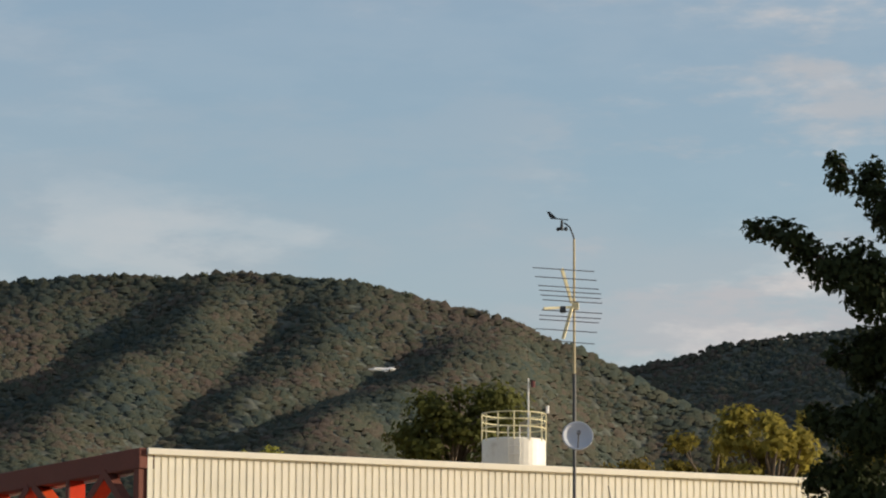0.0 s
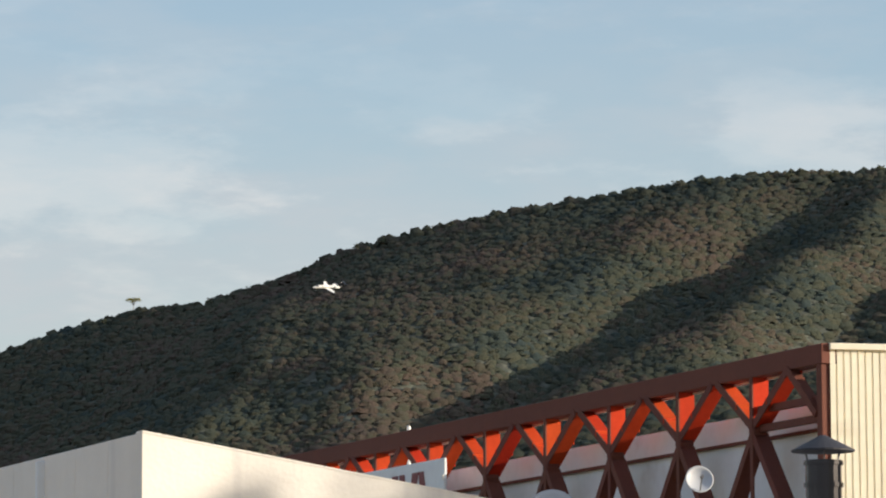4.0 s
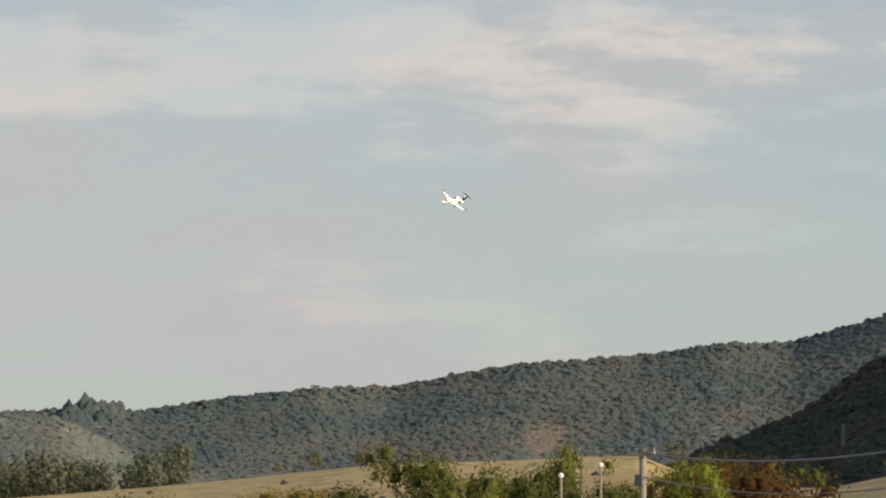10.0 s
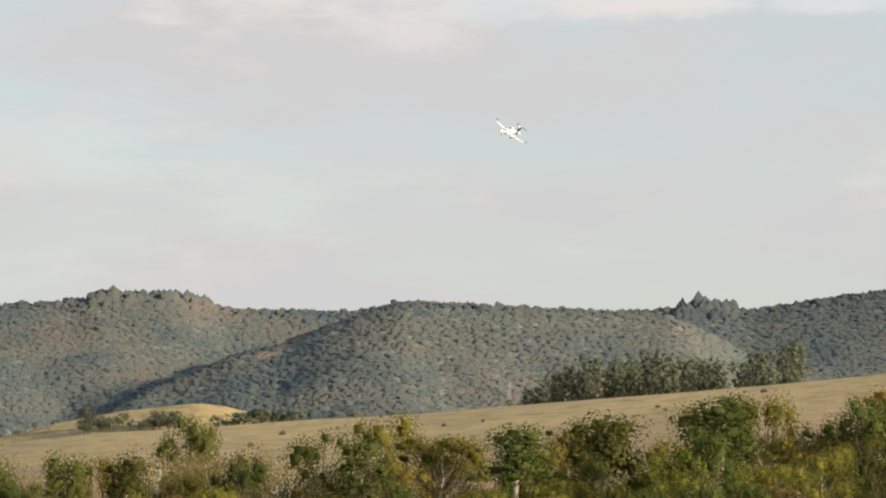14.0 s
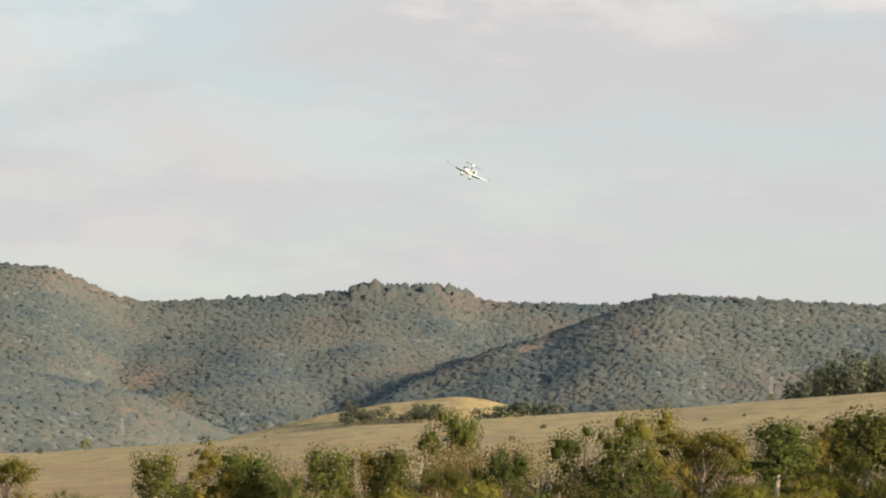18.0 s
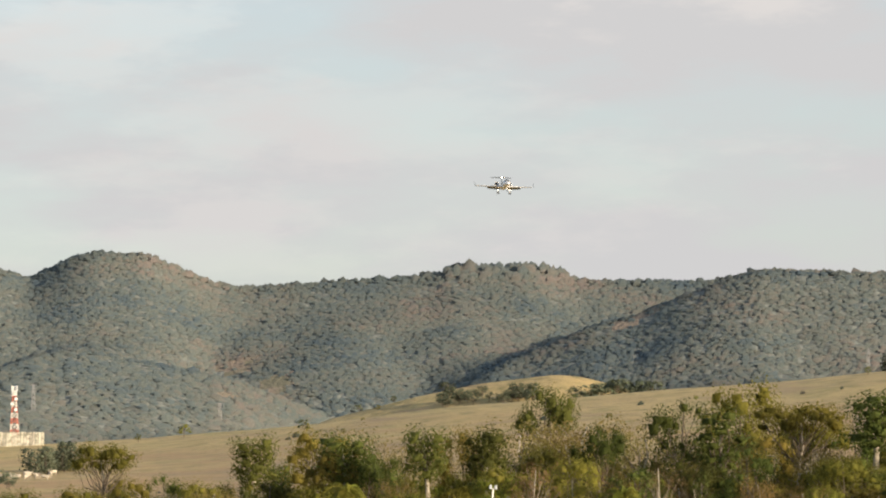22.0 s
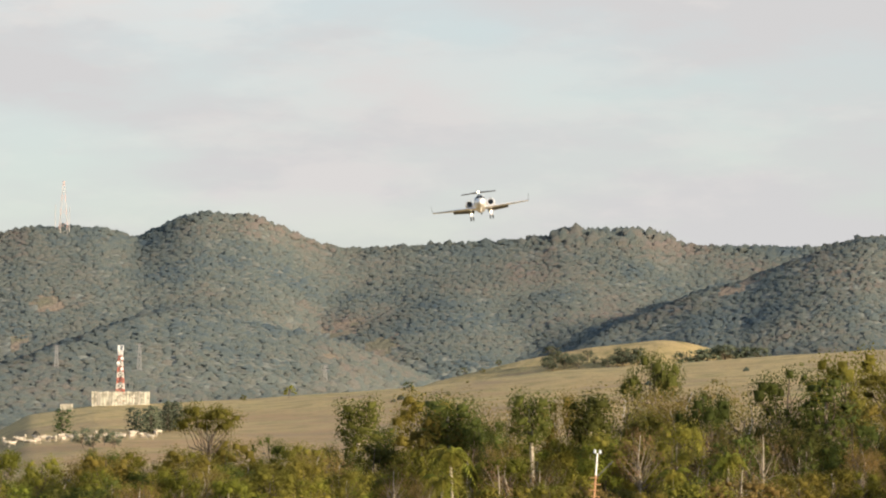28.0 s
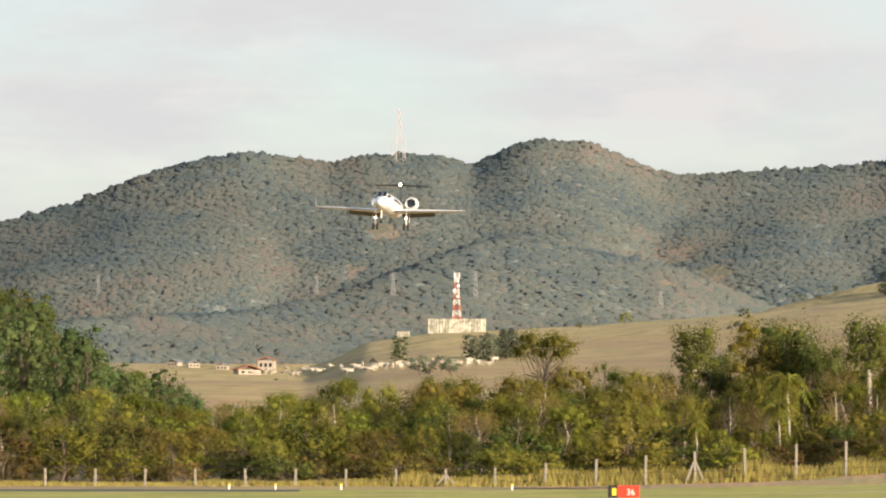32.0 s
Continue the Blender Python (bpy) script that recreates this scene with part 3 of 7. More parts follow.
# bare patches on the wooded slopes: bearing, elevation, half widths in degrees and metres
PATCHES = [(az, ground_seen(az, el, 1650), wa, wr) for az, el, wa, wr in (
    (-7.72, 2.21, 0.20, 45), (-3.42, 2.06, 0.18, 40), (-2.75, 2.20, 0.35, 60), (-3.3, 2.45, 0.40, 60), (2.30, 3.10, 0.30, 50), (1.95, 2.98, 0.25, 40), (14.1, 3.24, 0.50, 130), (-7.3, 2.75, 0.3, 60))]


def cleared(az, r):
    hit = np.zeros(np.shape(az), bool)
    wob = 0.7 + 0.6 * value_noise(az * 9.0, r * 0.03, 51)
    for pa, pr, wa, wr in PATCHES:
        hit |= ((az - pa) / wa / 0.75) ** 2 + ((r - pr) / wr / 0.4) ** 2 < wob
    return hit


def build_ground():
    az = np.concatenate([np.arange(-180, -24, 6.0), np.arange(-24, -14, 1.0), np.arange(-14, 48, 0.12), np.arange(48, 60, 1.0), np.arange(60, 180, 6.0)])
    r = np.concatenate([[0.5, 5, 20, 60, 110, 160], np.arange(180, 460, 10), np.arange(460, 1480, 25), [1490, 1500, 1510], np.arange(1530, 1900, 30), np.arange(1900, 4300, 18), [4320, 4450, 4600, 4800, 4950]])
    A, R = np.meshgrid(az, r, indexing="ij")
    Z = height(A, R)
    X, Y = R * np.sin(np.radians(A)), R * np.cos(np.radians(A))
    na, nr = A.shape
    co = np.stack([X, Y, Z], -1).reshape(-1, 3)
    i, j = np.meshgrid(np.arange(na), np.arange(nr - 1), indexing="ij")
    k = (i + 1) % na
    faces = np.stack([i * nr + j, i * nr + j + 1, k * nr + j + 1, k * nr + j], -1).reshape(-1, 4)
    # close the ring under the tripod
    h = np.arange(na // 2 - 1)
    cap = np.stack([h, h + 1, na - 2 - h, na - 1 - h], -1) * nr
    faces = np.concatenate([faces, cap])
    me = quad_mesh("ground", co, faces)
    # forested slopes take the canopy's earth, far ones haze-tinted, the rest is grassland
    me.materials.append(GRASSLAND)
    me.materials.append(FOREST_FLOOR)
    me.materials.append(FLOOR_HAZED)
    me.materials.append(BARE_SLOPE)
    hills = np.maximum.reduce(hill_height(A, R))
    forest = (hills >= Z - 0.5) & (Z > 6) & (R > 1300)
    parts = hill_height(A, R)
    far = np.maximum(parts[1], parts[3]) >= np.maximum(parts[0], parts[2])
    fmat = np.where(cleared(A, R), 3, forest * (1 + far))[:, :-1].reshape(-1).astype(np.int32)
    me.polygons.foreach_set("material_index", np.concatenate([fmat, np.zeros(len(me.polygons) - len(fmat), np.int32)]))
    ob = mesh_part("ground", me, None, smooth=True)
    tagged(ob, "dry golden pasture and wooded hills rising to a mountain range", "ground", kind="structure")


def quad_mesh(name, co, faces):
    me = bpy.data.meshes.new(name)
    n = faces.shape[1]
    me.vertices.add(len(co))
    me.vertices.foreach_set("co", np.ascontiguousarray(co, dtype=np.float32).ravel())
    me.loops.add(faces.size)
    me.loops.foreach_set("vertex_index", np.ascontiguousarray(faces, dtype=np.int32).ravel())
    me.polygons.add(len(faces))
    me.polygons.foreach_set("loop_start", np.arange(0, faces.size, n, dtype=np.int32))
    me.update(calc_edges=True)
    me.validate()
    return me


def soft_normals(me, nrm):
    """Shading normals for foliage, one to a vertex."""
    nrm = nrm / np.linalg.norm(nrm, axis=1)[:, None]
    me.polygons.foreach_set("use_smooth", np.ones(len(me.polygons), bool))
    me.normals_split_custom_set_from_vertices(nrm.tolist())


build_ground()


# one far crown: a lumpy dome of this many sides; each ring's breadth and height
SIDES = 6
DOME = ((1.0, 0.05), (0.80, 0.62))


def canopy(name, label, material, pick, az_lo, az_hi, r_lo, r_hi, count, size, seed, tall=0.8, depth=0.7, crest=0.0):
    """Woodland of separate rounded crowns over the slopes that pick() selects; size is a crown's mean width in metres."""
    rng = np.random.default_rng(seed)

    def unseen(az, r, z, spare):
        hidden = np.zeros(len(az), bool)
        for q in (0.5, 0.6, 0.7, 0.78, 0.84, 0.89, 0.93, 0.96, 0.98):
            hidden |= height(az, r * q) > EYE.z + (z + spare - EYE.z) * q
        return hidden

    # even in plan: more of them the farther out
    az = rng.uniform(az_lo, az_hi, count * 5)
    r = np.sqrt(rng.uniform(r_lo ** 2, r_hi ** 2, count * 5))
    keep = pick(az, r)
    az, r = az[keep], r[keep]
    keep = ~unseen(az, r, height(az, r), 14)
    az, r = az[keep][:count], r[keep][:count]
    if crest:
        # a closed row along the crest
        n = int(radians(az_hi - az_lo) * r_hi / size * crest)
        az = np.concatenate([az, rng.uniform(az_lo, az_hi, n)])
        r = np.concatenate([r, r_hi - rng.uniform(0, 24, n)])
    keep = pick(az, r) & ~(cleared(az, r) & (rng.uniform(size=len(az)) < 0.9))
    az, r = az[keep], r[keep]
    z = height(az, r)
    n = len(az)
    s = size * 0.5 * rng.uniform(0.55, 1.35, n) * np.where(rng.uniform(size=n) < 0.07, 1.45, 1.0)
    h = s * 2 * tall * rng.uniform(0.6, 1.4, n)
    turn = rng.uniform(0, 6.28, n)
    ang = turn[:, None, None] + np.arange(SIDES)[None, None, :] * (2 * math.pi / SIDES) + np.arange(2)[None, :, None] * 0.5
    rad = np.array([d[0] for d in DOME])[None, :, None] * s[:, None, None] * rng.uniform(0.68, 1.25, (n, 2, SIDES))
    zz = np.array([d[1] for d in DOME])[None, :, None] * h[:, None, None] + rng.normal(0, 0.09, (n, 2, SIDES)) * h[:, None, None]
    ring_co = np.stack([rad * np.cos(ang), rad * np.sin(ang), zz], -1).reshape(n, 2 * SIDES, 3)
    top = np.stack([rng.normal(0, 0.16, n) * s, rng.normal(0, 0.16, n) * s, h], -1)[:, None, :]
    co = np.concatenate([ring_co, top], 1) + np.stack([r * np.sin(np.radians(az)), r * np.cos(np.radians(az)), z - np.where(r > r_hi - 26, 0.14, 0.42) * h], -1)[:, None, :]
    k = np.arange(SIDES)
    k1 = (k + 1) % SIDES
    tris = [np.stack([k, k1, SIDES + k1], -1), np.stack([k, SIDES + k1, SIDES + k], -1), np.stack([SIDES + k, SIDES + k1, np.full(SIDES, 2 * SIDES)], -1)]
    tris = np.concatenate(tris)
    faces = (np.arange(n)[:, None, None] * (2 * SIDES + 1) + tris[None]).reshape(-1, 3)
    me = quad_mesh(name, co.reshape(-1, 3), faces)
    # leaves turn every way, so a crown's shading leans towards that of its slope
    step = 14.0
    gx = (height(az + np.degrees(step / r), r) - height(az - np.degrees(step / r), r)) / (2 * step)
    gr = (height(az, r + step) - height(az, r - step)) / (2 * step)
    ca, sa = np.cos(np.radians(az)), np.sin(np.radians(az))
    slope = np.stack([-gx * ca - gr * sa, gx * sa - gr * ca, np.ones(n)], -1)
    slope /= np.linalg.norm(slope, axis=1)[:, None]
    flat = np.concatenate([ring_co, top], 1) / np.stack([s, s, h * 0.9], -1)[:, None, :]
    nrm = flat / np.linalg.norm(flat, axis=2)[..., None] * depth + slope[:, None, :] * (1 - depth)
    soft_normals(me, nrm.reshape(-1, 3))
    tagged(mesh_part(name, me, material, smooth=True), label, "forest", kind="stuff")


def on_mountain(az, r):
    m, s, e, p = hill_height(az, r)
    return (m >= np.maximum.reduce([s, e, p])) & (m > 12) & (m >= height(az, r) - 0.5)


def on_sierra(az, r):
    m, s, e, p = hill_height(az, r)
    return (np.maximum(s, p) > np.maximum(m, e)) & (np.maximum(s, p) > 12) & (np.maximum(s, p) >= height(az, r) - 0.5)


def on_east(az, r):
    m, s, e, p = hill_height(az, r)
    return (e > np.maximum(m, s)) & (e > 40)


canopy("mountain_forest", "dark dry-season forest covering the mountain slopes", TUFT, on_mountain, 12, 46, 1900, 3003, 66000, 7.2, 1, 0.52, 0.24, 2.0)
canopy("sierra_forest", "hazy grey-green forest on the distant hills", TUFT_HAZED, on_sierra, -14, 24, 2400, 4203, 76000, 6.6, 2, 0.50, 0.16, 2.2)
canopy("range_forest", "dark forest on the farther range", TUFT, on_east, 38, 46, 3000, 4303, 6500, 7.4, 4, 0.55, 0.36, 2.0)
canopy("ridge_grove", "grove of taller trees on the forested ridge", TUFT_HAZED, lambda az, r: (az > -0.42) & (az < 1.25), -0.42, 1.25, 4165, 4203, 300, 9.5, 7, 0.78, 0.2)
canopy("ridge_clump", "clump of tall trees in a saddle of the ridge", TUFT_HAZED, lambda az, r: (az > 7.6) & (az < 8.38), 7.6, 8.38, 4165, 4203, 160, 11.0, 8, 1.0, 0.2)


def on_pasture(az, r):
    past = rise(az, r, PASTURE, 1500, 420, 500, 1.5)
    return (past >= np.maximum.reduce(hill_height(az, r))) & (r < 1500) & (value_noise(az * 1.3, r * 0.01, 31) > 0.45)


canopy("pasture_scrub", "low dry bushes scattered over the pasture", TUFT, on_pasture, -9, 22, 450, 1490, 60, 2.6, 6)


# ---- trees ----
def ball_grid(n):
    """A cube blown up to a ball: vertices on the unit sphere, and quads."""
    co, fs = [], []
    u = np.tan(np.linspace(-math.pi / 4, math.pi / 4, n + 1))
    for ax in range(3):
        for s in (-1, 1):
            o = len(co)
            for p in u:
                for q in u:
                    v = [0, 0, 0]
                    v[ax], v[(ax + 1) % 3], v[(ax + 2) % 3] = s, p * s, q
                    co.append(v)
            for i in range(n):
                for j in range(n):
                    k = o + i * (n + 1) + j
                    fs.append((k, k + n + 1, k + n + 2, k + 1))
    co = np.array(co, float)
    return co / np.linalg.norm(co, axis=1)[:, None], np.array(fs)


def leaf_mesh(name, centres, radii, count, size, rng, flat=0.8, droop=0.0, grid=2):
    """Leafy clumps: a small lumpy heart in each, and many leaf sprays through and round it."""
    centres, radii = np.array(centres), np.array(radii)
    w = radii ** 2
    which = rng.choice(len(centres), count, p=w / w.sum())
    d = rng.normal(size=(count, 3))
    d /= np.linalg.norm(d, axis=1)[:, None]
    rad = radii[which] * (rng.uniform(0.2, 1.0, count) ** 0.5 * 1.10 + rng.exponential(0.03, count))
    pos = centres[which] + d * rad[:, None] * np.array([1, 1, flat])
    mid = centres.mean(0)
    reach = np.linalg.norm(centres - mid, axis=1).max() + radii.max()
    n = d * 0.75 + (pos - mid) / reach * 0.6 + np.array([0, 0, 0.25]) + rng.normal(0, 0.42, (count, 3))
    n /= np.linalg.norm(n, axis=1)[:, None]
    t = np.cross(n, rng.normal(size=(count, 3)))
    t /= np.linalg.norm(t, axis=1)[:, None]
    b = np.cross(n, t)
    b[:, 2] -= droop
    s = size * rng.uniform(0.5, 1.35, count)[:, None]
    q = np.stack([pos - t * s * 0.5, pos - b * s * 0.30 - n * s * 0.05, pos + t * s * 0.62, pos + b * s * 0.28 - n * s * 0.08], 1)
    faces = np.arange(count * 4).reshape(-1, 4)
    co = q.reshape(-1, 3)
    nrm = np.repeat(n, 4, axis=0)
    if grid:
        sph, fs = ball_grid(grid)
        hearts = []
        for cc, rr in zip(centres, radii):
            k = rng.uniform(1.6, 2.6, (3, 3)) * rng.choice([-1, 1], (3, 3))
            lump = 1 + 0.2 * np.sin(sph @ k.T * 1.5 + rng.uniform(0, 6, 3)).sum(1)
            hearts.append(cc + sph * (rr * 0.46 * lump)[:, None] * np.array([1, 1, flat]))
        m = len(sph)
        faces = np.concatenate([faces] + [fs + len(co) + i * m for i in range(len(hearts))])
        nrm = np.concatenate([nrm] + [sph * 0.8 + (hh - mid) / reach * 0.6 + rng.normal(0, 0.2, sph.shape) for hh in hearts])
        co = np.concatenate([co] + hearts)
    me = quad_mesh(name, co, faces)
    soft_normals(me, nrm)
    return me


def limb_path(bm, p0, p1, r0, r1, rng, bend=0.12, steps=4):
    p0, p1 = Vector(p0), Vector(p1)
    L = (p1 - p0).length
    last = p0
    for k in range(1, steps + 1):
        q = p0.lerp(p1, k / steps)
        if k < steps:
            q = q + Vector(rng.normal(0, bend * L * 0.35, 3))
        tube(bm, last, q, r0 + (r1 - r0) * (k - 1) / steps, r0 + (r1 - r0) * k / steps, 4, caps=False)
        last = q


def make_tree(name, seed, height_m, spread_m, leaf, bark, leaves, leaf_size, label, bare=0.35, clumps=11, shape="round", category="tree", grid=2, flat=0.8):
    """A tapered trunk, limbs and a crown of leaf clumps with gaps between them."""
    rng = np.random.default_rng(seed)
    ob = root(name, Matrix(), label, category)
    trunk, limbs = BM(), BM()
    base = height_m * bare
    r0 = 0.022 * height_m + 0.04
    lean = rng.normal(0, 0.05 * height_m, 2)
    fork = Vector((lean[0] * 0.5, lean[1] * 0.5, base))
    limb_path(trunk, (0, 0, -0.4), fork, r0, r0 * 0.7, rng, 0.05, 4)
    limb_path(trunk, fork, (lean[0], lean[1], height_m * 0.86), r0 * 0.7, r0 * 0.18, rng, 0.10, 4)
    cs, rs = [], []
    for k in range(clumps):
        a = k * 2.399 + rng.uniform(-0.5, 0.5)
        f = (k + 0.5) / clumps
        if shape == "umbrella":
            h, w = height_m * rng.uniform(0.80, 0.93), spread_m * 0.5 * math.sqrt(f)
            rad = spread_m * rng.uniform(0.13, 0.20)
        elif shape == "cone":
            h = height_m * (0.18 + 0.80 * f)
            w = spread_m * 0.42 * (1.03 - f) * rng.uniform(0.5, 1.0)
            rad = spread_m * (0.10 + 0.20 * (1 - f))
        elif shape == "column":
            h = height_m * (bare + (0.97 - bare) * f)
            w = spread_m * 0.33 * rng.uniform(0.3, 1.0)
            rad = spread_m * rng.uniform(0.18, 0.30)
        else:
            h = height_m * (bare + (0.93 - bare) * rng.uniform(0.25, 1.0) ** 0.8)
            w = spread_m * 0.44 * math.sqrt(max(0.05, 1 - (2 * (h / height_m - bare) / (1 - bare) - 0.9) ** 2 * 0.8)) * rng.uniform(0.45, 1.0)
            rad = spread_m * rng.uniform(0.09, 0.18)
        c = Vector((lean[0] + w * math.cos(a), lean[1] + w * math.sin(a), h - rad * 0.4))
        cs.append(c)
        rs.append(rad)
        start = fork.lerp(Vector((lean[0], lean[1], height_m * 0.84)), min(1, max(0, (h - rad - base) / (height_m - base))) * rng.uniform(0.35, 0.95))
        limb_path(limbs, start, c, r0 * 0.22, r0 * 0.06, rng, 0.14, 3)
    part("trunk", trunk, bark, ob, smooth=True)
    part("branchwork", limbs, BARK_TWIG if grid == 0 else BARK, ob, smooth=True)
    if leaves:
        mesh_part("crown", leaf_mesh("crown", cs, rs, leaves, leaf_size, rng, flat, grid=grid), leaf, ob, smooth=True)
    return ob


def make_palm(name, seed, height_m, label):
    rng = np.random.default_rng(seed)
    ob = root(name, Matrix(), label, "palm tree")
    trunk = BM()
    limb_path(trunk, (0, 0, -0.3), (0.2, 0.1, height_m * 0.82), 0.16, 0.11, rng, 0.02, 6)
    part("trunk", trunk, BARK_PALE, ob, smooth=True)
    for k in range(15):
        bm = BM()
        a = k * 2.399
        up = 1.15 - 1.25 * (k / 15)
        L = 2.7
        pts = []
        for i in range(9):
            f = i / 8
            h = L * (up * f - 1.25 * f * f)
            pts.append(Vector((math.cos(a) * L * f * 0.85, math.sin(a) * L * f * 0.85, h)))
        side = Vector((-math.sin(a), math.cos(a), 0))
        for p, q in zip(pts, pts[1:]):
            beam(bm, p, q, 0.04, 0.03)
        for i in range(1, 9):
            for t in (0, 0.5):
                p = pts[i - 1].lerp(pts[i], t)
                w = 0.62 * math.sin(math.pi * min(0.97, 0.15 + i / 9.5))
                for s in (-1, 1):
                    tip = p + side * s * w + Vector((0, 0, -0.55 * w - rng.uniform(0, 0.2)))
                    ax = (pts[i] - pts[i - 1]).normalized() * 0.07
                    bm.faces.new([bm.verts.new(v) for v in (p - ax, p + ax, tip + ax * 0.4, tip - ax * 0.4)])
        f = part("frond", bm, LEAF, ob)
        f.location = (0.2, 0.1, height_m * 0.82)
    return ob


def tree_kinds():
    K = {}
    K["green"] = [make_tree("broadleaf_tree", 11 + i, 9.0 + i, 6.4 + 0.5 * i, LEAF, (BARK, BARK_PALE, BARK)[i], 5600, 0.18, "green broadleaf tree with an uneven crown in the woodland belt", 0.20, 28, grid=1) for i in range(3)]
    K["dark"] = [make_tree("broadleaf_tree", 21 + i, 9.0 + i, 6.4 + i, LEAF_DARK, BARK, 5600, 0.18, "dark green broadleaf tree with a dense crown in the woodland belt", 0.22, 26, grid=1) for i in range(3)]
    K["olive"] = [make_tree("broadleaf_tree", 31 + i, 8.0 + i, 6.4 + i, LEAF_OLIVE, (BARK, BARK_PALE, BARK)[i], 4600, 0.17, "olive-yellow tree with an open crown in the woodland belt", 0.26, 26, grid=1) for i in range(3)]
    K["umbrella"] = [make_tree("flat_topped_tree", 41 + i, 11.0, 8.5, LEAF_OLIVE, BARK_PALE, 3400, 0.19, "flat-topped tree with a pale forked trunk", 0.45, 26, "umbrella", flat=0.42, grid=1) for i in range(2)]
    K["emergent"] = [make_tree("emergent_tree", 45 + i, 10.0, 4.3, LEAF_DARK, BARK_PALE, 3000, 0.18, "tall bare-stemmed tree with a small dark crown", 0.70, 13, "column", flat=0.75, grid=1) for i in range(2)]
    K["column"] = [make_tree("slender_tree", 51 + i, 11.0 + i, 3.8, LEAF_DARK, BARK_PALE, 2500, 0.175, "slender tree with a pale trunk and ragged dark crown", 0.42, 18, "column", grid=1) for i in range(2)]
    K["rust"] = [make_tree("rusty_tree", 61, 7.5, 6.5, LEAF_RUST, BARK, 4000, 0.18, "tree with rust-red foliage in the woodland belt", 0.25, 34, grid=1)]
    K["dry"] = [make_tree("dry_tree", 71 + i, 8.5, 6.5, LEAF_DRY, BARK_PALE, 700, 0.18, "nearly bare tree with pale crooked branches", 0.35, 20, grid=0) for i in range(3)]
    K["brown"] = [make_tree("twiggy_tree", 131 + i, 8.5, 6.5 + i, LEAF_TWIG, BARK_PALE, 2900, 0.155, "brown dry-season tree with fine twigs and pale stems", 0.36, 34, grid=0) for i in range(3)]
    K["shrub"] = [make_tree("shrub", 81 + i, 3.6, 4.6, m, BARK, 1300, 0.17, "low " + w + " shrub at the woodland edge", 0.05, 20, category="shrub", grid=1) for i, (m, w) in enumerate(((LEAF, "green"), (LEAF_OLIVE, "olive"), (LEAF_DARK, "dark green"), (LEAF_TWIG, "brown twiggy"), (LEAF_OLIVE, "olive")))]
    K["palm"] = [make_palm("palm_tree", 91, 8.0, "feather palm with drooping green fronds")]
    K["pine"] = [make_tree("pine_tree", 95 + i, 13.0 + 2 * i, 6.5, LEAF_PINE, BARK, 900, 0.42, "deep green plantation tree on the near hillside", 0.10, 22, "column", grid=1) for i in range(2)]
    K["far"] = [make_tree("field_tree", 101 + i, 11.0, 10.0, m, BARK, 620, 0.62, "round tree standing on the pasture", 0.08, 22, grid=1) for i, m in enumerate((LEAF_DARK, LEAF))]
    K["ridge"] = [make_tree("ridge_tree", 121 + i, 11.0, 11.0, WOODS_LEAF, BARK, 420, 0.95, "tree on the forested ridge", 0.1, 14, grid=1) for i in range(2)]
    K["hedge"] = [make_tree("hedge_tree", 141 + i, 11.0, 10.0, LEAF_HAZY, BARK, 520, 0.66, "hazy grey-green round tree on the knoll", 0.08, 22, grid=1) for i in range(2)]
    K["eucalyptus"] = [make_tree("eucalyptus", 111 + i, 17.0, 9.0, LEAF_HAZY, BARK, 600, 0.75, "tall eucalyptus in the grove behind the pasture", 0.12, 20, "column", grid=1) for i in range(3)]
    return K


KINDS = tree_kinds()
USED = set()


def plant(kind, az, r, tall=None, group="", which=None, z=None, wide=None, label=""):
    """A tree of that kind at a bearing and distance; tall sets its height in metres."""
    protos = KINDS[kind]
    src = protos[random.randrange(len(protos)) if which is None else which]
    ref = {"green": 9.5, "dark": 9.5, "olive": 8.5, "umbrella": 11, "emergent": 10, "column": 11.5, "rust": 7.5, "dry": 8.5, "brown": 8.5, "hedge": 11, "shrub": 3.6, "palm": 8, "pine": 14, "far": 11, "ridge": 11, "eucalyptus": 17}[kind]
    s = (tall or ref * random.uniform(0.85, 1.15)) / ref
    w = s * (wide or random.uniform(0.9, 1.15))
    p = stand(az, r) if z is None else at(az, r, z)
    m = Matrix.Translation(p) @ Euler((0, 0, random.uniform(0, 6.28))).to_matrix().to_4x4()
    if src.name in USED:
        ob = copy_thing(src, m)
    else:
        USED.add(src.name)
        ob = src
        ob.matrix_basis = m
    ob.scale = (w, w, s)
    tagged(ob, label, group=group)
    return ob


BELT_TOP = table("-14:0.9 -10:0.50 -8.6:.68 -7:.74 -6:.92 -5.2:1.02 -4:1.16 -3:1.28 -2:1.40 -.6:1.55 1:1.56 2.3:1.54 3.2:1.62 4.4:1.92 6:1.88 7.7:2.1 8.5:2.3 10:2.42 12:2.5 14:2.62 16.5:2.66 17.6:2.45 19.2:2.45 20:2.62 20.5:2.8 23:2.9")


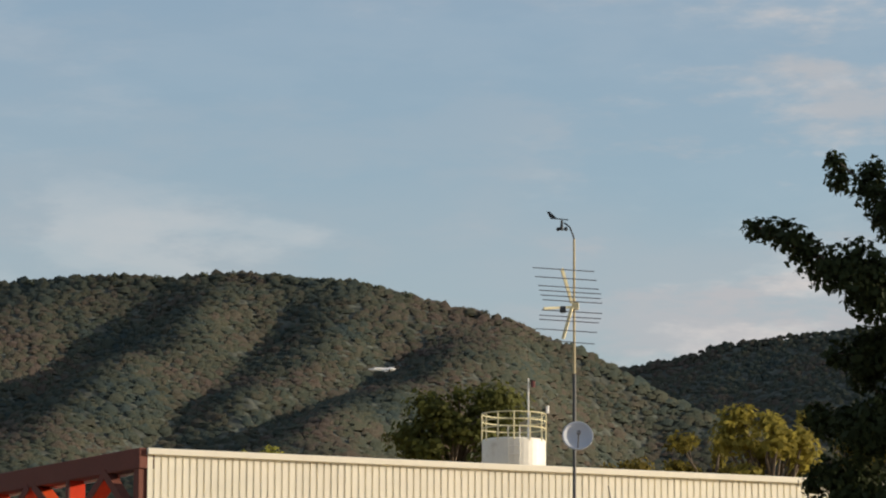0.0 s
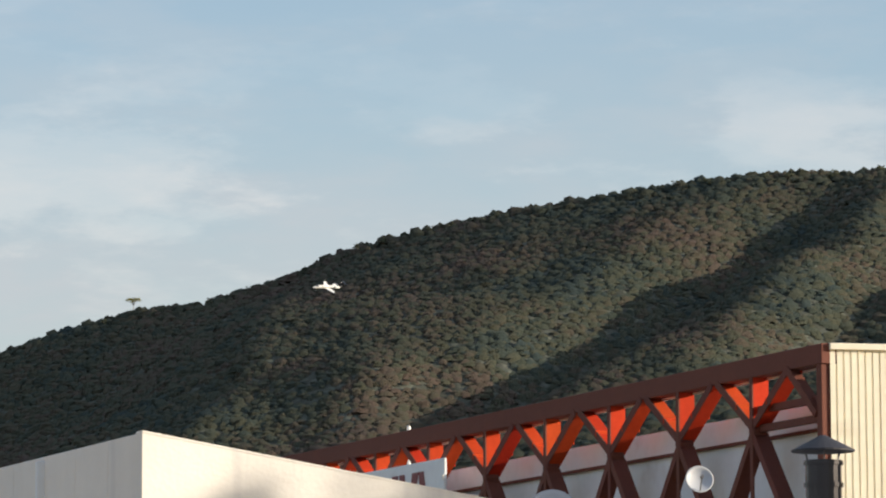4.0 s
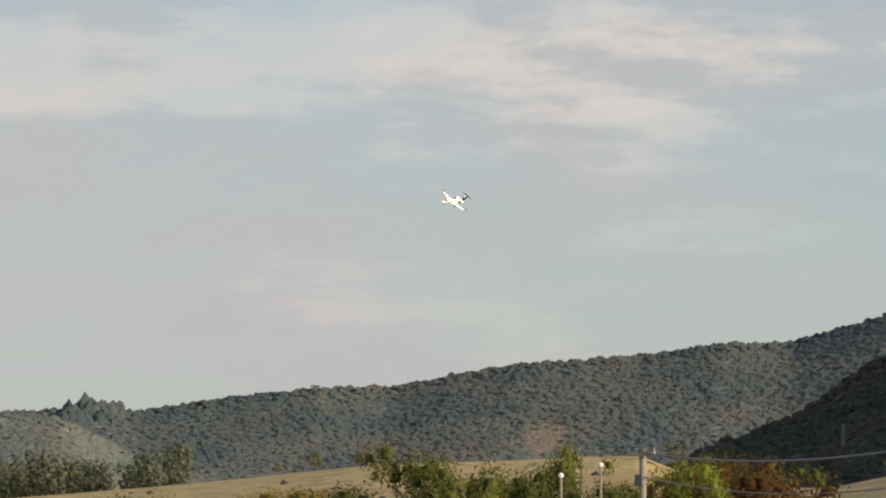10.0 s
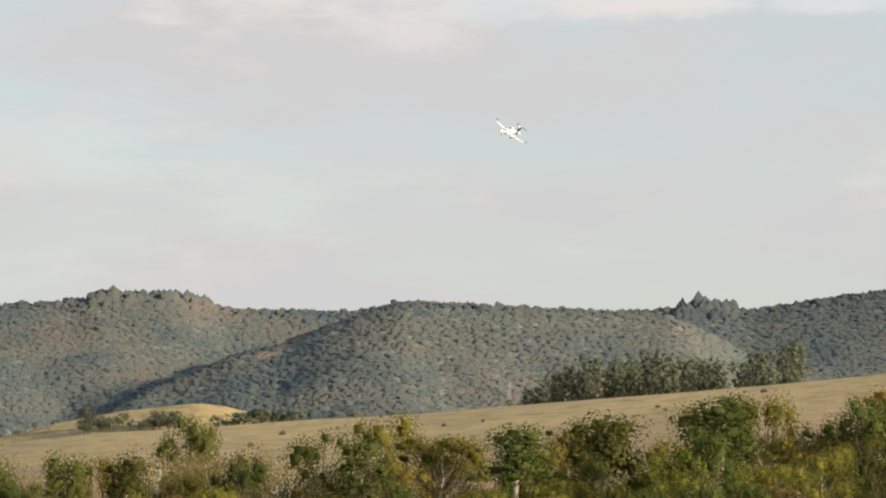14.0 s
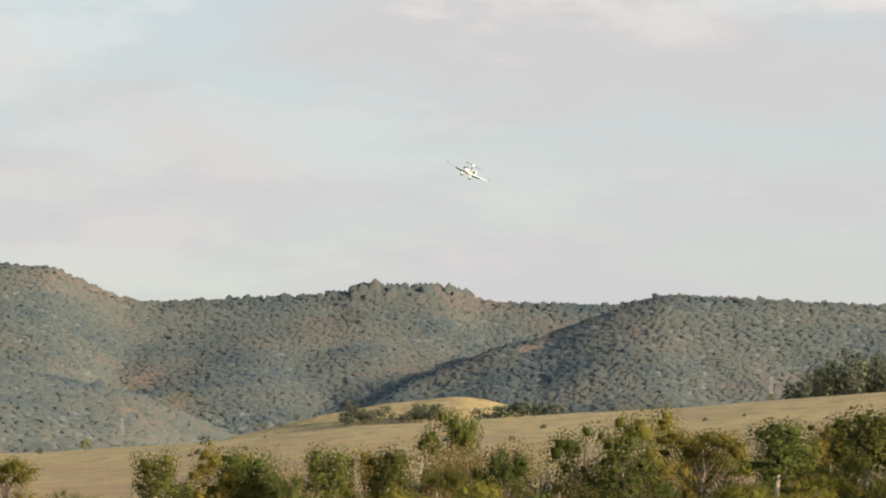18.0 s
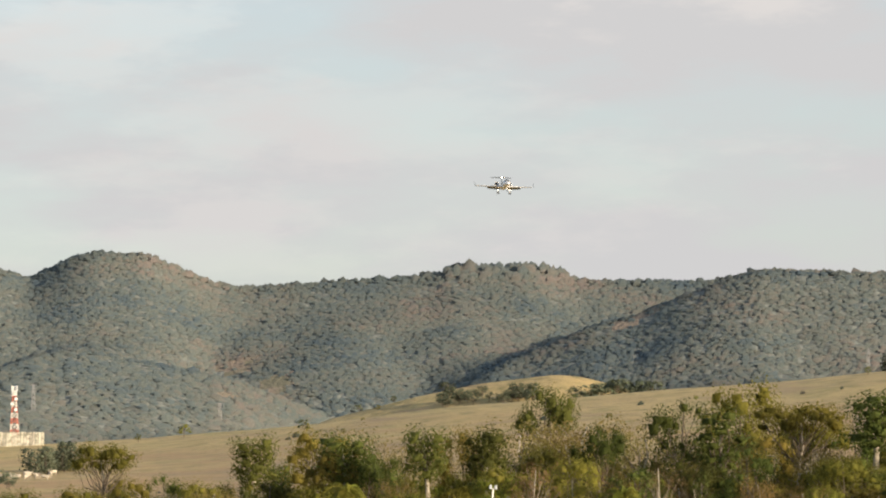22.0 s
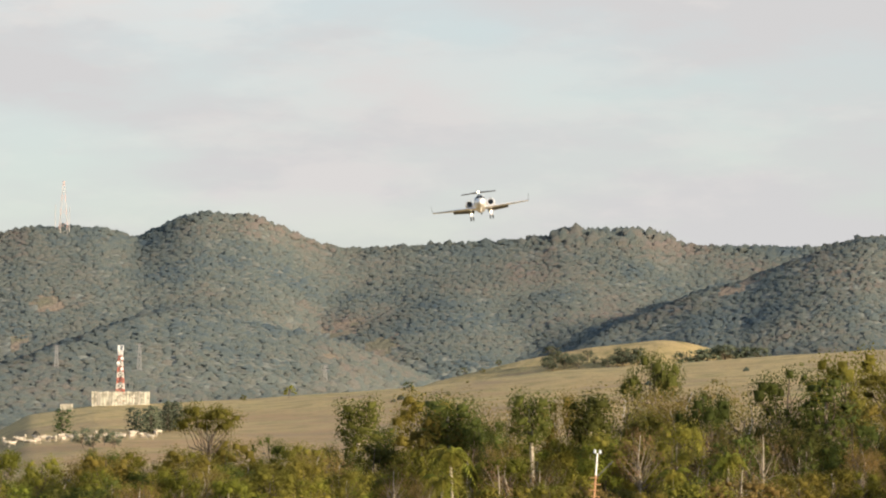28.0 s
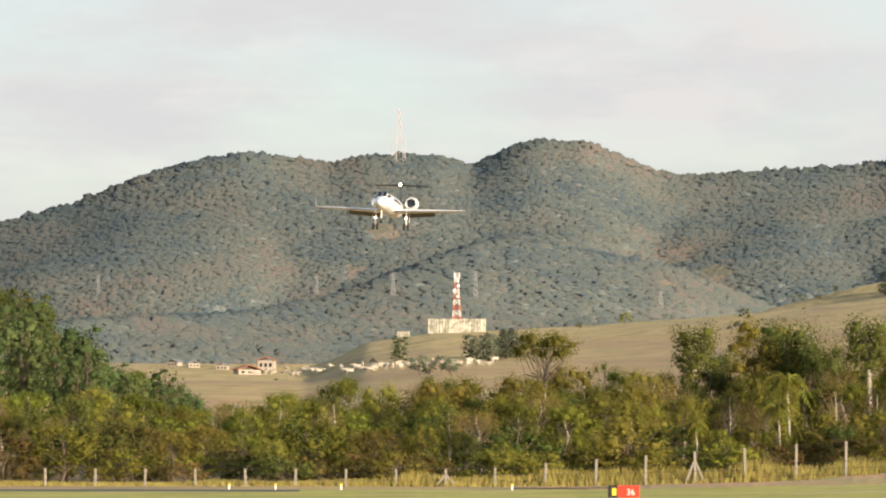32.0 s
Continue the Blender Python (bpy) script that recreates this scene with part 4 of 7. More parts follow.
def woodland_belt():
    """Rows of mixed trees beyond the fence; the far rows reach the belt's skyline."""
    random.seed(5)
    mix = ["green"] * 7 + ["dark"] * 5 + ["olive"] * 4 + ["column"] * 2 + ["dry"] + ["brown"]
    twiggy = ["brown"] * 5 + ["olive"] * 6 + ["green"] * 5 + ["dry"] + ["dark"] * 2 + ["column"]
    tall_mix = ["column"] * 2 + ["emergent"] * 3 + ["umbrella"] * 4 + ["dark"] + ["olive"] * 2 + ["brown"] * 3 + ["dry"]
    for row, (r0, frac, step) in enumerate(((264, 0.0, 0.62), (274, 0.30, 0.54), (286, 0.52, 0.54), (300, 0.72, 0.52), (318, 0.92, 0.50), (338, 1.04, 0.58))):
        az = -13.6
        while az < (3.0, 10, 12, 13, 21.5, 22)[row]:
            r = r0 + random.uniform(-7, 7)
            top = EYE.z + r * math.tan(radians(float(np.interp(az, *BELT_TOP)))) - ground_at(az, r)
            low = 4.2
            # the scrub stays low in the middle, so that the back row's trees stand clear of it
            lush = float(np.interp(az, (-8, -6, -3, -1, 6, 8), (1, 0.92, 0.86, 0.76, 0.76, 1)))
            tall = max(3.2, low + (top - low) * frac * (lush if row < 5 else 1)) * random.uniform(0.68, 1.14)
            kind = random.choice(twiggy if -3.4 < az < 5.0 and row > 0 else mix if az < 4.5 else ["dark"] * 5 + ["umbrella"] * 2 + ["green"] * 2 + ["olive", "dry"])
            if row == 5 and lush < 0.9:
                kind = random.choice(tall_mix)
            if row == 0 or tall < 4.5:
                kind = random.choice(["shrub", "shrub", "olive", "green", "dark"])
            plant(kind, az, r, tall, "woodland belt beyond the fence", wide=max(0.62, min(1.0, 5.2 / tall)) * random.uniform(0.85, 1.2) if kind != "shrub" else 1.2)
            az += step * random.uniform(0.7, 1.35)
    # fuzzy dry trees that close the gaps
    for k in range(100):
        az, r = -8.6 + 17.0 * (k + random.uniform(-0.4, 0.4)) / 100, random.uniform(282, 326)
        top = r * math.tan(radians(float(np.interp(az, *BELT_TOP)))) * random.uniform(0.50, 0.80) + EYE.z - ground_at(az, r)
        plant(random.choice(("brown", "green", "olive", "green", "dark")), az, r, max(3.0, top), "woodland belt beyond the fence", wide=max(0.75, min(1.15, 6.0 / top)))
    az = -13.5
    while az < 12:
        r = random.uniform(262, 330)
        plant("shrub", az, r, random.uniform(2.4, 4.8), "undergrowth of the woodland belt")
        az += random.uniform(0.14, 0.36)


def fence_scrub():
    random.seed(15)
    az = -13.4
    while az < 6.5:
        plant("shrub", az, random.uniform(257.5, 267), random.uniform(1.2, 2.8), "scrub behind the fence", which=random.choice((0, 1, 2, 3, 3, 4)), wide=random.uniform(1.2, 1.9))
        az += random.uniform(0.16, 0.34)


woodland_belt()
fence_scrub()

# ---- the aircraft hangar with its steel lattice ----
HC = at(33.744, 78.0)
HT = (at(26.435, 103.2) - HC).normalized()
HW = (at(43.079, 83.5) - HC).normalized()
HTOP = 11.28
HIN = Vector((HT.y, -HT.x, 0))


BOARD_AT = 17.2


def hangar():
    ob = root("hangar", Matrix(), "hangar with cream ribbed cladding and a red steel lattice girder", "building")
    # ribbed cladding, sheet by sheet
    pitch, ribs = 0.140, 7
    n_sheets = 16
    out = Vector((HW.y, -HW.x, 0))
    if out.dot(HC) > 0:
        out = -out
    for k in range(n_sheets):
        bm = BM()
        prof = []
        for i in range(ribs):
            o = i * pitch
            prof += [(o, 0), (o + 0.102, 0), (o + 0.110, -0.032), (o + 0.132, -0.032)]
        prof.append((ribs * pitch - 0.004, 0))
        base = HC + HW * (k * ribs * pitch)
        drop = 0.10
        rows = [[bm.verts.new(base + HW * a + out * b + Vector((0, 0, z))) for a, b in prof] for z in (0.0, HTOP - drop)]
        for i in range(len(prof) - 1):
            bm.faces.new((rows[0][i], rows[0][i + 1], rows[1][i + 1], rows[1][i]))
        part("cladding_sheet", bm, WHITE_METAL, ob)
    L = n_sheets * ribs * pitch
    beam_z = Vector((0, 0, HTOP - 0.06))
    bm = BM()
    beam(bm, HC + out * 0.02 + beam_z - HW * 0.02, HC + out * 0.02 + beam_z + HW * L, 0.12, 0.12, bevel=0.012)
    part("cap_flashing", bm, WHITE_METAL, ob)
    bm = BM()
    back = -out * 0.35
    beam(bm, HC + back + Vector((0, 0, 5.4)), HC + back + HW * L + Vector((0, 0, 5.4)), 0.3, 10.8)
    part("end_wall", bm, WHITE_PANEL, ob)
    # lattice girder
    up = Vector((0, 0, 1))
    first, bay, n = 2.84, 3.18, 13
    length = first + bay * (n - 0.5)
    zt, zb, zm = HTOP - 0.19, 7.75, 9.88
    bm = BM()
    beam(bm, HC + up * zt, HC + HT * length + up * zt, 0.36, 0.38, bevel=0.015)
    part("top_chord", bm, RED_STEEL, ob)
    bm = BM()
    beam(bm, HC + up * zb, HC + HT * length + up * zb, 0.36, 0.34, bevel=0.015)
    part("bottom_chord", bm, RED_STEEL, ob)
    bm = BM()
    beam(bm, HC + HT * 0.14 + up * 0.0, HC + HT * 0.14 + up * (HTOP - 0.38), 0.34, 0.20, up=HT, bevel=0.015)
    part("corner_post", bm, RED_STEEL, ob)
    for z in (10.28, 9.92):
        bm = BM()
        beam(bm, HC + HT * 0.2 + up * z, HC + HT * (first) + up * z, 0.16, 0.13)
        part("strut", bm, RED_STEEL, ob)
    bm = BM()
    a, b = HC + HT * (first - bay / 2 + 0.12) + up * (zt - 0.17), HC + HT * 0.24 + up * (zm + 0.1)
    beam(bm, a - HIN * 0.1, b - HIN * 0.1, 0.20, 0.15, up=(b - a).normalized().cross(up.cross(HT)))
    part("end_diagonal", bm, RED_STEEL, ob)
    for k in range(n):
        s = first + bay * k
        node = HC + HT * s
        # web plate left out below zm, where only shade shows
        bm = BM()
        beam(bm, node + up * (zm + 0.1), node + up * (zt - 0.19), 0.33, 0.08, up=HT)
        post = part("lattice_post", bm, WEB_RED, ob, "orange-red web plate")
        bm = BM()
        beam(bm, node - HIN * 0.185 + up * (zb + 0.17), node - HIN * 0.185 + up * (zt - 0.19), 0.03, 0.12, up=HT)
        part("flange", bm, RED_STEEL, post, "brown front flange")
        for sg in (-1, 1):
            if k == n - 1 and sg > 0:
                continue
            e = HC + HT * (s + sg * (bay / 2 - 0.10))
            for z1, nm in ((zt - 0.17, "upper_diagonal"), (zb + 0.15, "lower_diagonal")):
                bm = BM()
                v = up.cross(HT)
                a, b = node + up * (zm + (0.06 if z1 > zm else -0.06)), e + up * z1
                d = (b - a).normalized()
                beam(bm, a, b, 0.31, 0.08, up=d.cross(v))
                # lower webs lie in shade, which is painted on as the flange brown
                web = part(nm, bm, WEB_RED if z1 > zm else RED_STEEL, ob, "orange-red web plate" if z1 > zm else "")
                bm = BM()
                beam(bm, a - HIN * 0.175, b - HIN * 0.175, 0.03, 0.15, up=d.cross(v))
                part("flange", bm, RED_STEEL, web, "brown front flange")
            bm = BM()
            q = node.lerp(e, 0.42) + up * (zm + (zt - zm) * 0.42)
            d = (e + up * zt - node - up * zm).normalized()
            box(bm, (0.40, 0.03, 0.12), Matrix.Translation(q) @ Vector((HIN.x, HIN.y, 0)).to_track_quat("X", "Z").to_matrix().to_4x4())
            part("gusset_plate", bm, WEB_RED, ob)
        bm = BM()
        tube(bm, node + HIN * -0.19 + up * zm, node + HIN * 0.1 + up * zm, 0.12, 0.12, 8)
        part("node_plate", bm, RED_STEEL, ob)
    # white wall behind the girder, and the roof edge above it
    off = HIN * 0.62
    bays = 13
    for k in range(bays):
        bm = BM()
        a = HC + off + HT * (0.3 + bay * k)
        beam(bm, a + up * 5.16, a + HT * (bay - 0.012) + up * 5.16, 0.12, 10.32)
        part("wall_panel", bm, WALL_PANEL, ob)
    bm = BM()
    beam(bm, HC + HIN * 0.50 + HT * 0.3 + up * 9.80, HC + HIN * 0.50 + HT * length + up * 9.80, 0.10, 0.06)
    part("sill_angle", bm, RED_STEEL, ob)
    bm = BM()
    beam(bm, HC + HIN * 0.15 + HT * 0.3 + up * (HTOP - 0.40), HC + HIN * 0.15 + HT * length + up * (HTOP - 0.40), 0.03, 0.05)
    part("roof_edge", bm, PAINT_WHITE, ob)
    # painted board on the girder, seen edge-on from the corner
    near = HC - HIN * 0.42 + HT * BOARD_AT
    bm = BM()
    beam(bm, near + up * 9.69, near + HT * 9.0 + up * 9.69, 0.06, 1.50, bevel=0.01)
    board = part("sign_board", bm, WALL_PANEL, ob, "white board with dark red lettering bars")
    LETTER_RED = mat("dark_red_lettering", (0.17, 0.022, 0.03), 0.5)
    for i, (s0, w, lean) in enumerate(((1.05, 0.30, 0.30), (1.60, 0.34, -0.28), (2.20, 0.30, 0.22), (2.75, 0.34, -0.2), (3.35, 0.40, 0.1), (4.1, 0.5, 0.0), (4.9, 0.5, 0.0))):
        b0 = near - HIN * 0.036 + HT * s0
        bm = BM()
        loft(bm, [[b0 - HIN * o + HT * (u + lean * v) + up * (9.80 + v) for u, v in ((0, -0.42), (w, -0.42), (w, 0.42), (0, 0.42))] for o in (0.0, 0.012)])
        part("lettering_bar", bm, LETTER_RED, board)
    bm = BM()
    box(bm, (0.05, 0.05, 0.12), Matrix.Translation(near - HIN * 0.06 + up * 10.0))
    part("board_clip", bm, PAINT_WHITE, board)
    # closing walls and roof
    bm = BM()
    far = HC + HT * length
    bx = HC + HW * L
    for p, q in ((far, far + HIN * 15), (bx, bx + HT * length)):
        beam(bm, p + up * 5.0, q + up * 5.0, 0.2, 10.0)
    part("rear_wall", bm, WHITE_PANEL, ob)
    bm = BM()
    vs = [bm.verts.new(p + up * 10.2) for p in (HC + off, HC + HW * L, far + HIN * 15, far + off)]
    top = [bm.verts.new(v.co + up * 0.1) for v in vs]
    bm.faces.new(vs[::-1])
    bm.faces.new(top)
    for i in range(4):
        bm.faces.new((vs[i], vs[(i + 1) % 4], top[(i + 1) % 4], top[i]))
    part("roof", bm, ROOF_GREY, ob)


hangar()


def flue(az, dist, top_el, m=1.0):
    p = sight(az, top_el, dist)
    ob = root("roof_flue", Matrix.Translation((p.x, p.y, 6.0)), "galvanised roof flue with a conical rain cowl", "roof vent", "flues on the annex roof")
    h = p.z - 6.0
    bm = BM()
    tube(bm, (0, 0, 0), (0, 0, h - 0.30), 0.215 * m, 0.215 * m, 20)
    part("pipe", bm, FLUE_STEEL, ob, smooth=False)
    for z in (h - 0.36, h - 0.62):
        bm = BM()
        tube(bm, (0, 0, z), (0, 0, z + 0.05), 0.235 * m, 0.235 * m, 20)
        part("band", bm, FLUE_STEEL, ob)
    bm = BM()
    loft(bm, [[(r * m * math.cos(i * math.pi / 12), r * m * math.sin(i * math.pi / 12), z) for i in range(24)] for r, z in ((0.375, h - 0.20), (0.38, h - 0.18), (0.05, h - 0.01), (0.02, h))])
    part("cowl", bm, COWL, ob, "dark conical cowl")
    for i in range(3):
        bm = BM()
        a = i * 2.094
        tube(bm, (0.19 * math.cos(a), 0.19 * math.sin(a), h - 0.34), (0.24 * math.cos(a), 0.24 * math.sin(a), h - 0.18), 0.012, seg=5)
        part("bracket", bm, GREY_METAL, ob)


flue(33.63, 50, 4.82)
flue(35.10, 66, 4.80)
flue(36.75, 67, 4.78)


def annex():
    ob = root("annex", Matrix(), "low annex with a grey sheet roof before the hangar", "building")
    bm = BM()
    c = at(35.2, 57.0)
    q = (HT.to_track_quat("Y", "Z")).to_matrix().to_4x4()
    box(bm, (12, 18, 5.8), Matrix.Translation((c.x, c.y, 2.9)) @ q)
    part("wall", bm, WHITE_PANEL, ob)
    bm = BM()
    box(bm, (12.4, 18.4, 0.2), Matrix.Translation((c.x, c.y, 5.92)) @ q)
    part("roof", bm, ROOF_GREY, ob)


annex()


def workshop():
    """A low workshop whose pitched sheet roof shows before the hangar's end wall."""
    d = 52.0
    ob = root("workshop", Matrix(), "low workshop with a blue-grey sheet roof before the hangar", "building")
    side = (at(46.5, d) - at(41.0, d)).normalized()
    back = Vector((-side.y, side.x, 0))
    e, k = sight(40.75, 4.80, d), sight(42.05, 5.13, d)
    w = (k - e).dot(side)
    for n in range(7):
        bm = BM()
        p = e + side * 0.0
        y0, y1 = n * 0.9, n * 0.9 + 0.895
        prof = [(0, 0), (w, k.z - e.z), (w + 3.2, k.z - e.z - 0.02), (w + 3.2, k.z - e.z - 0.10), (w, k.z - e.z - 0.09), (0, -0.09)]
        loft(bm, [[p + side * x + back * y + Vector((0, 0, z - 0.01 * (n % 2))) for x, z in prof] for y in (y0, y1)])
        part("roof_sheet", bm, ROOF_BLUE, ob)
    bm = BM()
    c = e + side * (w / 2 + 1.7) + back * 3.2
    box(bm, (w + 2.8, 5.8, e.z - 0.12), Matrix.Translation((c.x, c.y, (e.z - 0.12) / 2)) @ Euler((0, 0, math.atan2(side.y, side.x))).to_matrix().to_4x4())
    part("wall", bm, WHITE_PANEL, ob)


workshop()


def whip_aerial(foot, top, d):
    p, q = sight(*foot, d), sight(*top, d)
    ob = root("whip_aerial", Matrix.Translation((p.x, p.y, 6.0)), "thin leaning whip aerial on the annex roof", "aerial", "aerials on the annex roof")
    f = Vector((0, 0, p.z - 6.0))
    bm = BM()
    tube(bm, (0, 0, 0), f, 0.016, 0.014, 6)
    part("stub", bm, DARK_METAL, ob)
    bm = BM()
    tube(bm, f, f + (q - p), 0.011, 0.006, 6)
    part("rod", bm, DARK_METAL, ob)
    bm = BM()
    box(bm, (0.07, 0.05, 0.10), Matrix.Translation(f + (q - p) * 0.12), 0.008)
    part("clip", bm, DARK_METAL, ob)


whip_aerial((40.15, 4.95), (40.02, 5.58), 60.0)
whip_aerial((37.12, 4.75), (37.07, 5.05), 60.0)


def dish(p, diameter, face, label, pole_to=None, pole_r=0.02):
    """A shallow dish facing the bearing given, with feed arm and bracket."""
    ob = root("satellite_dish", Matrix.Translation(p) @ Euler((0, 0, radians(-face))).to_matrix().to_4x4() @ pose(0, 0, 0, 18), label, "satellite dish")
    bm = BM()
    R = diameter / 2
    rings = []
    for f in (0.03, 0.35, 0.65, 0.88, 1.0):
        rings.append([(R * f * math.cos(i * math.pi / 14), 0.16 * diameter * f * f, R * f * math.sin(i * math.pi / 14)) for i in range(28)])
    for f in (1.0, 0.6, 0.03):
        rings.append([(R * f * math.cos(i * math.pi / 14), 0.16 * diameter * f * f - 0.015, R * f * math.sin(i * math.pi / 14)) for i in range(28)])
    loft(bm, rings)
    part("reflector", bm, DISH_GREY, ob, smooth=True)
    bm = BM()
    tube(bm, (0, 0.02, -R * 0.9), (0, diameter * 0.55, -0.04), 0.012, seg=6)
    part("feed_arm", bm, GREY_METAL, ob)
    bm = BM()
    tube(bm, (0, diameter * 0.50, -0.04), (0, diameter * 0.62, -0.04), 0.035, seg=8)
    part("feed_horn", bm, GREY_METAL, ob)
    bm = BM()
    box(bm, (0.1, 0.14, 0.14), Matrix.Translation((0, -0.08, 0)), 0.01)
    part("bracket", bm, GREY_METAL, ob)
    return ob


def mast():
    d = 70.0
    p0 = at(39.56, d)
    top = sight(39.56, 8.93, d).z
    zz = lambda el: EYE.z + d * math.tan(radians(el))
    ob = root("antenna_mast", Matrix.Translation(p0) @ Euler((0, 0, radians(-39.56))).to_matrix().to_4x4(), "tall steel mast with a grid antenna and a wind vane", "antenna mast")
    bm = BM()
    tube(bm, (0, 0, 0), (0, 0, zz(7.1)), 0.034, 0.030, 10)
    part("lower_tube", bm, DARK_METAL, ob)
    bm = BM()
    tube(bm, (0, 0, zz(7.1)), (0, 0, top), 0.024, 0.020, 10)
    part("upper_tube", bm, MAST_TAN, ob, "weathered tan upper tube")
    # bow-shaped reflector of the television antenna
    px = d / 7459.0
    mid = zz(8.02)
    for y, x0, x1 in ((-66, -74, 36), (-51, -70, 40), (-36, -64, 44), (-28, -62, 48), (-20, -60, 48), (-12, -56, 50), (6, -58, 50), (16, -62, 48), (24, -62, 44), (42, -68, 40), (64, -50, 36)):
        bm = BM()
        tube(bm, (x0 * px, -0.30 * abs(y) / 66 - 0.06, mid - (y + 2) * px), (x1 * px, -0.02 - 0.25 * abs(y) / 66, mid - (y + 8) * px), 0.008, seg=6)
        part("reflector_rod", bm, GREY_METAL, ob)
    for a, b in (((-22, -66), (-4, -4)), ((-4, 4), (-20, 60))):
        bm = BM()
        beam(bm, (a[0] * px, -0.12, mid - a[1] * px), (b[0] * px, -0.06, mid - b[1] * px), 0.035, 0.05)
        part("reflector_spine", bm, RAIL_YELLOW, ob)
    bm = BM()
    beam(bm, (-54 * px, -0.25, mid - 8 * px), (0, -0.03, mid - 2 * px), 0.04, 0.04)
    part("boom", bm, RAIL_YELLOW, ob)
    bm = BM()
    box(bm, (0.10, 0.07, 0.11), Matrix.Translation((-20 * px, -0.12, mid - 8 * px)), 0.01)
    part("dipole_box", bm, DARK_METAL, ob)
    bm = BM()
    box(bm, (0.12, 0.08, 0.13), Matrix.Translation((0.02, -0.03, mid)), 0.01)
    part("clamp", bm, RAIL_YELLOW, ob)
    # wind instrument on a bent arm
    bm = BM()
    prev = Vector((0, 0, top))
    for q in ((-3, 10), (-8, 22), (-18, 30)):
        cur = Vector((q[0] * px, 0, top + q[1] * px))
        tube(bm, prev, cur, 0.014, seg=6)
        prev = cur
    part("bent_arm", bm, DARK_METAL, ob)
    bm = BM()
    tube(bm, (-22 * px, 0, top + 16 * px), (-22 * px, 0, top + 34 * px), 0.028, 0.02, 8)
    part("sensor_body", bm, DARK_METAL, ob)
    bm = BM()
    tube(bm, (-10 * px, 0, top + 35 * px), (-42 * px, 0, top + 38 * px), 0.010, seg=6)
    part("vane_rod", bm, DARK_METAL, ob)
    bm = BM()
    loft(bm, [[(x * px, yy, top + z * px) for x, z in ((-49, 50), (-44, 50), (-30, 37), (-42, 37))] for yy in (-0.006, 0.006)])
    part("vane_tail", bm, DARK_METAL, ob)
    for i in range(3):
        bm = BM()
        a = i * 2.094 + 0.4
        c = Vector((-22 * px + 0.075 * math.cos(a), 0.075 * math.sin(a), top + 19 * px))
        bmesh.ops.create_icosphere(bm, subdivisions=2, radius=0.035, matrix=Matrix.Translation(c))
        tube(bm, (-22 * px, 0, top + 19 * px), c, 0.006, seg=5)
        part("anemometer_cup", bm, DARK_METAL, ob)
    dish(sight(39.60, 6.226, d) - at(39.6, 0.12), 0.52, 215, "small grey satellite dish clamped to the antenna mast")


mast()
dish(sight(31.94, 4.22, 76.5), 0.52, 200, "small white satellite dish beside the lattice girder")
dish(sight(29.95, 3.72, 60.0), 0.8, 200, "white satellite dish at the roof edge")


def water_tank():
    d = 160.0
    c = at(38.735, d)
    zt = EYE.z + d * math.tan(radians(6.20))
    ob = root("water_tank", Matrix.Translation((c.x, c.y, 0)) @ Euler((0, 0, radians(-38.7))).to_matrix().to_4x4(), "tall cream cylindrical water tank with a railed top", "water tank")
    R = 1.22
    bm = BM()
    loft(bm, [[(r * math.cos(i * math.pi / 20), r * math.sin(i * math.pi / 20), z) for i in range(40)] for r, z in ((R, 0), (R, zt - 0.06), (R - 0.05, zt), (0.1, zt + 0.08))])
    part("shell", bm, TANK_WHITE, ob, smooth=False)
    for z in (0.42, 0.70, 0.98):
        bm = BM()
        hoop = [[bm.verts.new(((R + 0.024 * math.cos(k * math.pi / 3)) * math.cos(i * math.pi / 16), (R + 0.024 * math.cos(k * math.pi / 3)) * math.sin(i * math.pi / 16), zt + z + 0.024 * math.sin(k * math.pi / 3))) for k in range(6)] for i in range(32)]
        for i in range(32):
            for k in range(6):
                bm.faces.new((hoop[i][k], hoop[(i + 1) % 32][k], hoop[(i + 1) % 32][(k + 1) % 6], hoop[i][(k + 1) % 6]))
        part("rail", bm, RAIL_YELLOW, ob)
    for i in range(12):
        bm = BM()
        a = i * math.pi / 6
        tube(bm, (R * math.cos(a), R * math.sin(a), zt - 0.1), (R * math.cos(a), R * math.sin(a), zt + 1.0), 0.028, seg=6)
        part("rail_post", bm, RAIL_YELLOW, ob)
    for x in (-0.22, 0.22):
        bm = BM()
        tube(bm, (x, -R - 0.12, zt - 6), (x, -R - 0.12, zt + 0.4), 0.025, seg=6)
        part("ladder_stile", bm, TANK_WHITE, ob)
    for k in range(18):
        bm = BM()
        tube(bm, (-0.22, -R - 0.12, zt - 5.8 + k * 0.32), (0.22, -R - 0.12, zt - 5.8 + k * 0.32), 0.016, seg=5)
        part("rung", bm, TANK_WHITE, ob)
    bm = BM()
    tube(bm, (0.55, -0.6, zt), (0.55, -0.6, zt + 2.3), 0.04, 0.025, 8)
    part("aerial_pole", bm, PAINT_WHITE, ob)
    bm = BM()
    tube(bm, (0.72, -0.6, zt + 1.95), (0.72, -0.6, zt + 2.2), 0.09, 0.09, 8)
    part("warning_lamp", bm, LAMP_BROWN, ob)
    bm = BM()
    tube(bm, (1.28, -0.3, zt + 1.0), (1.28, -0.3, zt + 1.28), 0.06, 0.06, 8)
    part("aerial", bm, PAINT_WHITE, ob)


water_tank()


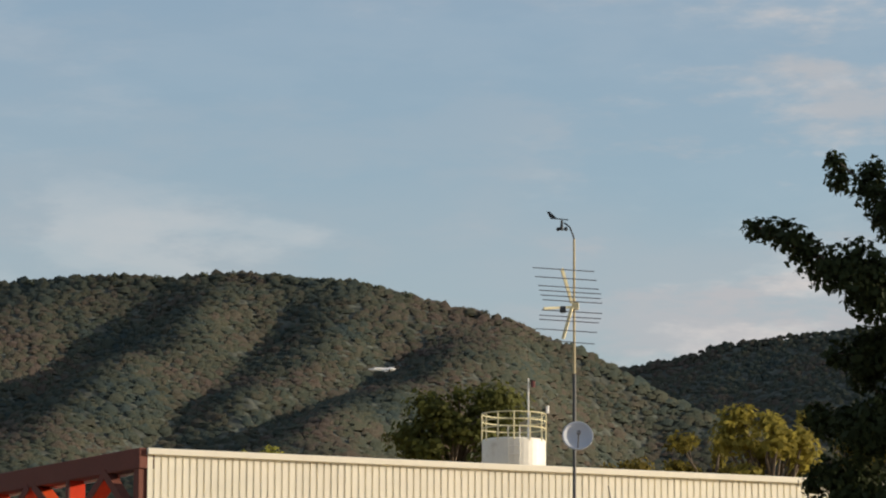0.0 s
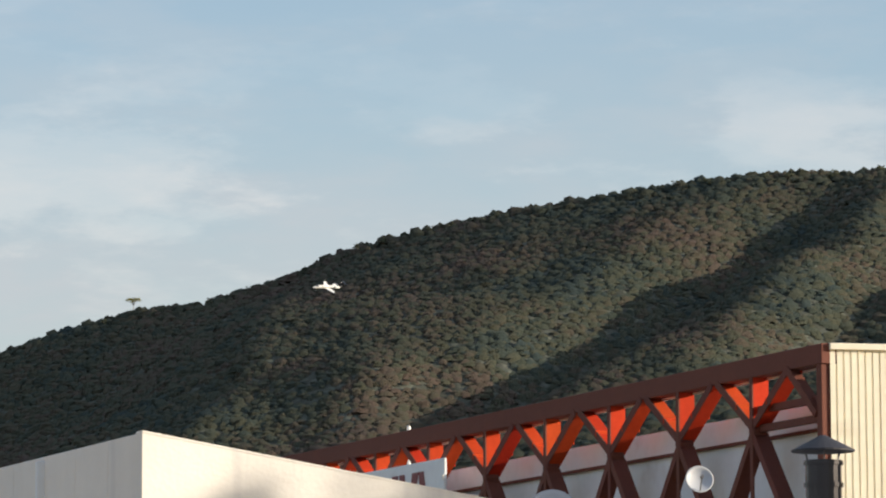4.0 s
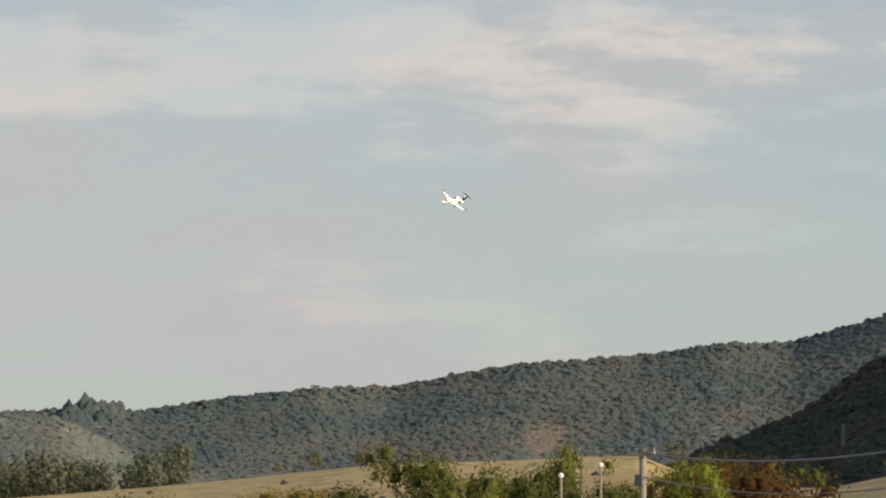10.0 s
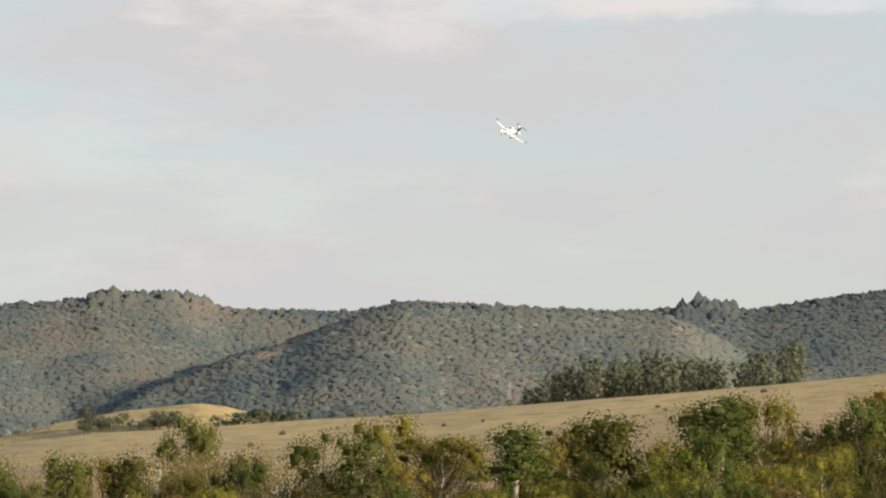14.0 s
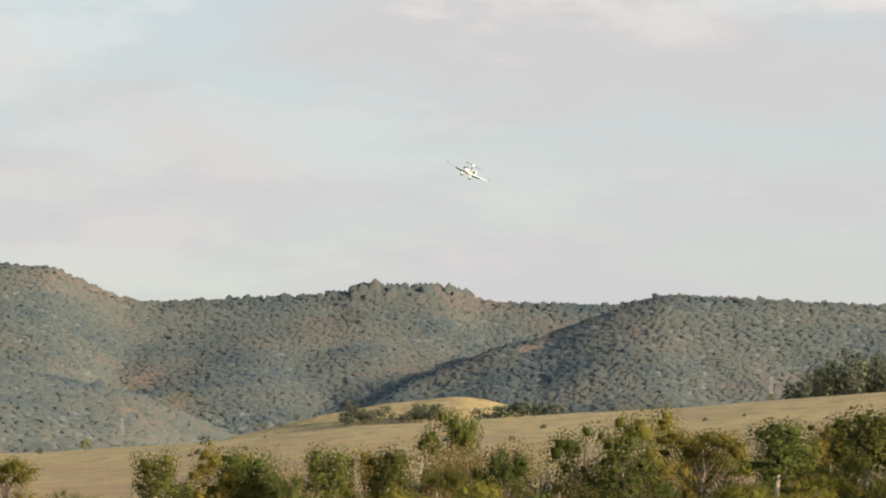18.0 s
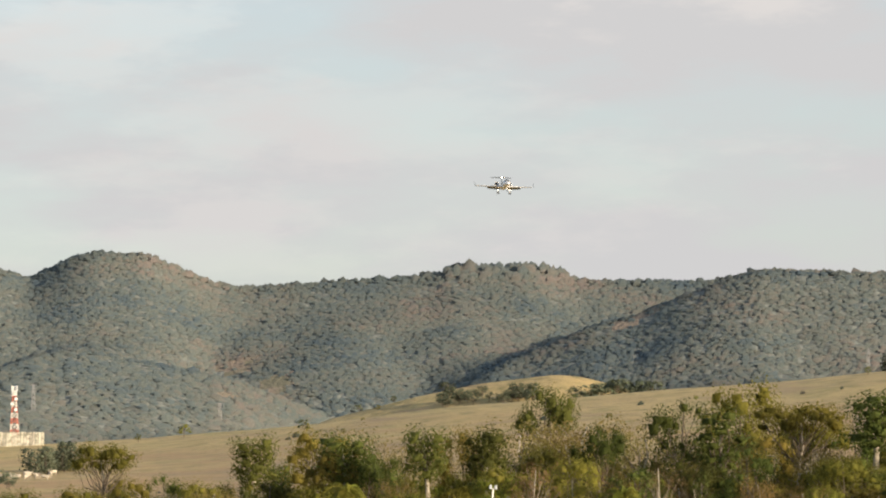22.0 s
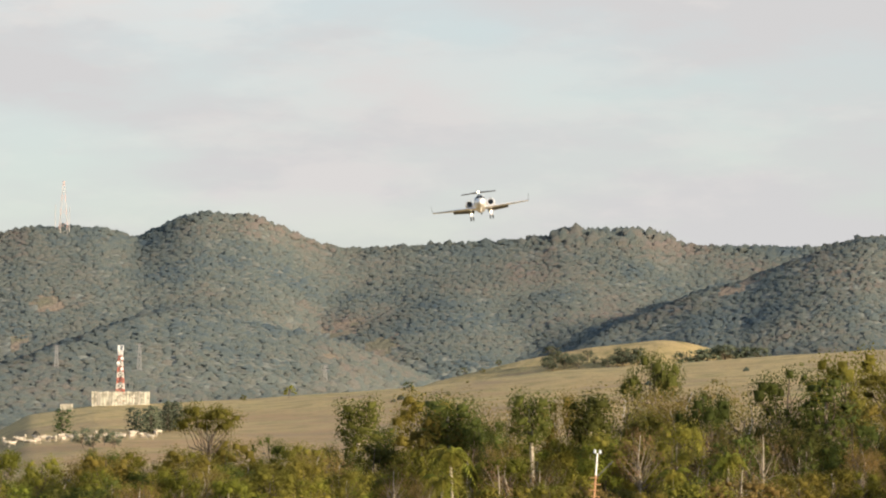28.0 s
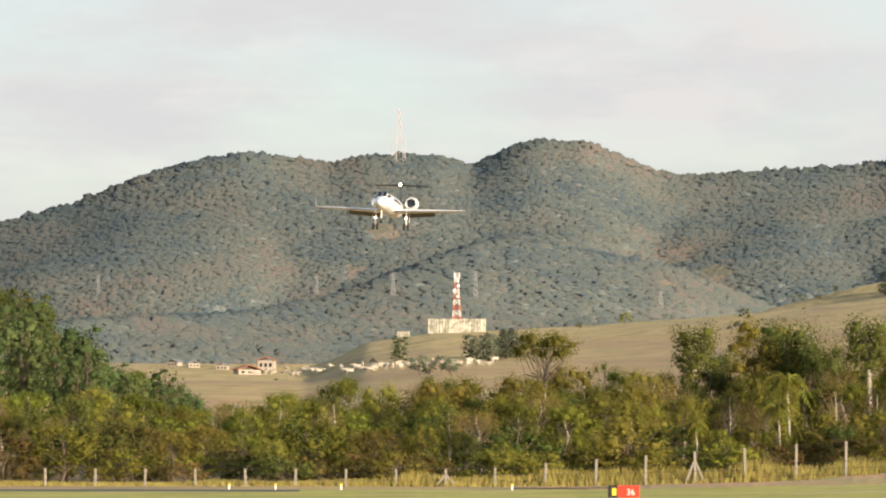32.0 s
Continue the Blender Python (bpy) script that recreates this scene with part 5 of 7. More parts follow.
def white_building():
    """A white rendered hall: end wall with a sloping top, side wall of panels."""
    ob = root("white_hall", Matrix(), "white rendered hall with a sloping roofline and panel side wall", "building")
    up = Vector((0, 0, 1))
    c = at(24.374, 42.0)
    zt = EYE.z + 42.0 * math.tan(radians(4.905))
    side = (at(21.88, 48.2) - c).normalized()
    front = Vector((side.y, -side.x, 0))
    inn = side * 0.22
    n = 6
    for k in range(n):
        bm = BM()
        w = 1.085
        a = c + side * (k * w)
        zz = zt - 0.0 * k
        beam(bm, a + front * 0.1 + up * zz / 2, a + front * 0.1 + side * (w - 0.012) + up * zz / 2, 0.2, zz, bevel=0.006)
        part("side_panel", bm, WHITE_WALL, ob)
    bm = BM()
    L, fall = 16.0, 0.158
    v = [(0, 0), (L, 0), (L, zt - fall * L), (0, zt)]
    loft(bm, [[c + front * x + side * y - side * 0.004 + up * z for x, z in v] for y in (0.0, 0.2)])
    part("front_wall", bm, WHITE_WALL, ob)
    bm = BM()
    beam(bm, c + side * 0.09 + up * (zt + 0.012), c + side * 0.09 + front * L + up * (zt - fall * L + 0.012), 0.20, 0.02)
    part("coping", bm, WHITE_WALL, ob)
    # rusty line and the dark shadow gap below it, drawn as one brown strip
    bm = BM()
    beam(bm, c - side * 0.03 + up * (zt - 1.10), c - side * 0.03 + front * L + up * (zt - 1.10), 0.10, 0.05, bevel=0.008)
    part("drip_mould", bm, RED_STEEL, ob, "rust-stained drip mould along the wall")
    bm = BM()
    beam(bm, c + side * 3.25 - front * 0.035 + up * 0.0, c + side * 3.25 - front * 0.035 + up * (zt - 0.05), 0.09, 0.07, up=side)
    part("joint_cover", bm, WALL_PANEL, ob, "weathered joint cover strip")
    bm = BM()
    e = c + side * (n * 1.085)
    vs = [[q + up * (zt - 0.35 - fall * x) for q in (c + front * x, e + front * x)] for x in (0.2, L)]
    loft(bm, [[vs[0][0], vs[0][1], vs[1][1], vs[1][0]], [p - up * 0.12 for p in (vs[0][0], vs[0][1], vs[1][1], vs[1][0])]])
    part("roof", bm, ROOF_GREY, ob)
    bm = BM()
    loft(bm, [[e + front * x - side * y + up * z for x, z in v] for y in (0.0, 0.2)])
    part("rear_wall", bm, WHITE_WALL, ob)


white_building()


def flush_pipe():
    p = sight(28.0, 4.99, 101)
    ob = root("vent_pipe", Matrix.Translation((p.x, p.y, 10.2)), "short white vent pipe on the hangar roof", "vent pipe")
    bm = BM()
    tube(bm, (0, 0, 0), (0, 0, p.z - 10.2), 0.05, seg=8)
    part("pipe", bm, PAINT_WHITE, ob)


flush_pipe()


# trees behind and beside the hangar
def leafy_tree(seed, az, r, top_el, wide, leaf, leaves, size, label, bare=0.6, clumps=15):
    """A single tree whose top reaches the elevation given."""
    h = EYE.z + (r * math.tan(radians(top_el))) * 1.05
    ob = make_tree("garden_tree", seed, h, wide, leaf, BARK, leaves, size, label, bare, clumps)
    ob.matrix_basis = Matrix.Translation(at(az, r, 0))
    tagged(ob, group="trees behind the hangar")
    return ob


leafy_tree(301, 37.52, 200, 7.05, 7.0, LEAF_GARDEN, 7500, 0.32, "leafy dark green tree rising behind the hangar", 0.70, 44)
leafy_tree(302, 42.05, 150, 6.92, 4.0, LEAF_OLIVE, 3600, 0.26, "thin yellow-green tree rising behind the hangar", 0.66, 34)
leafy_tree(303, 41.45, 160, 6.50, 3.2, LEAF_OLIVE, 2600, 0.24, "thin yellow-green tree rising behind the hangar", 0.74, 24)
leafy_tree(304, 40.53, 170, 6.14, 3.2, LEAF_OLIVE, 2000, 0.24, "low olive tree top behind the hangar", 0.78, 20)
leafy_tree(305, 42.9, 155, 6.5, 3.6, LEAF_OLIVE, 2600, 0.26, "thin yellow-green tree rising behind the hangar", 0.7, 28)
leafy_tree(306, 35.44, 180, 6.20, 2.8, LEAF_OLIVE, 1500, 0.24, "small green tree top behind the hangar roof", 0.85, 16)


def shade_tree():
    """The big dark tree: two long leafy arms reaching towards the mast."""
    rng = np.random.default_rng(77)
    d = 60.0
    ob = root("shade_tree", Matrix(), "large dark-leaved tree with long leafy arms beside the hangar", "tree")
    trunk, limbs = BM(), BM()
    b = at(46.4, d)
    fork = sight(46.0, 5.0, d)
    limb_path(trunk, (b.x, b.y, -0.3), fork, 0.32, 0.22, rng, 0.03, 5)
    cs, rs = [], []
    arms = (((43.9, 8.15), (42.1, 9.08), 0.46), ((44.4, 8.9), (43.2, 9.95), 0.42), ((43.9, 6.3), (42.8, 6.4), 0.46), ((43.6, 5.5), (42.75, 5.65), 0.40),
            ((44.6, 7.3), (43.1, 7.35), 0.52), ((45.0, 9.0), (44.3, 10.2), 0.5), ((44.5, 5.3), (43.0, 5.1), 0.5), ((45.5, 7.5), (43.5, 8.1), 0.5), ((45.6, 6.0), (43.6, 6.9), 0.55))
    for a, e, w in arms:
        p, q = sight(*a, d + rng.uniform(-0.8, 0.8)), sight(*e, d + rng.uniform(-0.8, 0.8))
        limb_path(limbs, fork, p, 0.12, 0.07, rng, 0.06, 3)
        limb_path(limbs, p, q, 0.07, 0.015, rng, 0.05, 4)
        for k in range(9):
            f = k / 8
            c = p.lerp(q, f) + Vector(rng.normal(0, 0.09, 3))
            cs.append(c)
            rs.append(w * (1.05 - 0.62 * f))
    part("trunk", trunk, BARK, ob, smooth=True)
    part("branchwork", limbs, BARK, ob, smooth=True)
    mesh_part("crown", leaf_mesh("crown", cs, rs, 25000, 0.115, rng, 0.9, 0.5, 2), LEAF_SHADE, ob)


shade_tree()


def yard_tree():
    """A broad unseen tree, added east of the tripod to shade the white hall."""
    rng = np.random.default_rng(331)
    ob = root("yard_tree", Matrix.Translation((45.4, 22.0, 0)), "broad leafy tree shading the white hall", "tree")
    trunk, limbs = BM(), BM()
    limb_path(trunk, (0, 0, -0.3), (0, 0, 9.0), 0.3, 0.18, rng, 0.03, 5)
    cs = [Vector((2.9 * math.cos(k * 2.4) * math.sqrt(k / 30), 2.9 * math.sin(k * 2.4) * math.sqrt(k / 30), rng.uniform(8.6, 14.0) - 0.05 * k)) for k in range(30)]
    rs = [rng.uniform(0.8, 1.15) for c in cs]
    # lone clump placed to throw a small round shadow on the wall
    cs.append(Vector((-5.5, 0.0, 12.2)))
    rs.append(0.34)
    for c in cs:
        limb_path(limbs, (0, 0, min(9.0, c.z - 0.8)), c, 0.07, 0.02, rng, 0.06, 3)
    part("trunk", trunk, BARK, ob, smooth=True)
    part("branchwork", limbs, BARK, ob, smooth=True)
    mesh_part("crown", leaf_mesh("crown", cs, rs, 5200, 0.26, rng, 0.9), LEAF_GARDEN, ob)


yard_tree()


# ---- the airfield's edge ----
def boundary_fence():
    random.seed(3)
    proto = None
    az = -13.2
    k = 0
    while az < 6.0:
        r = 254.0
        g = ground_at(az, r)
        top = EYE.z + r * math.tan(radians(-0.31 + 0.079 * max(-2.5, az + 4.66)))
        h = min(2.4, max(1.1, top - g))
        ob = root("fence_post", Matrix.Translation(at(az, r, g - 0.05)) @ pose(0, 0, 0, random.uniform(-1.5, 1.5), random.uniform(-1.5, 1.5), random.uniform(0, 20)), "weathered concrete fence post standing in dry grass", "fence post", "boundary fence posts")
        bm = BM()
        box(bm, (0.15, 0.15, h), Matrix.Translation((0, 0, h / 2)), 0.015)
        part("post", bm, CONCRETE, ob)
        if k in (10, 15):
            bm = BM()
            for s in (-1, 1):
                beam(bm, (s * 0.62, 0, 0.0), (s * 0.05, 0, h * 0.7), 0.11, 0.11)
            part("brace", bm, CONCRETE, ob)
        az += 0.676 * random.uniform(0.985, 1.015)
        k += 1
    for z in (0.35, 0.75, 1.15):
        ob = part("fence_wire", strand([at(float(a), 253.9, ground_at(float(a), 254.0) + z) for a in np.arange(-13.2, 6.0, 0.676)], 0.008), GALVANISED)
        tagged(ob, "thin wire strung along the fence posts", "fence wire", "fence wires")


def strand(pts, r):
    bm = BM()
    loft(bm, [[p + Vector((0, 0, r)), p + Vector((0, r, -r)), p + Vector((0, -r, -r))] for p in pts])
    return bm


boundary_fence()


def dry_grass():
    rng = np.random.default_rng(8)
    n = 21000
    az = rng.uniform(-13.8, 5.5, n)
    r = 253.2 + rng.gamma(1.8, 2.6, n)
    g = height(az, r)
    patch = value_noise(az * 2.2, r * 0.06, 21)
    tall = np.clip((rng.uniform(0.25, 0.8, n) + 1.2 * np.clip(patch - 0.45, 0, 1)) * np.where(r < 254.2, 0.5, 1.0) * np.clip((az + 11) / 5, 0.35, 1.25), 0.12, 1.7)
    lean = rng.normal(0, 0.25, (n, 2)) * tall[:, None]
    w = rng.uniform(0.03, 0.09, n)
    a = np.radians(az)
    x, y = r * np.sin(a), r * np.cos(a)
    rx, ry = np.cos(a), -np.sin(a)
    p0 = np.stack([x - rx * w, y - ry * w, g - 0.05], 1)
    p1 = np.stack([x + rx * w, y + ry * w, g - 0.05], 1)
    p2 = np.stack([x + lean[:, 0], y + lean[:, 1], g + tall], 1)
    co = np.stack([p0, p1, p2], 1).reshape(-1, 3)
    ob = mesh_part("tall_grass", quad_mesh("tall_grass", co, np.arange(3 * n).reshape(-1, 3)), GRASS_TUFT)
    tagged(ob, "tall dry yellow-green grass along the fence", "grass", kind="stuff")


dry_grass()


def strip(name, az0, az1, r0, r1, material, lift, label):
    """A flat strip laid on the ground."""
    n = 40
    bm = BM()
    rows = []
    for r in (r0, r1):
        rows.append([bm.verts.new(at(az0 + (az1 - az0) * i / n, r, ground_at(az0 + (az1 - az0) * i / n, r) + lift)) for i in range(n + 1)])
    for i in range(n):
        bm.faces.new((rows[0][i], rows[0][i + 1], rows[1][i + 1], rows[1][i]))
    ob = part(name, bm, material)
    tagged(ob, label, "road", kind="structure")


MOWN = mat("mown_grass", (0.33, 0.315, 0.055), 0.95, vary=0.4, scale=0.2, bump=0.4, bump_scale=6, stain=((0.42, 0.34, 0.13), 0.5, 0.7, 0.15))
strip("verge", -15, 8, 120, 238, MOWN, 0.02, "mown grass verge of the airfield")
strip("taxiway", -15, -8.4, 228, 236, ASPHALT, 0.03, "grey asphalt taxiway across the airfield")
strip("apron", -1.75, 4, 196, 214, ASPHALT, 0.03, "grey asphalt apron edge on the airfield")
DIRT = mat("bare_orange_soil", (0.40, 0.25, 0.13), 0.95, vary=0.3, scale=0.3, bump=0.5, bump_scale=3, stain=((0.30, 0.26, 0.11), 0.48, 0.62, 0.4))
strip("dirt_track", -5.5, 6, 244.6, 252.5, DIRT, 0.05, "bare orange soil track beside the fence")


BANK_TOP = table("-4.5:-.70 -2:-.60 -.64:-.506 .06:-.43 .64:-.37 1.155:-.326 2.4:-.24 4:-.14 7:.02 9:.1")


def dirt_bank():
    """A low bank of loose orange soil beside the track."""
    rng = np.random.default_rng(61)
    prof = ((-6.5, 0.0), (-4.0, 0.30), (-2.2, 0.72), (-0.8, 0.97), (0.0, 1.0), (0.9, 0.93), (2.4, 0.55), (4.5, 0.0))
    az = np.arange(-4.5, 9.0, 0.05)
    co = []
    for a in az:
        top = EYE.z + 240.0 * math.tan(radians(float(np.interp(a, *BANK_TOP))))
        for dr, f in prof:
            g = ground_at(float(a), 240.0 + dr) - 0.12
            h = max(0.14, top - g) * f
            n = float(value_noise(a * 6.0, dr * 0.8, 71)) - 0.5
            p = at(float(a) + rng.uniform(-0.01, 0.01), 240.0 + dr + rng.uniform(-0.2, 0.2), g + h * (1 + 0.22 * n) + rng.uniform(-0.03, 0.03) * f)
            co.append(p)
    k = len(prof)
    i, j = np.meshgrid(np.arange(len(az) - 1), np.arange(k - 1), indexing="ij")
    faces = np.stack([i * k + j, (i + 1) * k + j, (i + 1) * k + j + 1, i * k + j + 1], -1).reshape(-1, 4)
    ob = mesh_part("earth_bank", quad_mesh("earth_bank", np.array([tuple(p) for p in co]), faces), DIRT, smooth=True)
    tagged(ob, "low bank of loose orange soil and dry grass by the fence", "earth bank", kind="structure")


dirt_bank()


def build_car():
    """A white estate car, nose along +y, wheels on z = 0."""
    car = root("estate_car", Matrix(), "white estate car driving along the dirt track", "car")
    bm = BM()
    low = [(-2.1, 0.42), (-2.1, 0.80), (-1.95, 0.92), (0.75, 0.95), (1.75, 0.86), (2.1, 0.66), (2.12, 0.36), (1.9, 0.26), (-1.9, 0.26)]
    loft(bm, [[(x * w, y * (1 if w == 1 else 0.985), z) for y, z in low] for x, w in ((-0.86, 1), (0.86, 1))])
    bmesh.ops.bevel(bm, geom=list(bm.edges), offset=0.05, segments=2, affect="EDGES")
    part("body", bm, PAINT_WHITE, car)
    bm = BM()
    loft(bm, [[(s * w, y, z) for s, w, y, z in ((-1, 0.80, y0, z), (1, 0.80, y0, z), (1, 0.80, y1, z), (-1, 0.80, y1, z))] for y0, y1, z in ((-2.0, 0.95, 0.90), (-1.88, 0.62, 1.15), (-1.65, 0.25, 1.44), (-1.45, 0.05, 1.50))])
    bmesh.ops.bevel(bm, geom=list(bm.edges), offset=0.03, segments=2, affect="EDGES")
    part("cabin", bm, PAINT_WHITE, car)
    for s in (-1, 1):
        for y0, y1 in ((-1.62, -0.95), (-0.87, -0.28), (-0.20, 0.42)):
            bm = BM()
            loft(bm, [[(s * x, y0, 1.0), (s * x, y1, 1.0), (s * x, y1 - (0.18 if y1 > 0.3 else 0), 1.36), (s * x, y0 + (0.1 if y0 < -1.5 else 0), 1.36)] for x in (0.79, 0.812)])
            part("side_window", bm, JET_GLASS, car)
        for y in (-1.35, 1.3):
            bm = BM()
            tube(bm, (s * 0.68, y, 0.31), (s * 0.88, y, 0.31), 0.31, 0.31, 18)
            w = part("tyre", bm, RUBBER, car)
            bm = BM()
            tube(bm, (s * 0.70, y, 0.31), (s * 0.89, y, 0.31), 0.19, 0.19, 14)
            part("rim", bm, GREY_METAL, w)
        bm = BM()
        box(bm, (0.30, 0.06, 0.14), Matrix.Translation((s * 0.62, 2.08, 0.70)), 0.02)
        part("headlight", bm, DISH_GREY, car)
        bm = BM()
        tube(bm, (s * 0.62, -1.5, 1.54), (s * 0.62, 0.0, 1.54), 0.02, seg=6)
        part("roof_rail", bm, DARK_METAL, car)
    bm = BM()
    loft(bm, [[(-0.66, 0.90, 0.98), (0.66, 0.90, 0.98), (0.60, 0.30, 1.40), (-0.60, 0.30, 1.40)], [(-0.66, 0.86, 0.95), (0.66, 0.86, 0.95), (0.60, 0.26, 1.37), (-0.60, 0.26, 1.37)]])
    part("windscreen", bm, JET_GLASS, car)
    return car


CAR = build_car()


def runway_sign():
    r = 205.0
    p = stand(-3.98, r)
    ob = root("runway_sign", Matrix.Translation(p) @ Euler((0, 0, radians(4.0))).to_matrix().to_4x4(), "red runway sign panel with a white number and black side panel", "runway sign")
    h = EYE.z + r * math.tan(radians(-0.655)) - p.z
    w = 1.06
    bm = BM()
    box(bm, (w, 0.22, 0.62), Matrix.Translation((0.15, 0, h - 0.31)), 0.015)
    part("red_panel", bm, PAINT_RED, ob)
    bm = BM()
    box(bm, (0.46, 0.22, 0.62), Matrix.Translation((-0.62, 0.0, h - 0.31)), 0.015)
    blk = part("black_panel", bm, PAINT_BLACK, ob)
    cu = bpy.data.curves.new("number", "FONT")
    cu.body, cu.size, cu.extrude, cu.align_x = "36", 0.42, 0.004, "CENTER"
    t = new("number", cu)
    t.parent, t.matrix_basis = ob, pose(0.25, -0.116, h - 0.46, 90)
    cu.materials.append(PAINT_WHITE)
    bm = BM()
    box(bm, (0.22, 0.01, 0.36), Matrix.Translation((-0.55, -0.116, h - 0.31)))
    part("yellow_mark", bm, PAINT_YELLOW, ob)
    for x in (-0.6, 0.5):
        bm = BM()
        tube(bm, (x, 0, 0), (x, 0, max(0.1, h - 0.6)), 0.04, seg=8)
        part("leg", bm, GREY_METAL, ob)


runway_sign()


def edge_markers():
    for az in (-9.36, -8.73, -7.84, -5.52):
        p = stand(az, 236.0)
        ob = root("edge_marker", Matrix.Translation(p), "small pale marker post on the grass verge", "marker", "airfield edge markers")
        bm = BM()
        tube(bm, (0, 0, 0), (0, 0, 0.34), 0.06, 0.05, 10)
        part("post", bm, PAINT_WHITE, ob)
        bm = BM()
        tube(bm, (0, 0, 0.34), (0, 0, 0.42), 0.10, 0.08, 10)
        part("cap", bm, PAINT_YELLOW, ob)


edge_markers()


FADED_ORANGE = mat("faded_orange_paint", (0.50, 0.28, 0.14), 0.7, vary=0.3, scale=3)


def light_mast():
    r = 247.0
    p = stand(0.10, r)
    top = EYE.z + r * math.tan(radians(0.79)) - p.z
    ob = root("light_mast", Matrix.Translation(p) @ pose(0, 0, 0, 0, 4.2, 0), "rusty orange and white ladder mast with twin obstruction lamps", "light mast")
    n = 9
    for i in range(n):
        bm = BM()
        tube(bm, (0, 0, top * i / n), (0, 0, top * (i + 1) / n), 0.085 - 0.004 * i, 0.081 - 0.004 * i, 8)
        part("mast_section", bm, FADED_ORANGE if i < 7 else PAINT_WHITE, ob)
    for i in range(12):
        bm = BM()
        tube(bm, (-0.34 if i % 2 else -0.20, -0.09, 0.5 + i * (top - 1.6) / 12), (0.20 if i % 2 else 0.34, -0.09, 0.5 + i * (top - 1.6) / 12), 0.028, seg=5)
        part("rung", bm, FADED_ORANGE, ob)
    for x in (-0.16, 0.14):
        bm = BM()
        tube(bm, (x, 0, top - 0.02), (x, 0, top + 0.2), 0.09, 0.07, 8)
        part("lamp_head", bm, DISH_GREY, ob)
    bm = BM()
    beam(bm, (-0.26, 0, top - 0.03), (0.26, 0, top - 0.03), 0.05, 0.05)
    part("cross_arm", bm, GREY_METAL, ob)
    bm = BM()
    beam(bm, (0.05, 0, top - 1.4), (0.95, 0, top - 0.4), 0.05, 0.05)
    part("bracket", bm, GREY_METAL, ob)


light_mast()


# ---- power line ----
def utility_pole(az, r, top_el, turn, label):
    p = at(az, r)
    top = EYE.z + r * math.tan(radians(top_el))
    ob = root("utility_pole", Matrix.Translation(p) @ Euler((0, 0, radians(turn))).to_matrix().to_4x4(), label, "utility pole", "power line")
    bm = BM()
    tube(bm, (0, 0, 0), (0, 0, top), 0.17, 0.12, 10)
    part("pole", bm, CONCRETE, ob)
    bm = BM()
    box(bm, (1.1, 0.12, 0.12), Matrix.Translation((0, -0.12, top - 0.18)), 0.01)
    part("cross_arm", bm, BARK_PALE, ob)
    for x in (-0.5, -0.2, 0.2, 0.5):
        bm = BM()
        tube(bm, (x, -0.12, top - 0.12), (x, -0.12, top + 0.04), 0.05, 0.035, 8)
        part("insulator", bm, CONCRETE, ob)
    bm = BM()
    box(bm, (0.3, 0.25, 0.4), Matrix.Translation((0, -0.25, top - 1.1)), 0.02)
    part("junction_box", bm, GREY_METAL, ob)
    return top


def cable_mesh(pts, r):
    """One round cable through the points."""
    bm = BM()
    rings = []
    for i, p in enumerate(pts):
        d = (pts[min(i + 1, len(pts) - 1)] - pts[max(0, i - 1)]).normalized()
        x = d.cross(Vector((0, 0, 1))).normalized()
        y = x.cross(d)
        rings.append([p + x * r * math.cos(k * math.pi / 3) + y * r * math.sin(k * math.pi / 3) for k in range(6)])
    return loft(bm, rings)


def wire(p, q, sag, r, name="power_cable"):
    ob = part(name, cable_mesh([p.lerp(q, i / 24) - Vector((0, 0, sag * 4 * (i / 24) * (1 - i / 24))) for i in range(25)], r), GALVANISED)
    tagged(ob, "pale sagging power cable between poles", "cable", "power line")


utility_pole(15.44, 150.0, 3.09, -40, "concrete utility pole with a cross arm above the woodland")
utility_pole(21.42, 112.0, 3.66, -40, "concrete utility pole with a cross arm beside the white hall")
for dx in (0.0, 0.5):
    wire(sight(15.44, 3.05, 150.0 + dx), sight(21.40, 3.60, 112.0 + dx), 0.75, 0.035)
wire(sight(15.44, 2.72, 150.0), sight(21.42, 3.1, 112.0), 0.9, 0.022)
wire(sight(21.42, 3.60, 112.0), sight(24.5, 3.62, 80.0), 0.7, 0.035)


def street_lamp(az, r, top_el, label):
    top = EYE.z + r * math.tan(radians(top_el))
    ob = root("street_lamp", Matrix.Translation(at(az, r)), label, "street lamp")
    bm = BM()
    tube(bm, (0, 0, 0), (0, 0, top - 0.1), 0.09, 0.06, 8)
    part("pole", bm, CONCRETE, ob)
    bm = BM()
    bmesh.ops.create_icosphere(bm, subdivisions=2, radius=0.13, matrix=Matrix.Translation((0, 0, top)))
    part("globe", bm, PAINT_WHITE, ob, smooth=True)


street_lamp(14.33, 190, 2.74, "slim lamp pole with a white globe among the trees")
street_lamp(14.87, 200, 2.88, "slim lamp pole with a white globe among the trees")


# ---- hilltop telecom site ----
# tower bands with the haze in front of them mixed into the colour
TOWER_RED = mat("haze_dulled_red_tower_paint", (0.42, 0.125, 0.085), 0.7, vary=0.15, scale=1)
TOWER_WHITE = mat("haze_dulled_white_tower_paint", (0.58, 0.55, 0.50), 0.7, vary=0.12, scale=1)


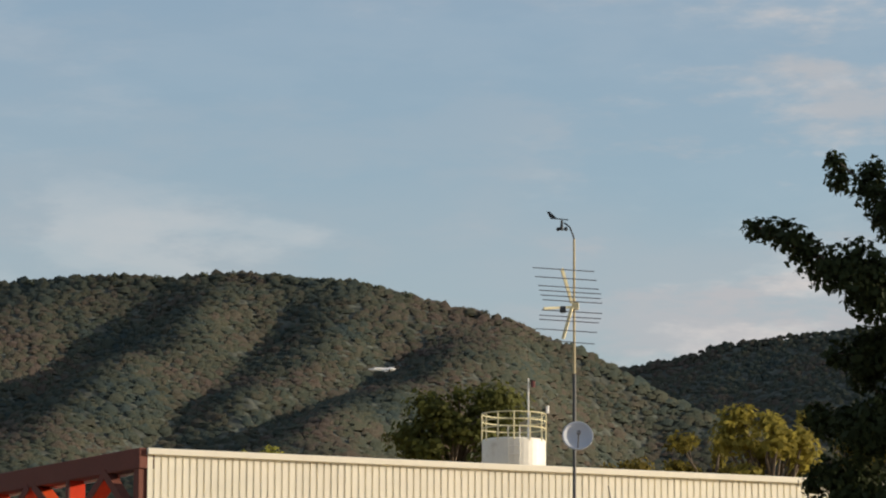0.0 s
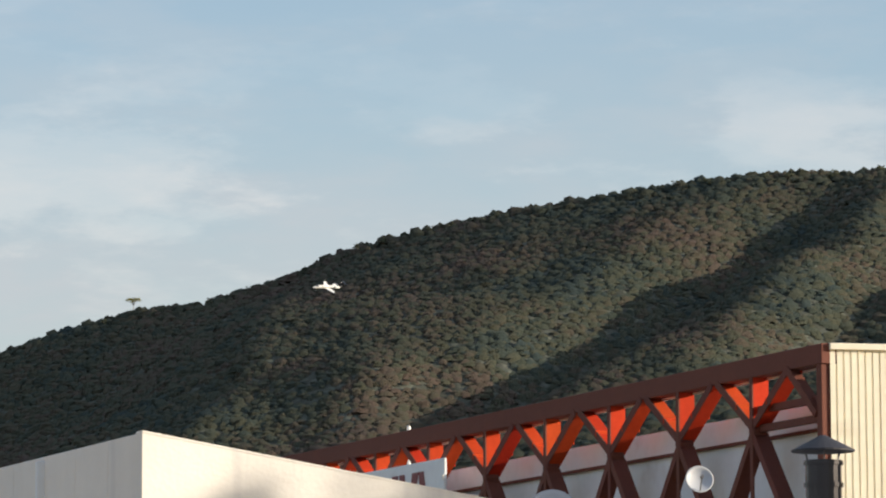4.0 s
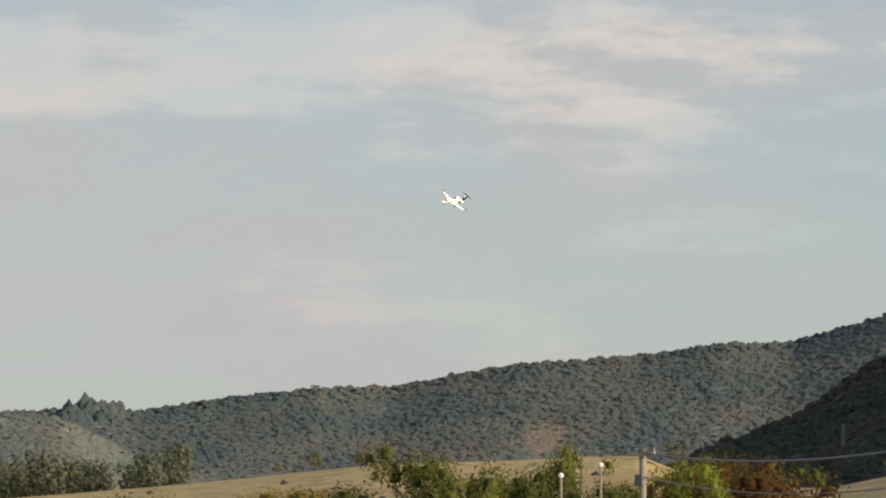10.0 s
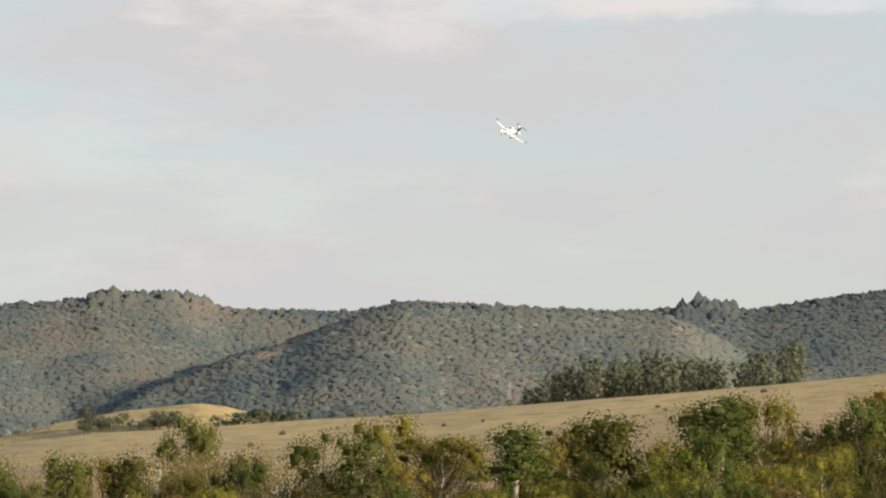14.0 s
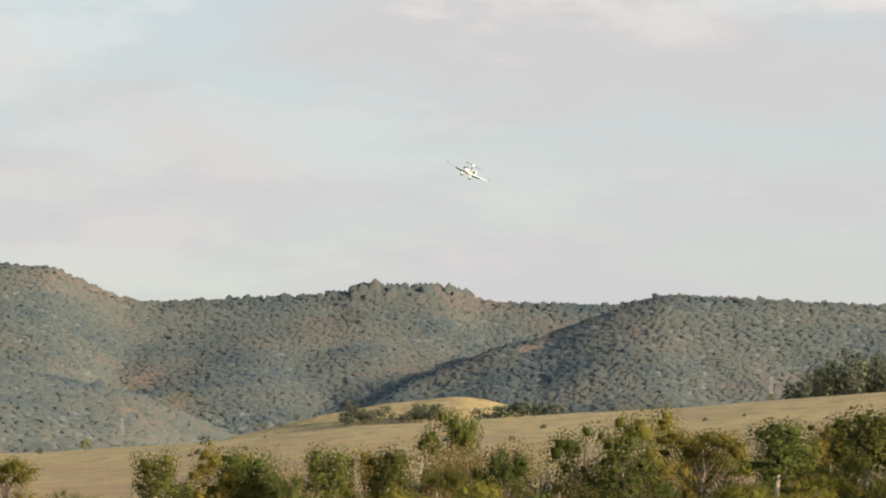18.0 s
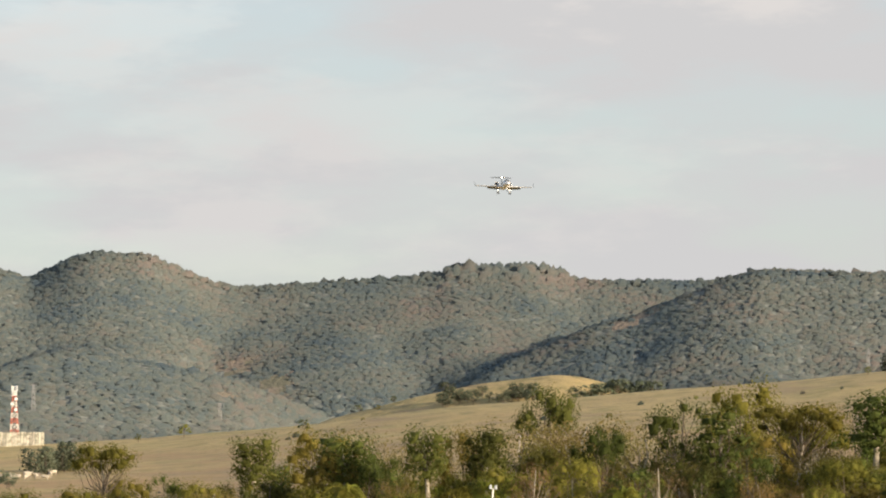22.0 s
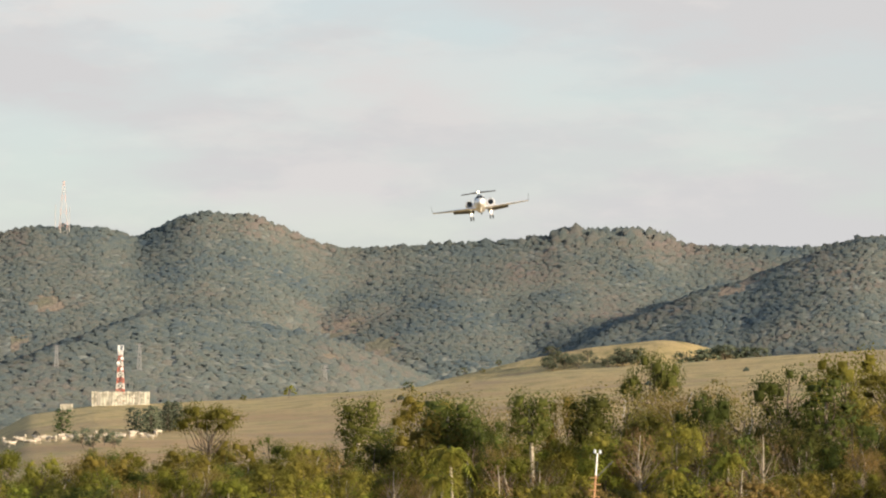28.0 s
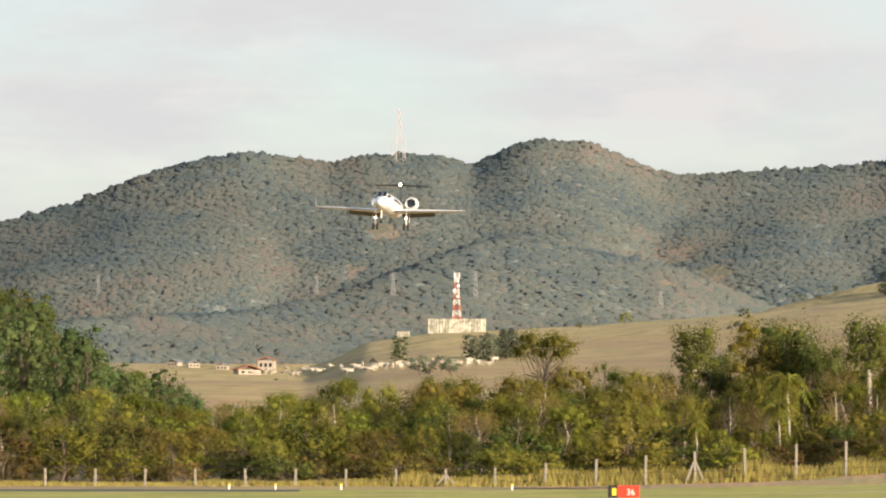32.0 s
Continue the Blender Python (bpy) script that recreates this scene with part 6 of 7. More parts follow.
def telecom():
    r = 1500.0
    zc = ground_at(-6.27, r)
    cz = zc - 0.4
    tower = root("telecom_tower", Matrix.Translation(at(-6.275, r, cz)), "red and white banded lattice telecom tower", "telecom tower")
    H = EYE.z + r * math.tan(radians(2.21)) - cz
    wid = lambda z: 2.6 * (1 - z / H) + 0.75
    n = 10
    for i in range(n):
        z0, z1 = H * i / n * 0.94, H * (i + 1) / n * 0.94
        w0, w1 = wid(z0) / 2, wid(z1) / 2
        bm = BM()
        cs0 = [(-w0, -w0), (w0, -w0), (w0, w0), (-w0, w0)]
        cs1 = [(-w1, -w1), (w1, -w1), (w1, w1), (-w1, w1)]
        for k in range(4):
            a, b, c, d = cs0[k], cs1[k], cs0[(k + 1) % 4], cs1[(k + 1) % 4]
            beam(bm, (*a, z0), (*b, z1), 0.24, 0.24, up=(1, 0.3, 0))
            beam(bm, (*a, z0), (*d, z1), 0.14, 0.14, up=(1, 0.3, 0))
            beam(bm, (*c, z0), (*b, z1), 0.14, 0.14, up=(1, 0.3, 0))
            beam(bm, (*b, z1), (*d, z1), 0.16, 0.16)
        part("lattice_section", bm, TOWER_RED if i % 2 == 0 else TOWER_WHITE, tower)
    for k in range(9):
        bm = BM()
        a = k * 0.7
        z = H * (0.98 if k < 5 else 0.90)
        box(bm, (0.35, 0.3, 1.9), Matrix.Translation((0.95 * math.cos(a), 0.95 * math.sin(a), z)), 0.03)
        part("panel_antenna", bm, PAINT_WHITE, tower)
    for z, x in ((0.80, 0.7), (0.72, -0.7), (0.62, 0.6)):
        bm = BM()
        tube(bm, (x, -0.9, H * z), (x, -1.2, H * z), 0.5, 0.6, 12)
        part("drum_antenna", bm, PAINT_WHITE, tower)
    wall = root("compound_wall", Matrix.Translation(at(-6.27, r - 9, ground_at(-6.27, r - 9) - 0.3)) @ Euler((0, 0, radians(6.3))).to_matrix().to_4x4(), "stained pale block wall round the tower compound", "compound wall")
    for k in range(20):
        bm = BM()
        w = 20.6 / 20
        box(bm, (w - 0.16, 0.3, 5.2 + 0.25 * math.sin(k * 1.7)), Matrix.Translation((-10.3 + w * (k + 0.5), 0, 2.6)), 0.03)
        part("wall_panel", bm, COMPOUND, wall)
    for s in (-1, 1):
        bm = BM()
        box(bm, (0.3, 16, 5.0), Matrix.Translation((s * 10.1, 8.3, 2.5)), 0.03)
        part("side_wall", bm, COMPOUND, wall)
    hut = root("equipment_hut", Matrix.Translation(stand(-7.0, r - 8)), "small pale equipment hut on the hilltop", "hut")
    bm = BM()
    box(bm, (4.2, 3, 2.2), Matrix.Translation((0, 0, 1.1)), 0.04)
    part("wall", bm, COMPOUND, hut)
    bm = BM()
    box(bm, (4.7, 3.5, 0.25), Matrix.Translation((0, 0, 2.3)), 0.03)
    part("roof", bm, ROOF_GREY, hut)


COMPOUND = mat("stained_pale_wall", (0.47, 0.45, 0.365), 0.85, vary=0.25, scale=0.5, stain=((0.24, 0.225, 0.175), 0.47, 0.62, 0.6), spread=0.25)
telecom()


def hill_antenna():
    r = 4180.0
    g = ground_at(-7.06, r)
    ob = root("broadcast_mast", Matrix.Translation(at(-7.06, r, g - 3)), "tall red and white broadcast mast on the far ridge", "broadcast mast")
    H = EYE.z + r * math.tan(radians(4.45)) - g + 3
    n = 8
    for i in range(n):
        z0, z1 = H * i / n, H * (i + 1) / n
        w0, w1 = 4.0 * (1 - z0 / H) + 0.6, 4.0 * (1 - z1 / H) + 0.6
        bm = BM()
        for sx, sy in ((-1, -1), (1, -1), (1, 1), (-1, 1)):
            beam(bm, (sx * w0, sy * w0, z0), (sx * w1, sy * w1, z1), 0.26, 0.26, up=(1, 0.3, 0))
            beam(bm, (sx * w0, sy * w0, z0), (-sy * w1, sx * w1, z1), 0.18, 0.18, up=(1, 0.3, 0))
        part("lattice_section", bm, HAZY_RED if i % 2 else HAZY_WHITE, ob)
    for az, top in ((-7.17, 4.12), (-7.1, 4.05), (-6.98, 4.1)):
        g = ground_at(az, r)
        o2 = root("radio_mast", Matrix.Translation(at(az, r, g - 3)), "short radio mast on the far ridge", "radio mast", "masts on the far ridge")
        bm = BM()
        H2 = EYE.z + r * math.tan(radians(top)) - g + 3
        tube(bm, (0, 0, 0), (0, 0, H2), 0.45, 0.25, 6)
        part("mast", bm, HAZY_WHITE, o2)


# mast red and white, paled in the colour to give distance haze
HAZY_WHITE = mat("haze_greyed_white_paint", (0.42, 0.41, 0.40), 0.7, vary=0.1, scale=1)
HAZY_RED = mat("haze_paled_red_paint", (0.50, 0.35, 0.31), 0.6, vary=0.1, scale=1)
hill_antenna()


def pylon(az, el_top, tall, near):
    """A lattice transmission tower standing in the woods."""
    r = near
    top = EYE.z + r * math.tan(radians(el_top))
    ob = root("transmission_tower", Matrix.Translation(at(az, r, top - tall)), "grey lattice transmission tower on the wooded slope", "pylon", "transmission line")
    for sx in (-1, 1):
        for sy in (-1, 1):
            bm = BM()
            beam(bm, (sx * 1.6, sy * 1.6, -6), (sx * 0.4, sy * 0.4, tall), 0.15, 0.15, up=(1, 0.3, 0))
            part("leg", bm, PYLON_GREY, ob)
    for i in range(5):
        bm = BM()
        z0, z1 = tall * i / 5, tall * (i + 1) / 5
        w0, w1 = 1.6 - 1.2 * z0 / tall, 1.6 - 1.2 * z1 / tall
        for sy in (-1, 1):
            beam(bm, (-w0, sy * w0, z0), (w1, sy * w1, z1), 0.10, 0.10, up=(0, 1, 0.2))
            beam(bm, (w0, sy * w0, z0), (-w1, sy * w1, z1), 0.10, 0.10, up=(0, 1, 0.2))
        part("brace", bm, PYLON_GREY, ob)
    for f in (0.72, 0.84, 0.96):
        bm = BM()
        beam(bm, (-2.4, 0, tall * f), (2.4, 0, tall * f), 0.2, 0.25)
        part("cross_arm", bm, PYLON_GREY, ob)


PYLON_GREY = mat("galvanised_pylon", (0.27, 0.27, 0.28), 0.6, vary=0.1, scale=1)
for az, top, foot in ((18.16, 3.42, 3.1), (19.66, 3.30, 3.0), (-11.14, 2.19, 1.9), (-8.18, 2.18, 1.9), (-7.14, 2.23, 1.92), (-6.02, 2.25, 1.9), (-3.5, 1.98, 1.75), (5.3, 2.63, 2.4)):
    far = ground_seen(az, foot, 1650)
    pylon(az, top, far * math.tan(radians(top - foot)) + 1, far)


# ---- pasture things ----
def cattle():
    random.seed(12)
    body = BM()
    rings = []
    for y, w, h, z in ((-1.05, 0.16, 0.22, 1.10), (-0.95, 0.30, 0.36, 1.08), (-0.4, 0.36, 0.42, 1.02), (0.3, 0.36, 0.43, 1.02), (0.75, 0.30, 0.40, 1.12), (1.0, 0.17, 0.26, 1.22)):
        rings.append([(w * math.cos(i * math.pi / 5), y, z + h * math.sin(i * math.pi / 5)) for i in range(10)])
    loft(body, rings)
    cow = root("cow", Matrix(), "white cow on the dry pasture", "cow", "cattle herd")
    part("body", body, HIDE, cow, smooth=True)
    bm = BM()
    loft(bm, [[(w * math.cos(i * math.pi / 4), y, z + w * 1.2 * math.sin(i * math.pi / 4)) for i in range(8)] for y, w, z in ((0.9, 0.16, 1.28), (1.25, 0.15, 1.42), (1.5, 0.13, 1.38), (1.75, 0.08, 1.22))])
    part("head", bm, HIDE, cow, smooth=True)
    bm = BM()
    bmesh.ops.create_icosphere(bm, subdivisions=2, radius=0.2, matrix=Matrix.Translation((0, 0.55, 1.52)))
    part("hump", bm, HIDE, cow, smooth=True)
    for x in (-0.22, 0.22):
        for y in (-0.8, 0.7):
            bm = BM()
            tube(bm, (x, y, -0.1), (x, y, 0.8), 0.06, 0.10, 6)
            part("leg", bm, HIDE, cow)
    first = True
    for k in range(64):
        f = k / 63
        az = -9.0 + 3.2 * f + random.uniform(-0.06, 0.06)
        el = 0.83 + 0.16 * f + random.uniform(-0.045, 0.045)
        r = ground_seen(az, el, 500)
        m = Matrix.Translation(stand(az, r, 0.1)) @ Euler((0, 0, random.uniform(0, 6.28))).to_matrix().to_4x4()
        ob = cow if first else copy_thing(cow, m)
        ob.matrix_basis = m
        s = random.uniform(0.9, 1.15)
        ob.scale = (s, s, s)
        first = False


cattle()


HOUSE_WALL = mat("limewashed_house_wall", (0.42, 0.36, 0.30), 0.8, vary=0.15, scale=1, stain=((0.34, 0.28, 0.22), 0.55, 0.7, 1.0))


def house(az, el, w, d, h, roof, label, turn=0.0):
    r = ground_seen(az, el, 500)
    ob = root("farmhouse", Matrix.Translation(stand(az, r, 0.3)) @ Euler((0, 0, radians(turn))).to_matrix().to_4x4(), label, "house", "houses in the valley")
    bm = BM()
    box(bm, (w, d, h), Matrix.Translation((0, 0, h / 2)), 0.03)
    part("wall", bm, HOUSE_WALL, ob)
    bm = BM()
    e, q = 0.6, h + w * 0.18
    loft(bm, [[(-w / 2 - e, y, h - 0.1), (0, y, q), (w / 2 + e, y, h - 0.1), (w / 2 + e, y, h + 0.12), (0, y, q + 0.25), (-w / 2 - e, y, h + 0.12)] for y in (-d / 2 - e, d / 2 + e)])
    part("roof", bm, roof, ob)
    for k in range(3):
        bm = BM()
        box(bm, (w * 0.15, 0.12, h * 0.35), Matrix.Translation((w * (-0.3 + 0.3 * k), -d / 2 - 0.05, h * 0.55)), 0.01)
        part("window", bm, JET_GLASS, ob)


house(-8.85, 0.90, 5.6, 6, 3.6, ROOF_TILE, "two-storey white farmhouse with clay tile roof")
house(-9.12, 0.84, 8, 5, 1.8, ROOF_TILE, "long low farm shed with clay tile roof", 30)
house(-9.45, 0.90, 4, 4, 1.8, ROOF_GREY, "small white house with a grey roof")
house(-9.85, 0.93, 4, 4, 1.7, ROOF_GREY, "small white house with a grey roof", 20)
house(-10.1, 0.95, 4, 4, 1.7, ROOF_GREY, "small white house with a grey roof", -15)


def far_trees():
    random.seed(21)
    # grove behind the pasture's crest
    for k in range(72):
        az = random.uniform(5.4, 9.2)
        edge = min(1.0, (az - 5.2) / 1.2)
        plant("eucalyptus", az, random.uniform(1530, 1640), random.uniform(15, 24) * (0.5 + 0.5 * edge), "grove behind the pasture", z=ground_at(az, 1500) - 3)
    # single trees on the pasture
    for az, r, h in ((-2.35, 1440, 4.5), (-4.0, 1480, 5), (-4.6, 1470, 3), (5.3, 1480, 3), (11.6, 1490, 6), (11.0, 1500, 7), (10.5, 1495, 4), (3.9, 1000, 6), (4.3, 990, 5.5), (3.6, 1020, 5)):
        plant("far", az, r, h, "scattered pasture trees", wide=1.15)
    for k in range(40):
        az = random.uniform(-6.0, 12.0)
        plant("far", az, random.uniform(850, 1480), random.uniform(0.8, 2.2), "small bushes on the pasture", wide=1.4, label="small dark bush on the dry pasture")
    # hedge on the knoll's slope
    for k in range(34):
        az = random.uniform(-0.48, 0.85)
        plant("hedge", az, ground_seen(az, 1.90 + 0.03 * az, 1560) + random.uniform(0, 25), random.uniform(4, 7) * (1.5 if k % 9 == 0 else 1), "hedge below the knoll", wide=1.3)
    for az, el in ((-1.35, 1.86), (-1.6, 1.83), (-1.15, 1.95), (-0.3, 2.0)):
        plant("far", az, ground_seen(az, el, 1560), random.uniform(2.5, 4), "hedge below the knoll", wide=1.3)
    for az in (1.35, 1.5, 1.65, 1.8, 1.95, 2.1, 2.25, 2.4):
        plant("hedge", az, 1560, random.uniform(9, 13), "trees in the dip below the knoll", wide=1.25, z=ground_at(az, 1500) - 4)
    for k in range(5):
        az = random.uniform(-6.8, -6.0)
        plant("hedge", az, random.uniform(1040, 1100), random.uniform(4, 6), "trees at the foot of the pasture", wide=1.2)
    for k in range(14):
        plant("eucalyptus", random.uniform(-6.15, -5.45), random.uniform(1180, 1240), random.uniform(6, 10), "dark clump on the pasture", wide=1.5)
    plant("pine", -7.02, 1200, 8.0, "scattered pasture trees", wide=2.0, label="cone-shaped dark tree standing alone on the pasture")
    # plantation on the near hillside
    for k in range(160):
        az = random.uniform(-14, -8.6)
        far = random.uniform(360, 640)
        tall = random.uniform(8, 12) * (0.34 + 0.66 * min(1, (-8.6 - az) / 3.0))
        plant(random.choice(("olive", "green", "dark")) if far > 520 and az < -10.6 else "pine", az, far, tall, "plantation on the near hillside")
    # lone tree on the mountain's shoulder, and bushes on the ridges
    plant("umbrella", 24.25, 2990, 15, "ridge trees", which=0, wide=0.9)
    for k in range(36):
        az = random.uniform(16.5, 39)
        plant("ridge", az, 2985, random.uniform(5, 8), "ridge trees")
    for k in range(150):
        az = random.uniform(13.0, 22.5)
        plant("ridge", az, random.uniform(1480, 2900), random.uniform(8, 13), "trees on the lower slope", wide=random.uniform(0.8, 1.2))
    for k in range(18):
        az = random.uniform(16.0, 21.0)
        r = random.uniform(1500, 2300)
        plant("far", az, r, random.uniform(10, 16), "dark trees on the lower slope", which=0, wide=0.7, label="dark round tree on the lower mountain slope")
    plant("umbrella", 10.99, 4195, 10, "ridge trees", which=1, wide=1.3, z=ground_at(10.99, 4195) - 3.5)
    # tree tops before the pasture
    for kind, az, el, r, wide in (("dark", 11.33, 2.83, 330, 0.85), ("dark", 12.35, 2.88, 325, 0.8), ("dark", 12.75, 2.95, 320, 0.8), ("dark", 13.98, 2.92, 328, 0.85), ("rust", 16.45, 2.93, 322, 1.0), ("olive", 16.9, 2.95, 330, 0.9), ("rust", 17.15, 2.90, 322, 0.9), ("rust", 20.3, 3.16, 318, 1.0), ("rust", 20.75, 3.24, 324, 1.1), ("rust", 21.2, 3.1, 318, 0.9), ("rust", 19.95, 2.98, 318, 0.9), ("far", 11.87, 2.88, 1380, 1.1)):
        plant(kind, az, r, EYE.z + r * math.tan(radians(el)) * 1.03 - ground_at(az, r), "tree tops before the pasture", wide=wide)
    # single marked trees of the belt
    for kind, az, el, r, wide in (("dark", 0.98, 2.2, 330, 0.5), ("brown", 0.72, 1.75, 322, 0.95), ("brown", 1.62, 1.86, 318, 1.05), ("brown", 1.2, 1.6, 316, 1.0), ("brown", 2.15, 1.66, 312, 0.9), ("brown", 3.35, 1.62, 310, 0.9), ("emergent", -3.08, 1.54, 320, 0.9), ("umbrella", -5.07, 1.60, 300, 0.48), ("emergent", -1.75, 1.56, 306, 1.1), ("dark", -1.4, 1.46, 310, 0.7), ("emergent", -0.67, 1.64, 300, 0.9), ("emergent", 0.1, 1.62, 300, 1.0), ("dark", 1.75, 1.66, 300, 0.6), ("column", 3.2, 1.95, 300, 1.2), ("dark", 2.75, 1.74, 304, 0.7), ("umbrella", 4.3, 2.06, 306, 0.7), ("emergent", 5.3, 2.05, 300, 1.2), ("brown", -6.6, 0.80, 300, 1.0), ("emergent", 6.6, 2.2, 310, 1.3), ("emergent", 8.1, 2.4, 310, 1.3)):
        plant(kind, az, r, EYE.z + r * math.tan(radians(el)) * 1.04 - ground_at(az, r), "marked trees of the belt", wide=wide)
    plant("rust", -5.05, 300, 5.8, "marked trees of the belt", wide=1.1)
    plant("palm", -1.88, 268, EYE.z + 268 * math.tan(radians(0.62)) - ground_at(-1.88, 268), "palms in the woodland belt", wide=1.0)
    for az, r, h in ((2.3, 300, 7.4), (3.4, 296, 7.0), (-1.55, 290, 6.4), (-1.9, 300, 7), (4.9, 290, 6.5), (-1.75, 272, 7.6), (1.2, 272, 5.6), (1.95, 272, 6.6), (-4.4, 272, 4.6), (-3.0, 268, 4.4)):
        plant("palm", az, r, h, "palms in the woodland belt", wide=0.9)
    for az, r, h in ((1.05, 300, 7.2), (1.6, 304, 7.6), (2.0, 298, 6.4), (-3.3, 300, 6.8), (-0.6, 296, 6.0), (2.9, 300, 7.2), (-7.9, 290, 6), (9.2, 300, 9), (0.75, 284, 8.4), (2.45, 284, 8.2), (-2.6, 284, 6.2), (-1.1, 284, 6.4)):
        plant("dry", az, r - 8, h, "pale bare trees of the belt", wide=0.62)


far_trees()


# ---- the jet ----
def ring(y, rx, rz, z, n=20, x=0.0):
    return [(x + rx * math.cos(i * 2 * math.pi / n), y, z + rz * math.sin(i * 2 * math.pi / n)) for i in range(n)]


def wing_panel(bm, inner, outer, thick_in, thick_out):
    """A tapered aerofoil between two chords ((x, y_lead, y_trail, z) each)."""
    def sec(x, y0, y1, z, t):
        c = y0 - y1
        return [(x, y0, z), (x, y0 - 0.12 * c, z + t), (x, y0 - 0.45 * c, z + t * 0.9), (x, y1, z + 0.01), (x, y1, z - 0.01), (x, y0 - 0.45 * c, z - t * 0.55), (x, y0 - 0.10 * c, z - t * 0.5)]
    loft(bm, [sec(*inner, thick_in), sec(*outer, thick_out)])


def build_jet():
    """A small business jet: nose along +y, belly on z = 0."""
    jet = root("business_jet", Matrix(), "white twin-engine business jet with dark tail, wheels lowered", "aircraft")
    bm = BM()
    loft(bm, [ring(y, rx, rz, z, 24) for y, rx, rz, z in ((8.7, 0.06, 0.06, 0.60), (8.45, 0.24, 0.20, 0.61), (7.9, 0.44, 0.38, 0.64), (7.2, 0.62, 0.52, 0.70), (6.7, 0.72, 0.60, 0.74), (5.95, 0.82, 0.88, 0.95), (4.9, 0.87, 0.93, 0.99), (2, 0.88, 0.94, 1.0), (-3, 0.86, 0.92, 1.0), (-5, 0.74, 0.82, 1.06), (-5.9, 0.61, 0.69, 1.14))])
    part("fuselage", bm, JET_WHITE, jet, smooth=True)
    bm = BM()
    loft(bm, [ring(y, rx, rz, z, 24) for y, rx, rz, z in ((-5.88, 0.615, 0.695, 1.138), (-6.8, 0.48, 0.56, 1.22), (-8.2, 0.20, 0.26, 1.38), (-8.7, 0.06, 0.08, 1.45))])
    part("tail_cone", bm, JET_DARK, jet, "dark painted tail cone", smooth=True)
    # windscreen panes follow the nose
    for sx in (-1, 1):
        for x0, x1, y0, y1, nm in ((0.04, 0.40, 6.70, 5.95, "windscreen"), (0.46, 0.72, 6.45, 5.55, "side_windscreen")):
            bm = BM()
            vs = []
            for x, y in ((x0, y0), (x1, y0 - 0.22), (x1 + 0.02, y1 - 0.10), (x0, y1)):
                ys = (4.9, 5.95, 6.7, 7.2)
                rz, rx, z = (float(np.interp(y, ys, t)) for t in ((0.93, 0.88, 0.60, 0.52), (0.87, 0.82, 0.72, 0.62), (0.99, 0.95, 0.74, 0.70)))
                zz = z + rz * math.sqrt(max(0.02, 1 - min(0.97, x / rx) ** 2)) + 0.035
                vs.append(Vector((sx * x, y, zz)))
            n = (vs[1] - vs[0]).cross(vs[3] - vs[0]).normalized()
            n = n if n.z > 0 else -n
            loft(bm, [[v + n * 0.05 for v in vs], [v - n * 0.04 for v in vs]])
            part(nm, bm, JET_GLASS, jet)
        for k in range(6):
            bm = BM()
            y = 3.6 - 0.95 * k
            box(bm, (0.05, 0.36, 0.34), Matrix.Translation((sx * 0.835, y, 1.32)) @ pose(0, 0, 0, 0, sx * -20, 0), 0.012)
            part("cabin_window", bm, JET_GLASS, jet)
        wing = BM()
        wing_panel(wing, (sx * 0.55, 1.9, -1.75, 0.42), (sx * 7.1, -0.55, -1.75, 0.78), 0.20, 0.07)
        w = part("wing", wing, JET_WHITE, jet, smooth=False)
        bm = BM()
        wing_panel(bm, (sx * 0.55, 1.98, 1.86, 0.42), (sx * 7.1, -0.47, -0.57, 0.78), 0.05, 0.03)
        part("leading_edge", bm, JET_METAL, w, "bright metal leading edge")
        bm = BM()
        loft(bm, [[(sx * 1.0, -1.72, 0.40), (sx * 1.0, -2.36, 0.06), (sx * 1.0, -2.38, 0.10), (sx * 1.0, -1.72, 0.48)], [(sx * 4.1, -1.72, 0.58), (sx * 4.1, -2.24, 0.30), (sx * 4.1, -2.26, 0.34), (sx * 4.1, -1.72, 0.65)]])
        part("flap", bm, JET_GREY, w, "lowered dark grey flap")
        bm = BM()
        loft(bm, [[(sx * (7.08 + 0.02), -0.55, 0.76), (sx * 7.14, -0.55, 0.76), (sx * 7.14, -1.75, 0.78), (sx * 7.08, -1.75, 0.78)], [(sx * 7.30, -1.35, 1.86), (sx * 7.34, -1.35, 1.86), (sx * 7.34, -1.90, 1.88), (sx * 7.30, -1.90, 1.88)]])
        part("winglet", bm, JET_GREY, w, "grey upturned winglet")
        nac = BM()
        ex, ez = sx * 1.60, 1.58
        loft(nac, [ring(y, rr, rr, ez, 20, ex) for y, rr in ((-3.28, 0.42), (-3.25, 0.53), (-3.6, 0.60), (-4.6, 0.61), (-5.6, 0.50), (-6.1, 0.38))], close=False)
        e = part("nacelle", nac, JET_WHITE, jet, smooth=True)
        bm = BM()
        loft(bm, [ring(y, rr, rr, ez, 20, ex) for y, rr in ((-3.24, 0.53), (-3.20, 0.50), (-3.28, 0.45), (-3.55, 0.43))], close=False)
        part("intake_lip", bm, JET_METAL, e, "polished intake lip", smooth=True)
        bm = BM()
        tube(bm, (ex, -3.75, ez), (ex, -3.70, ez), 0.44, 0.44, 20)
        part("fan", bm, JET_DARK, e)
        bm = BM()
        tube(bm, (ex, -6.35, ez), (ex, -5.9, ez), 0.24, 0.30, 16)
        part("exhaust", bm, DARK_METAL, e)
        bm = BM()
        box(bm, (0.75, 1.5, 0.12), Matrix.Translation((sx * 0.95, -4.6, 1.42)), 0.03)
        part("pylon", bm, JET_WHITE, jet)
        tp = BM()
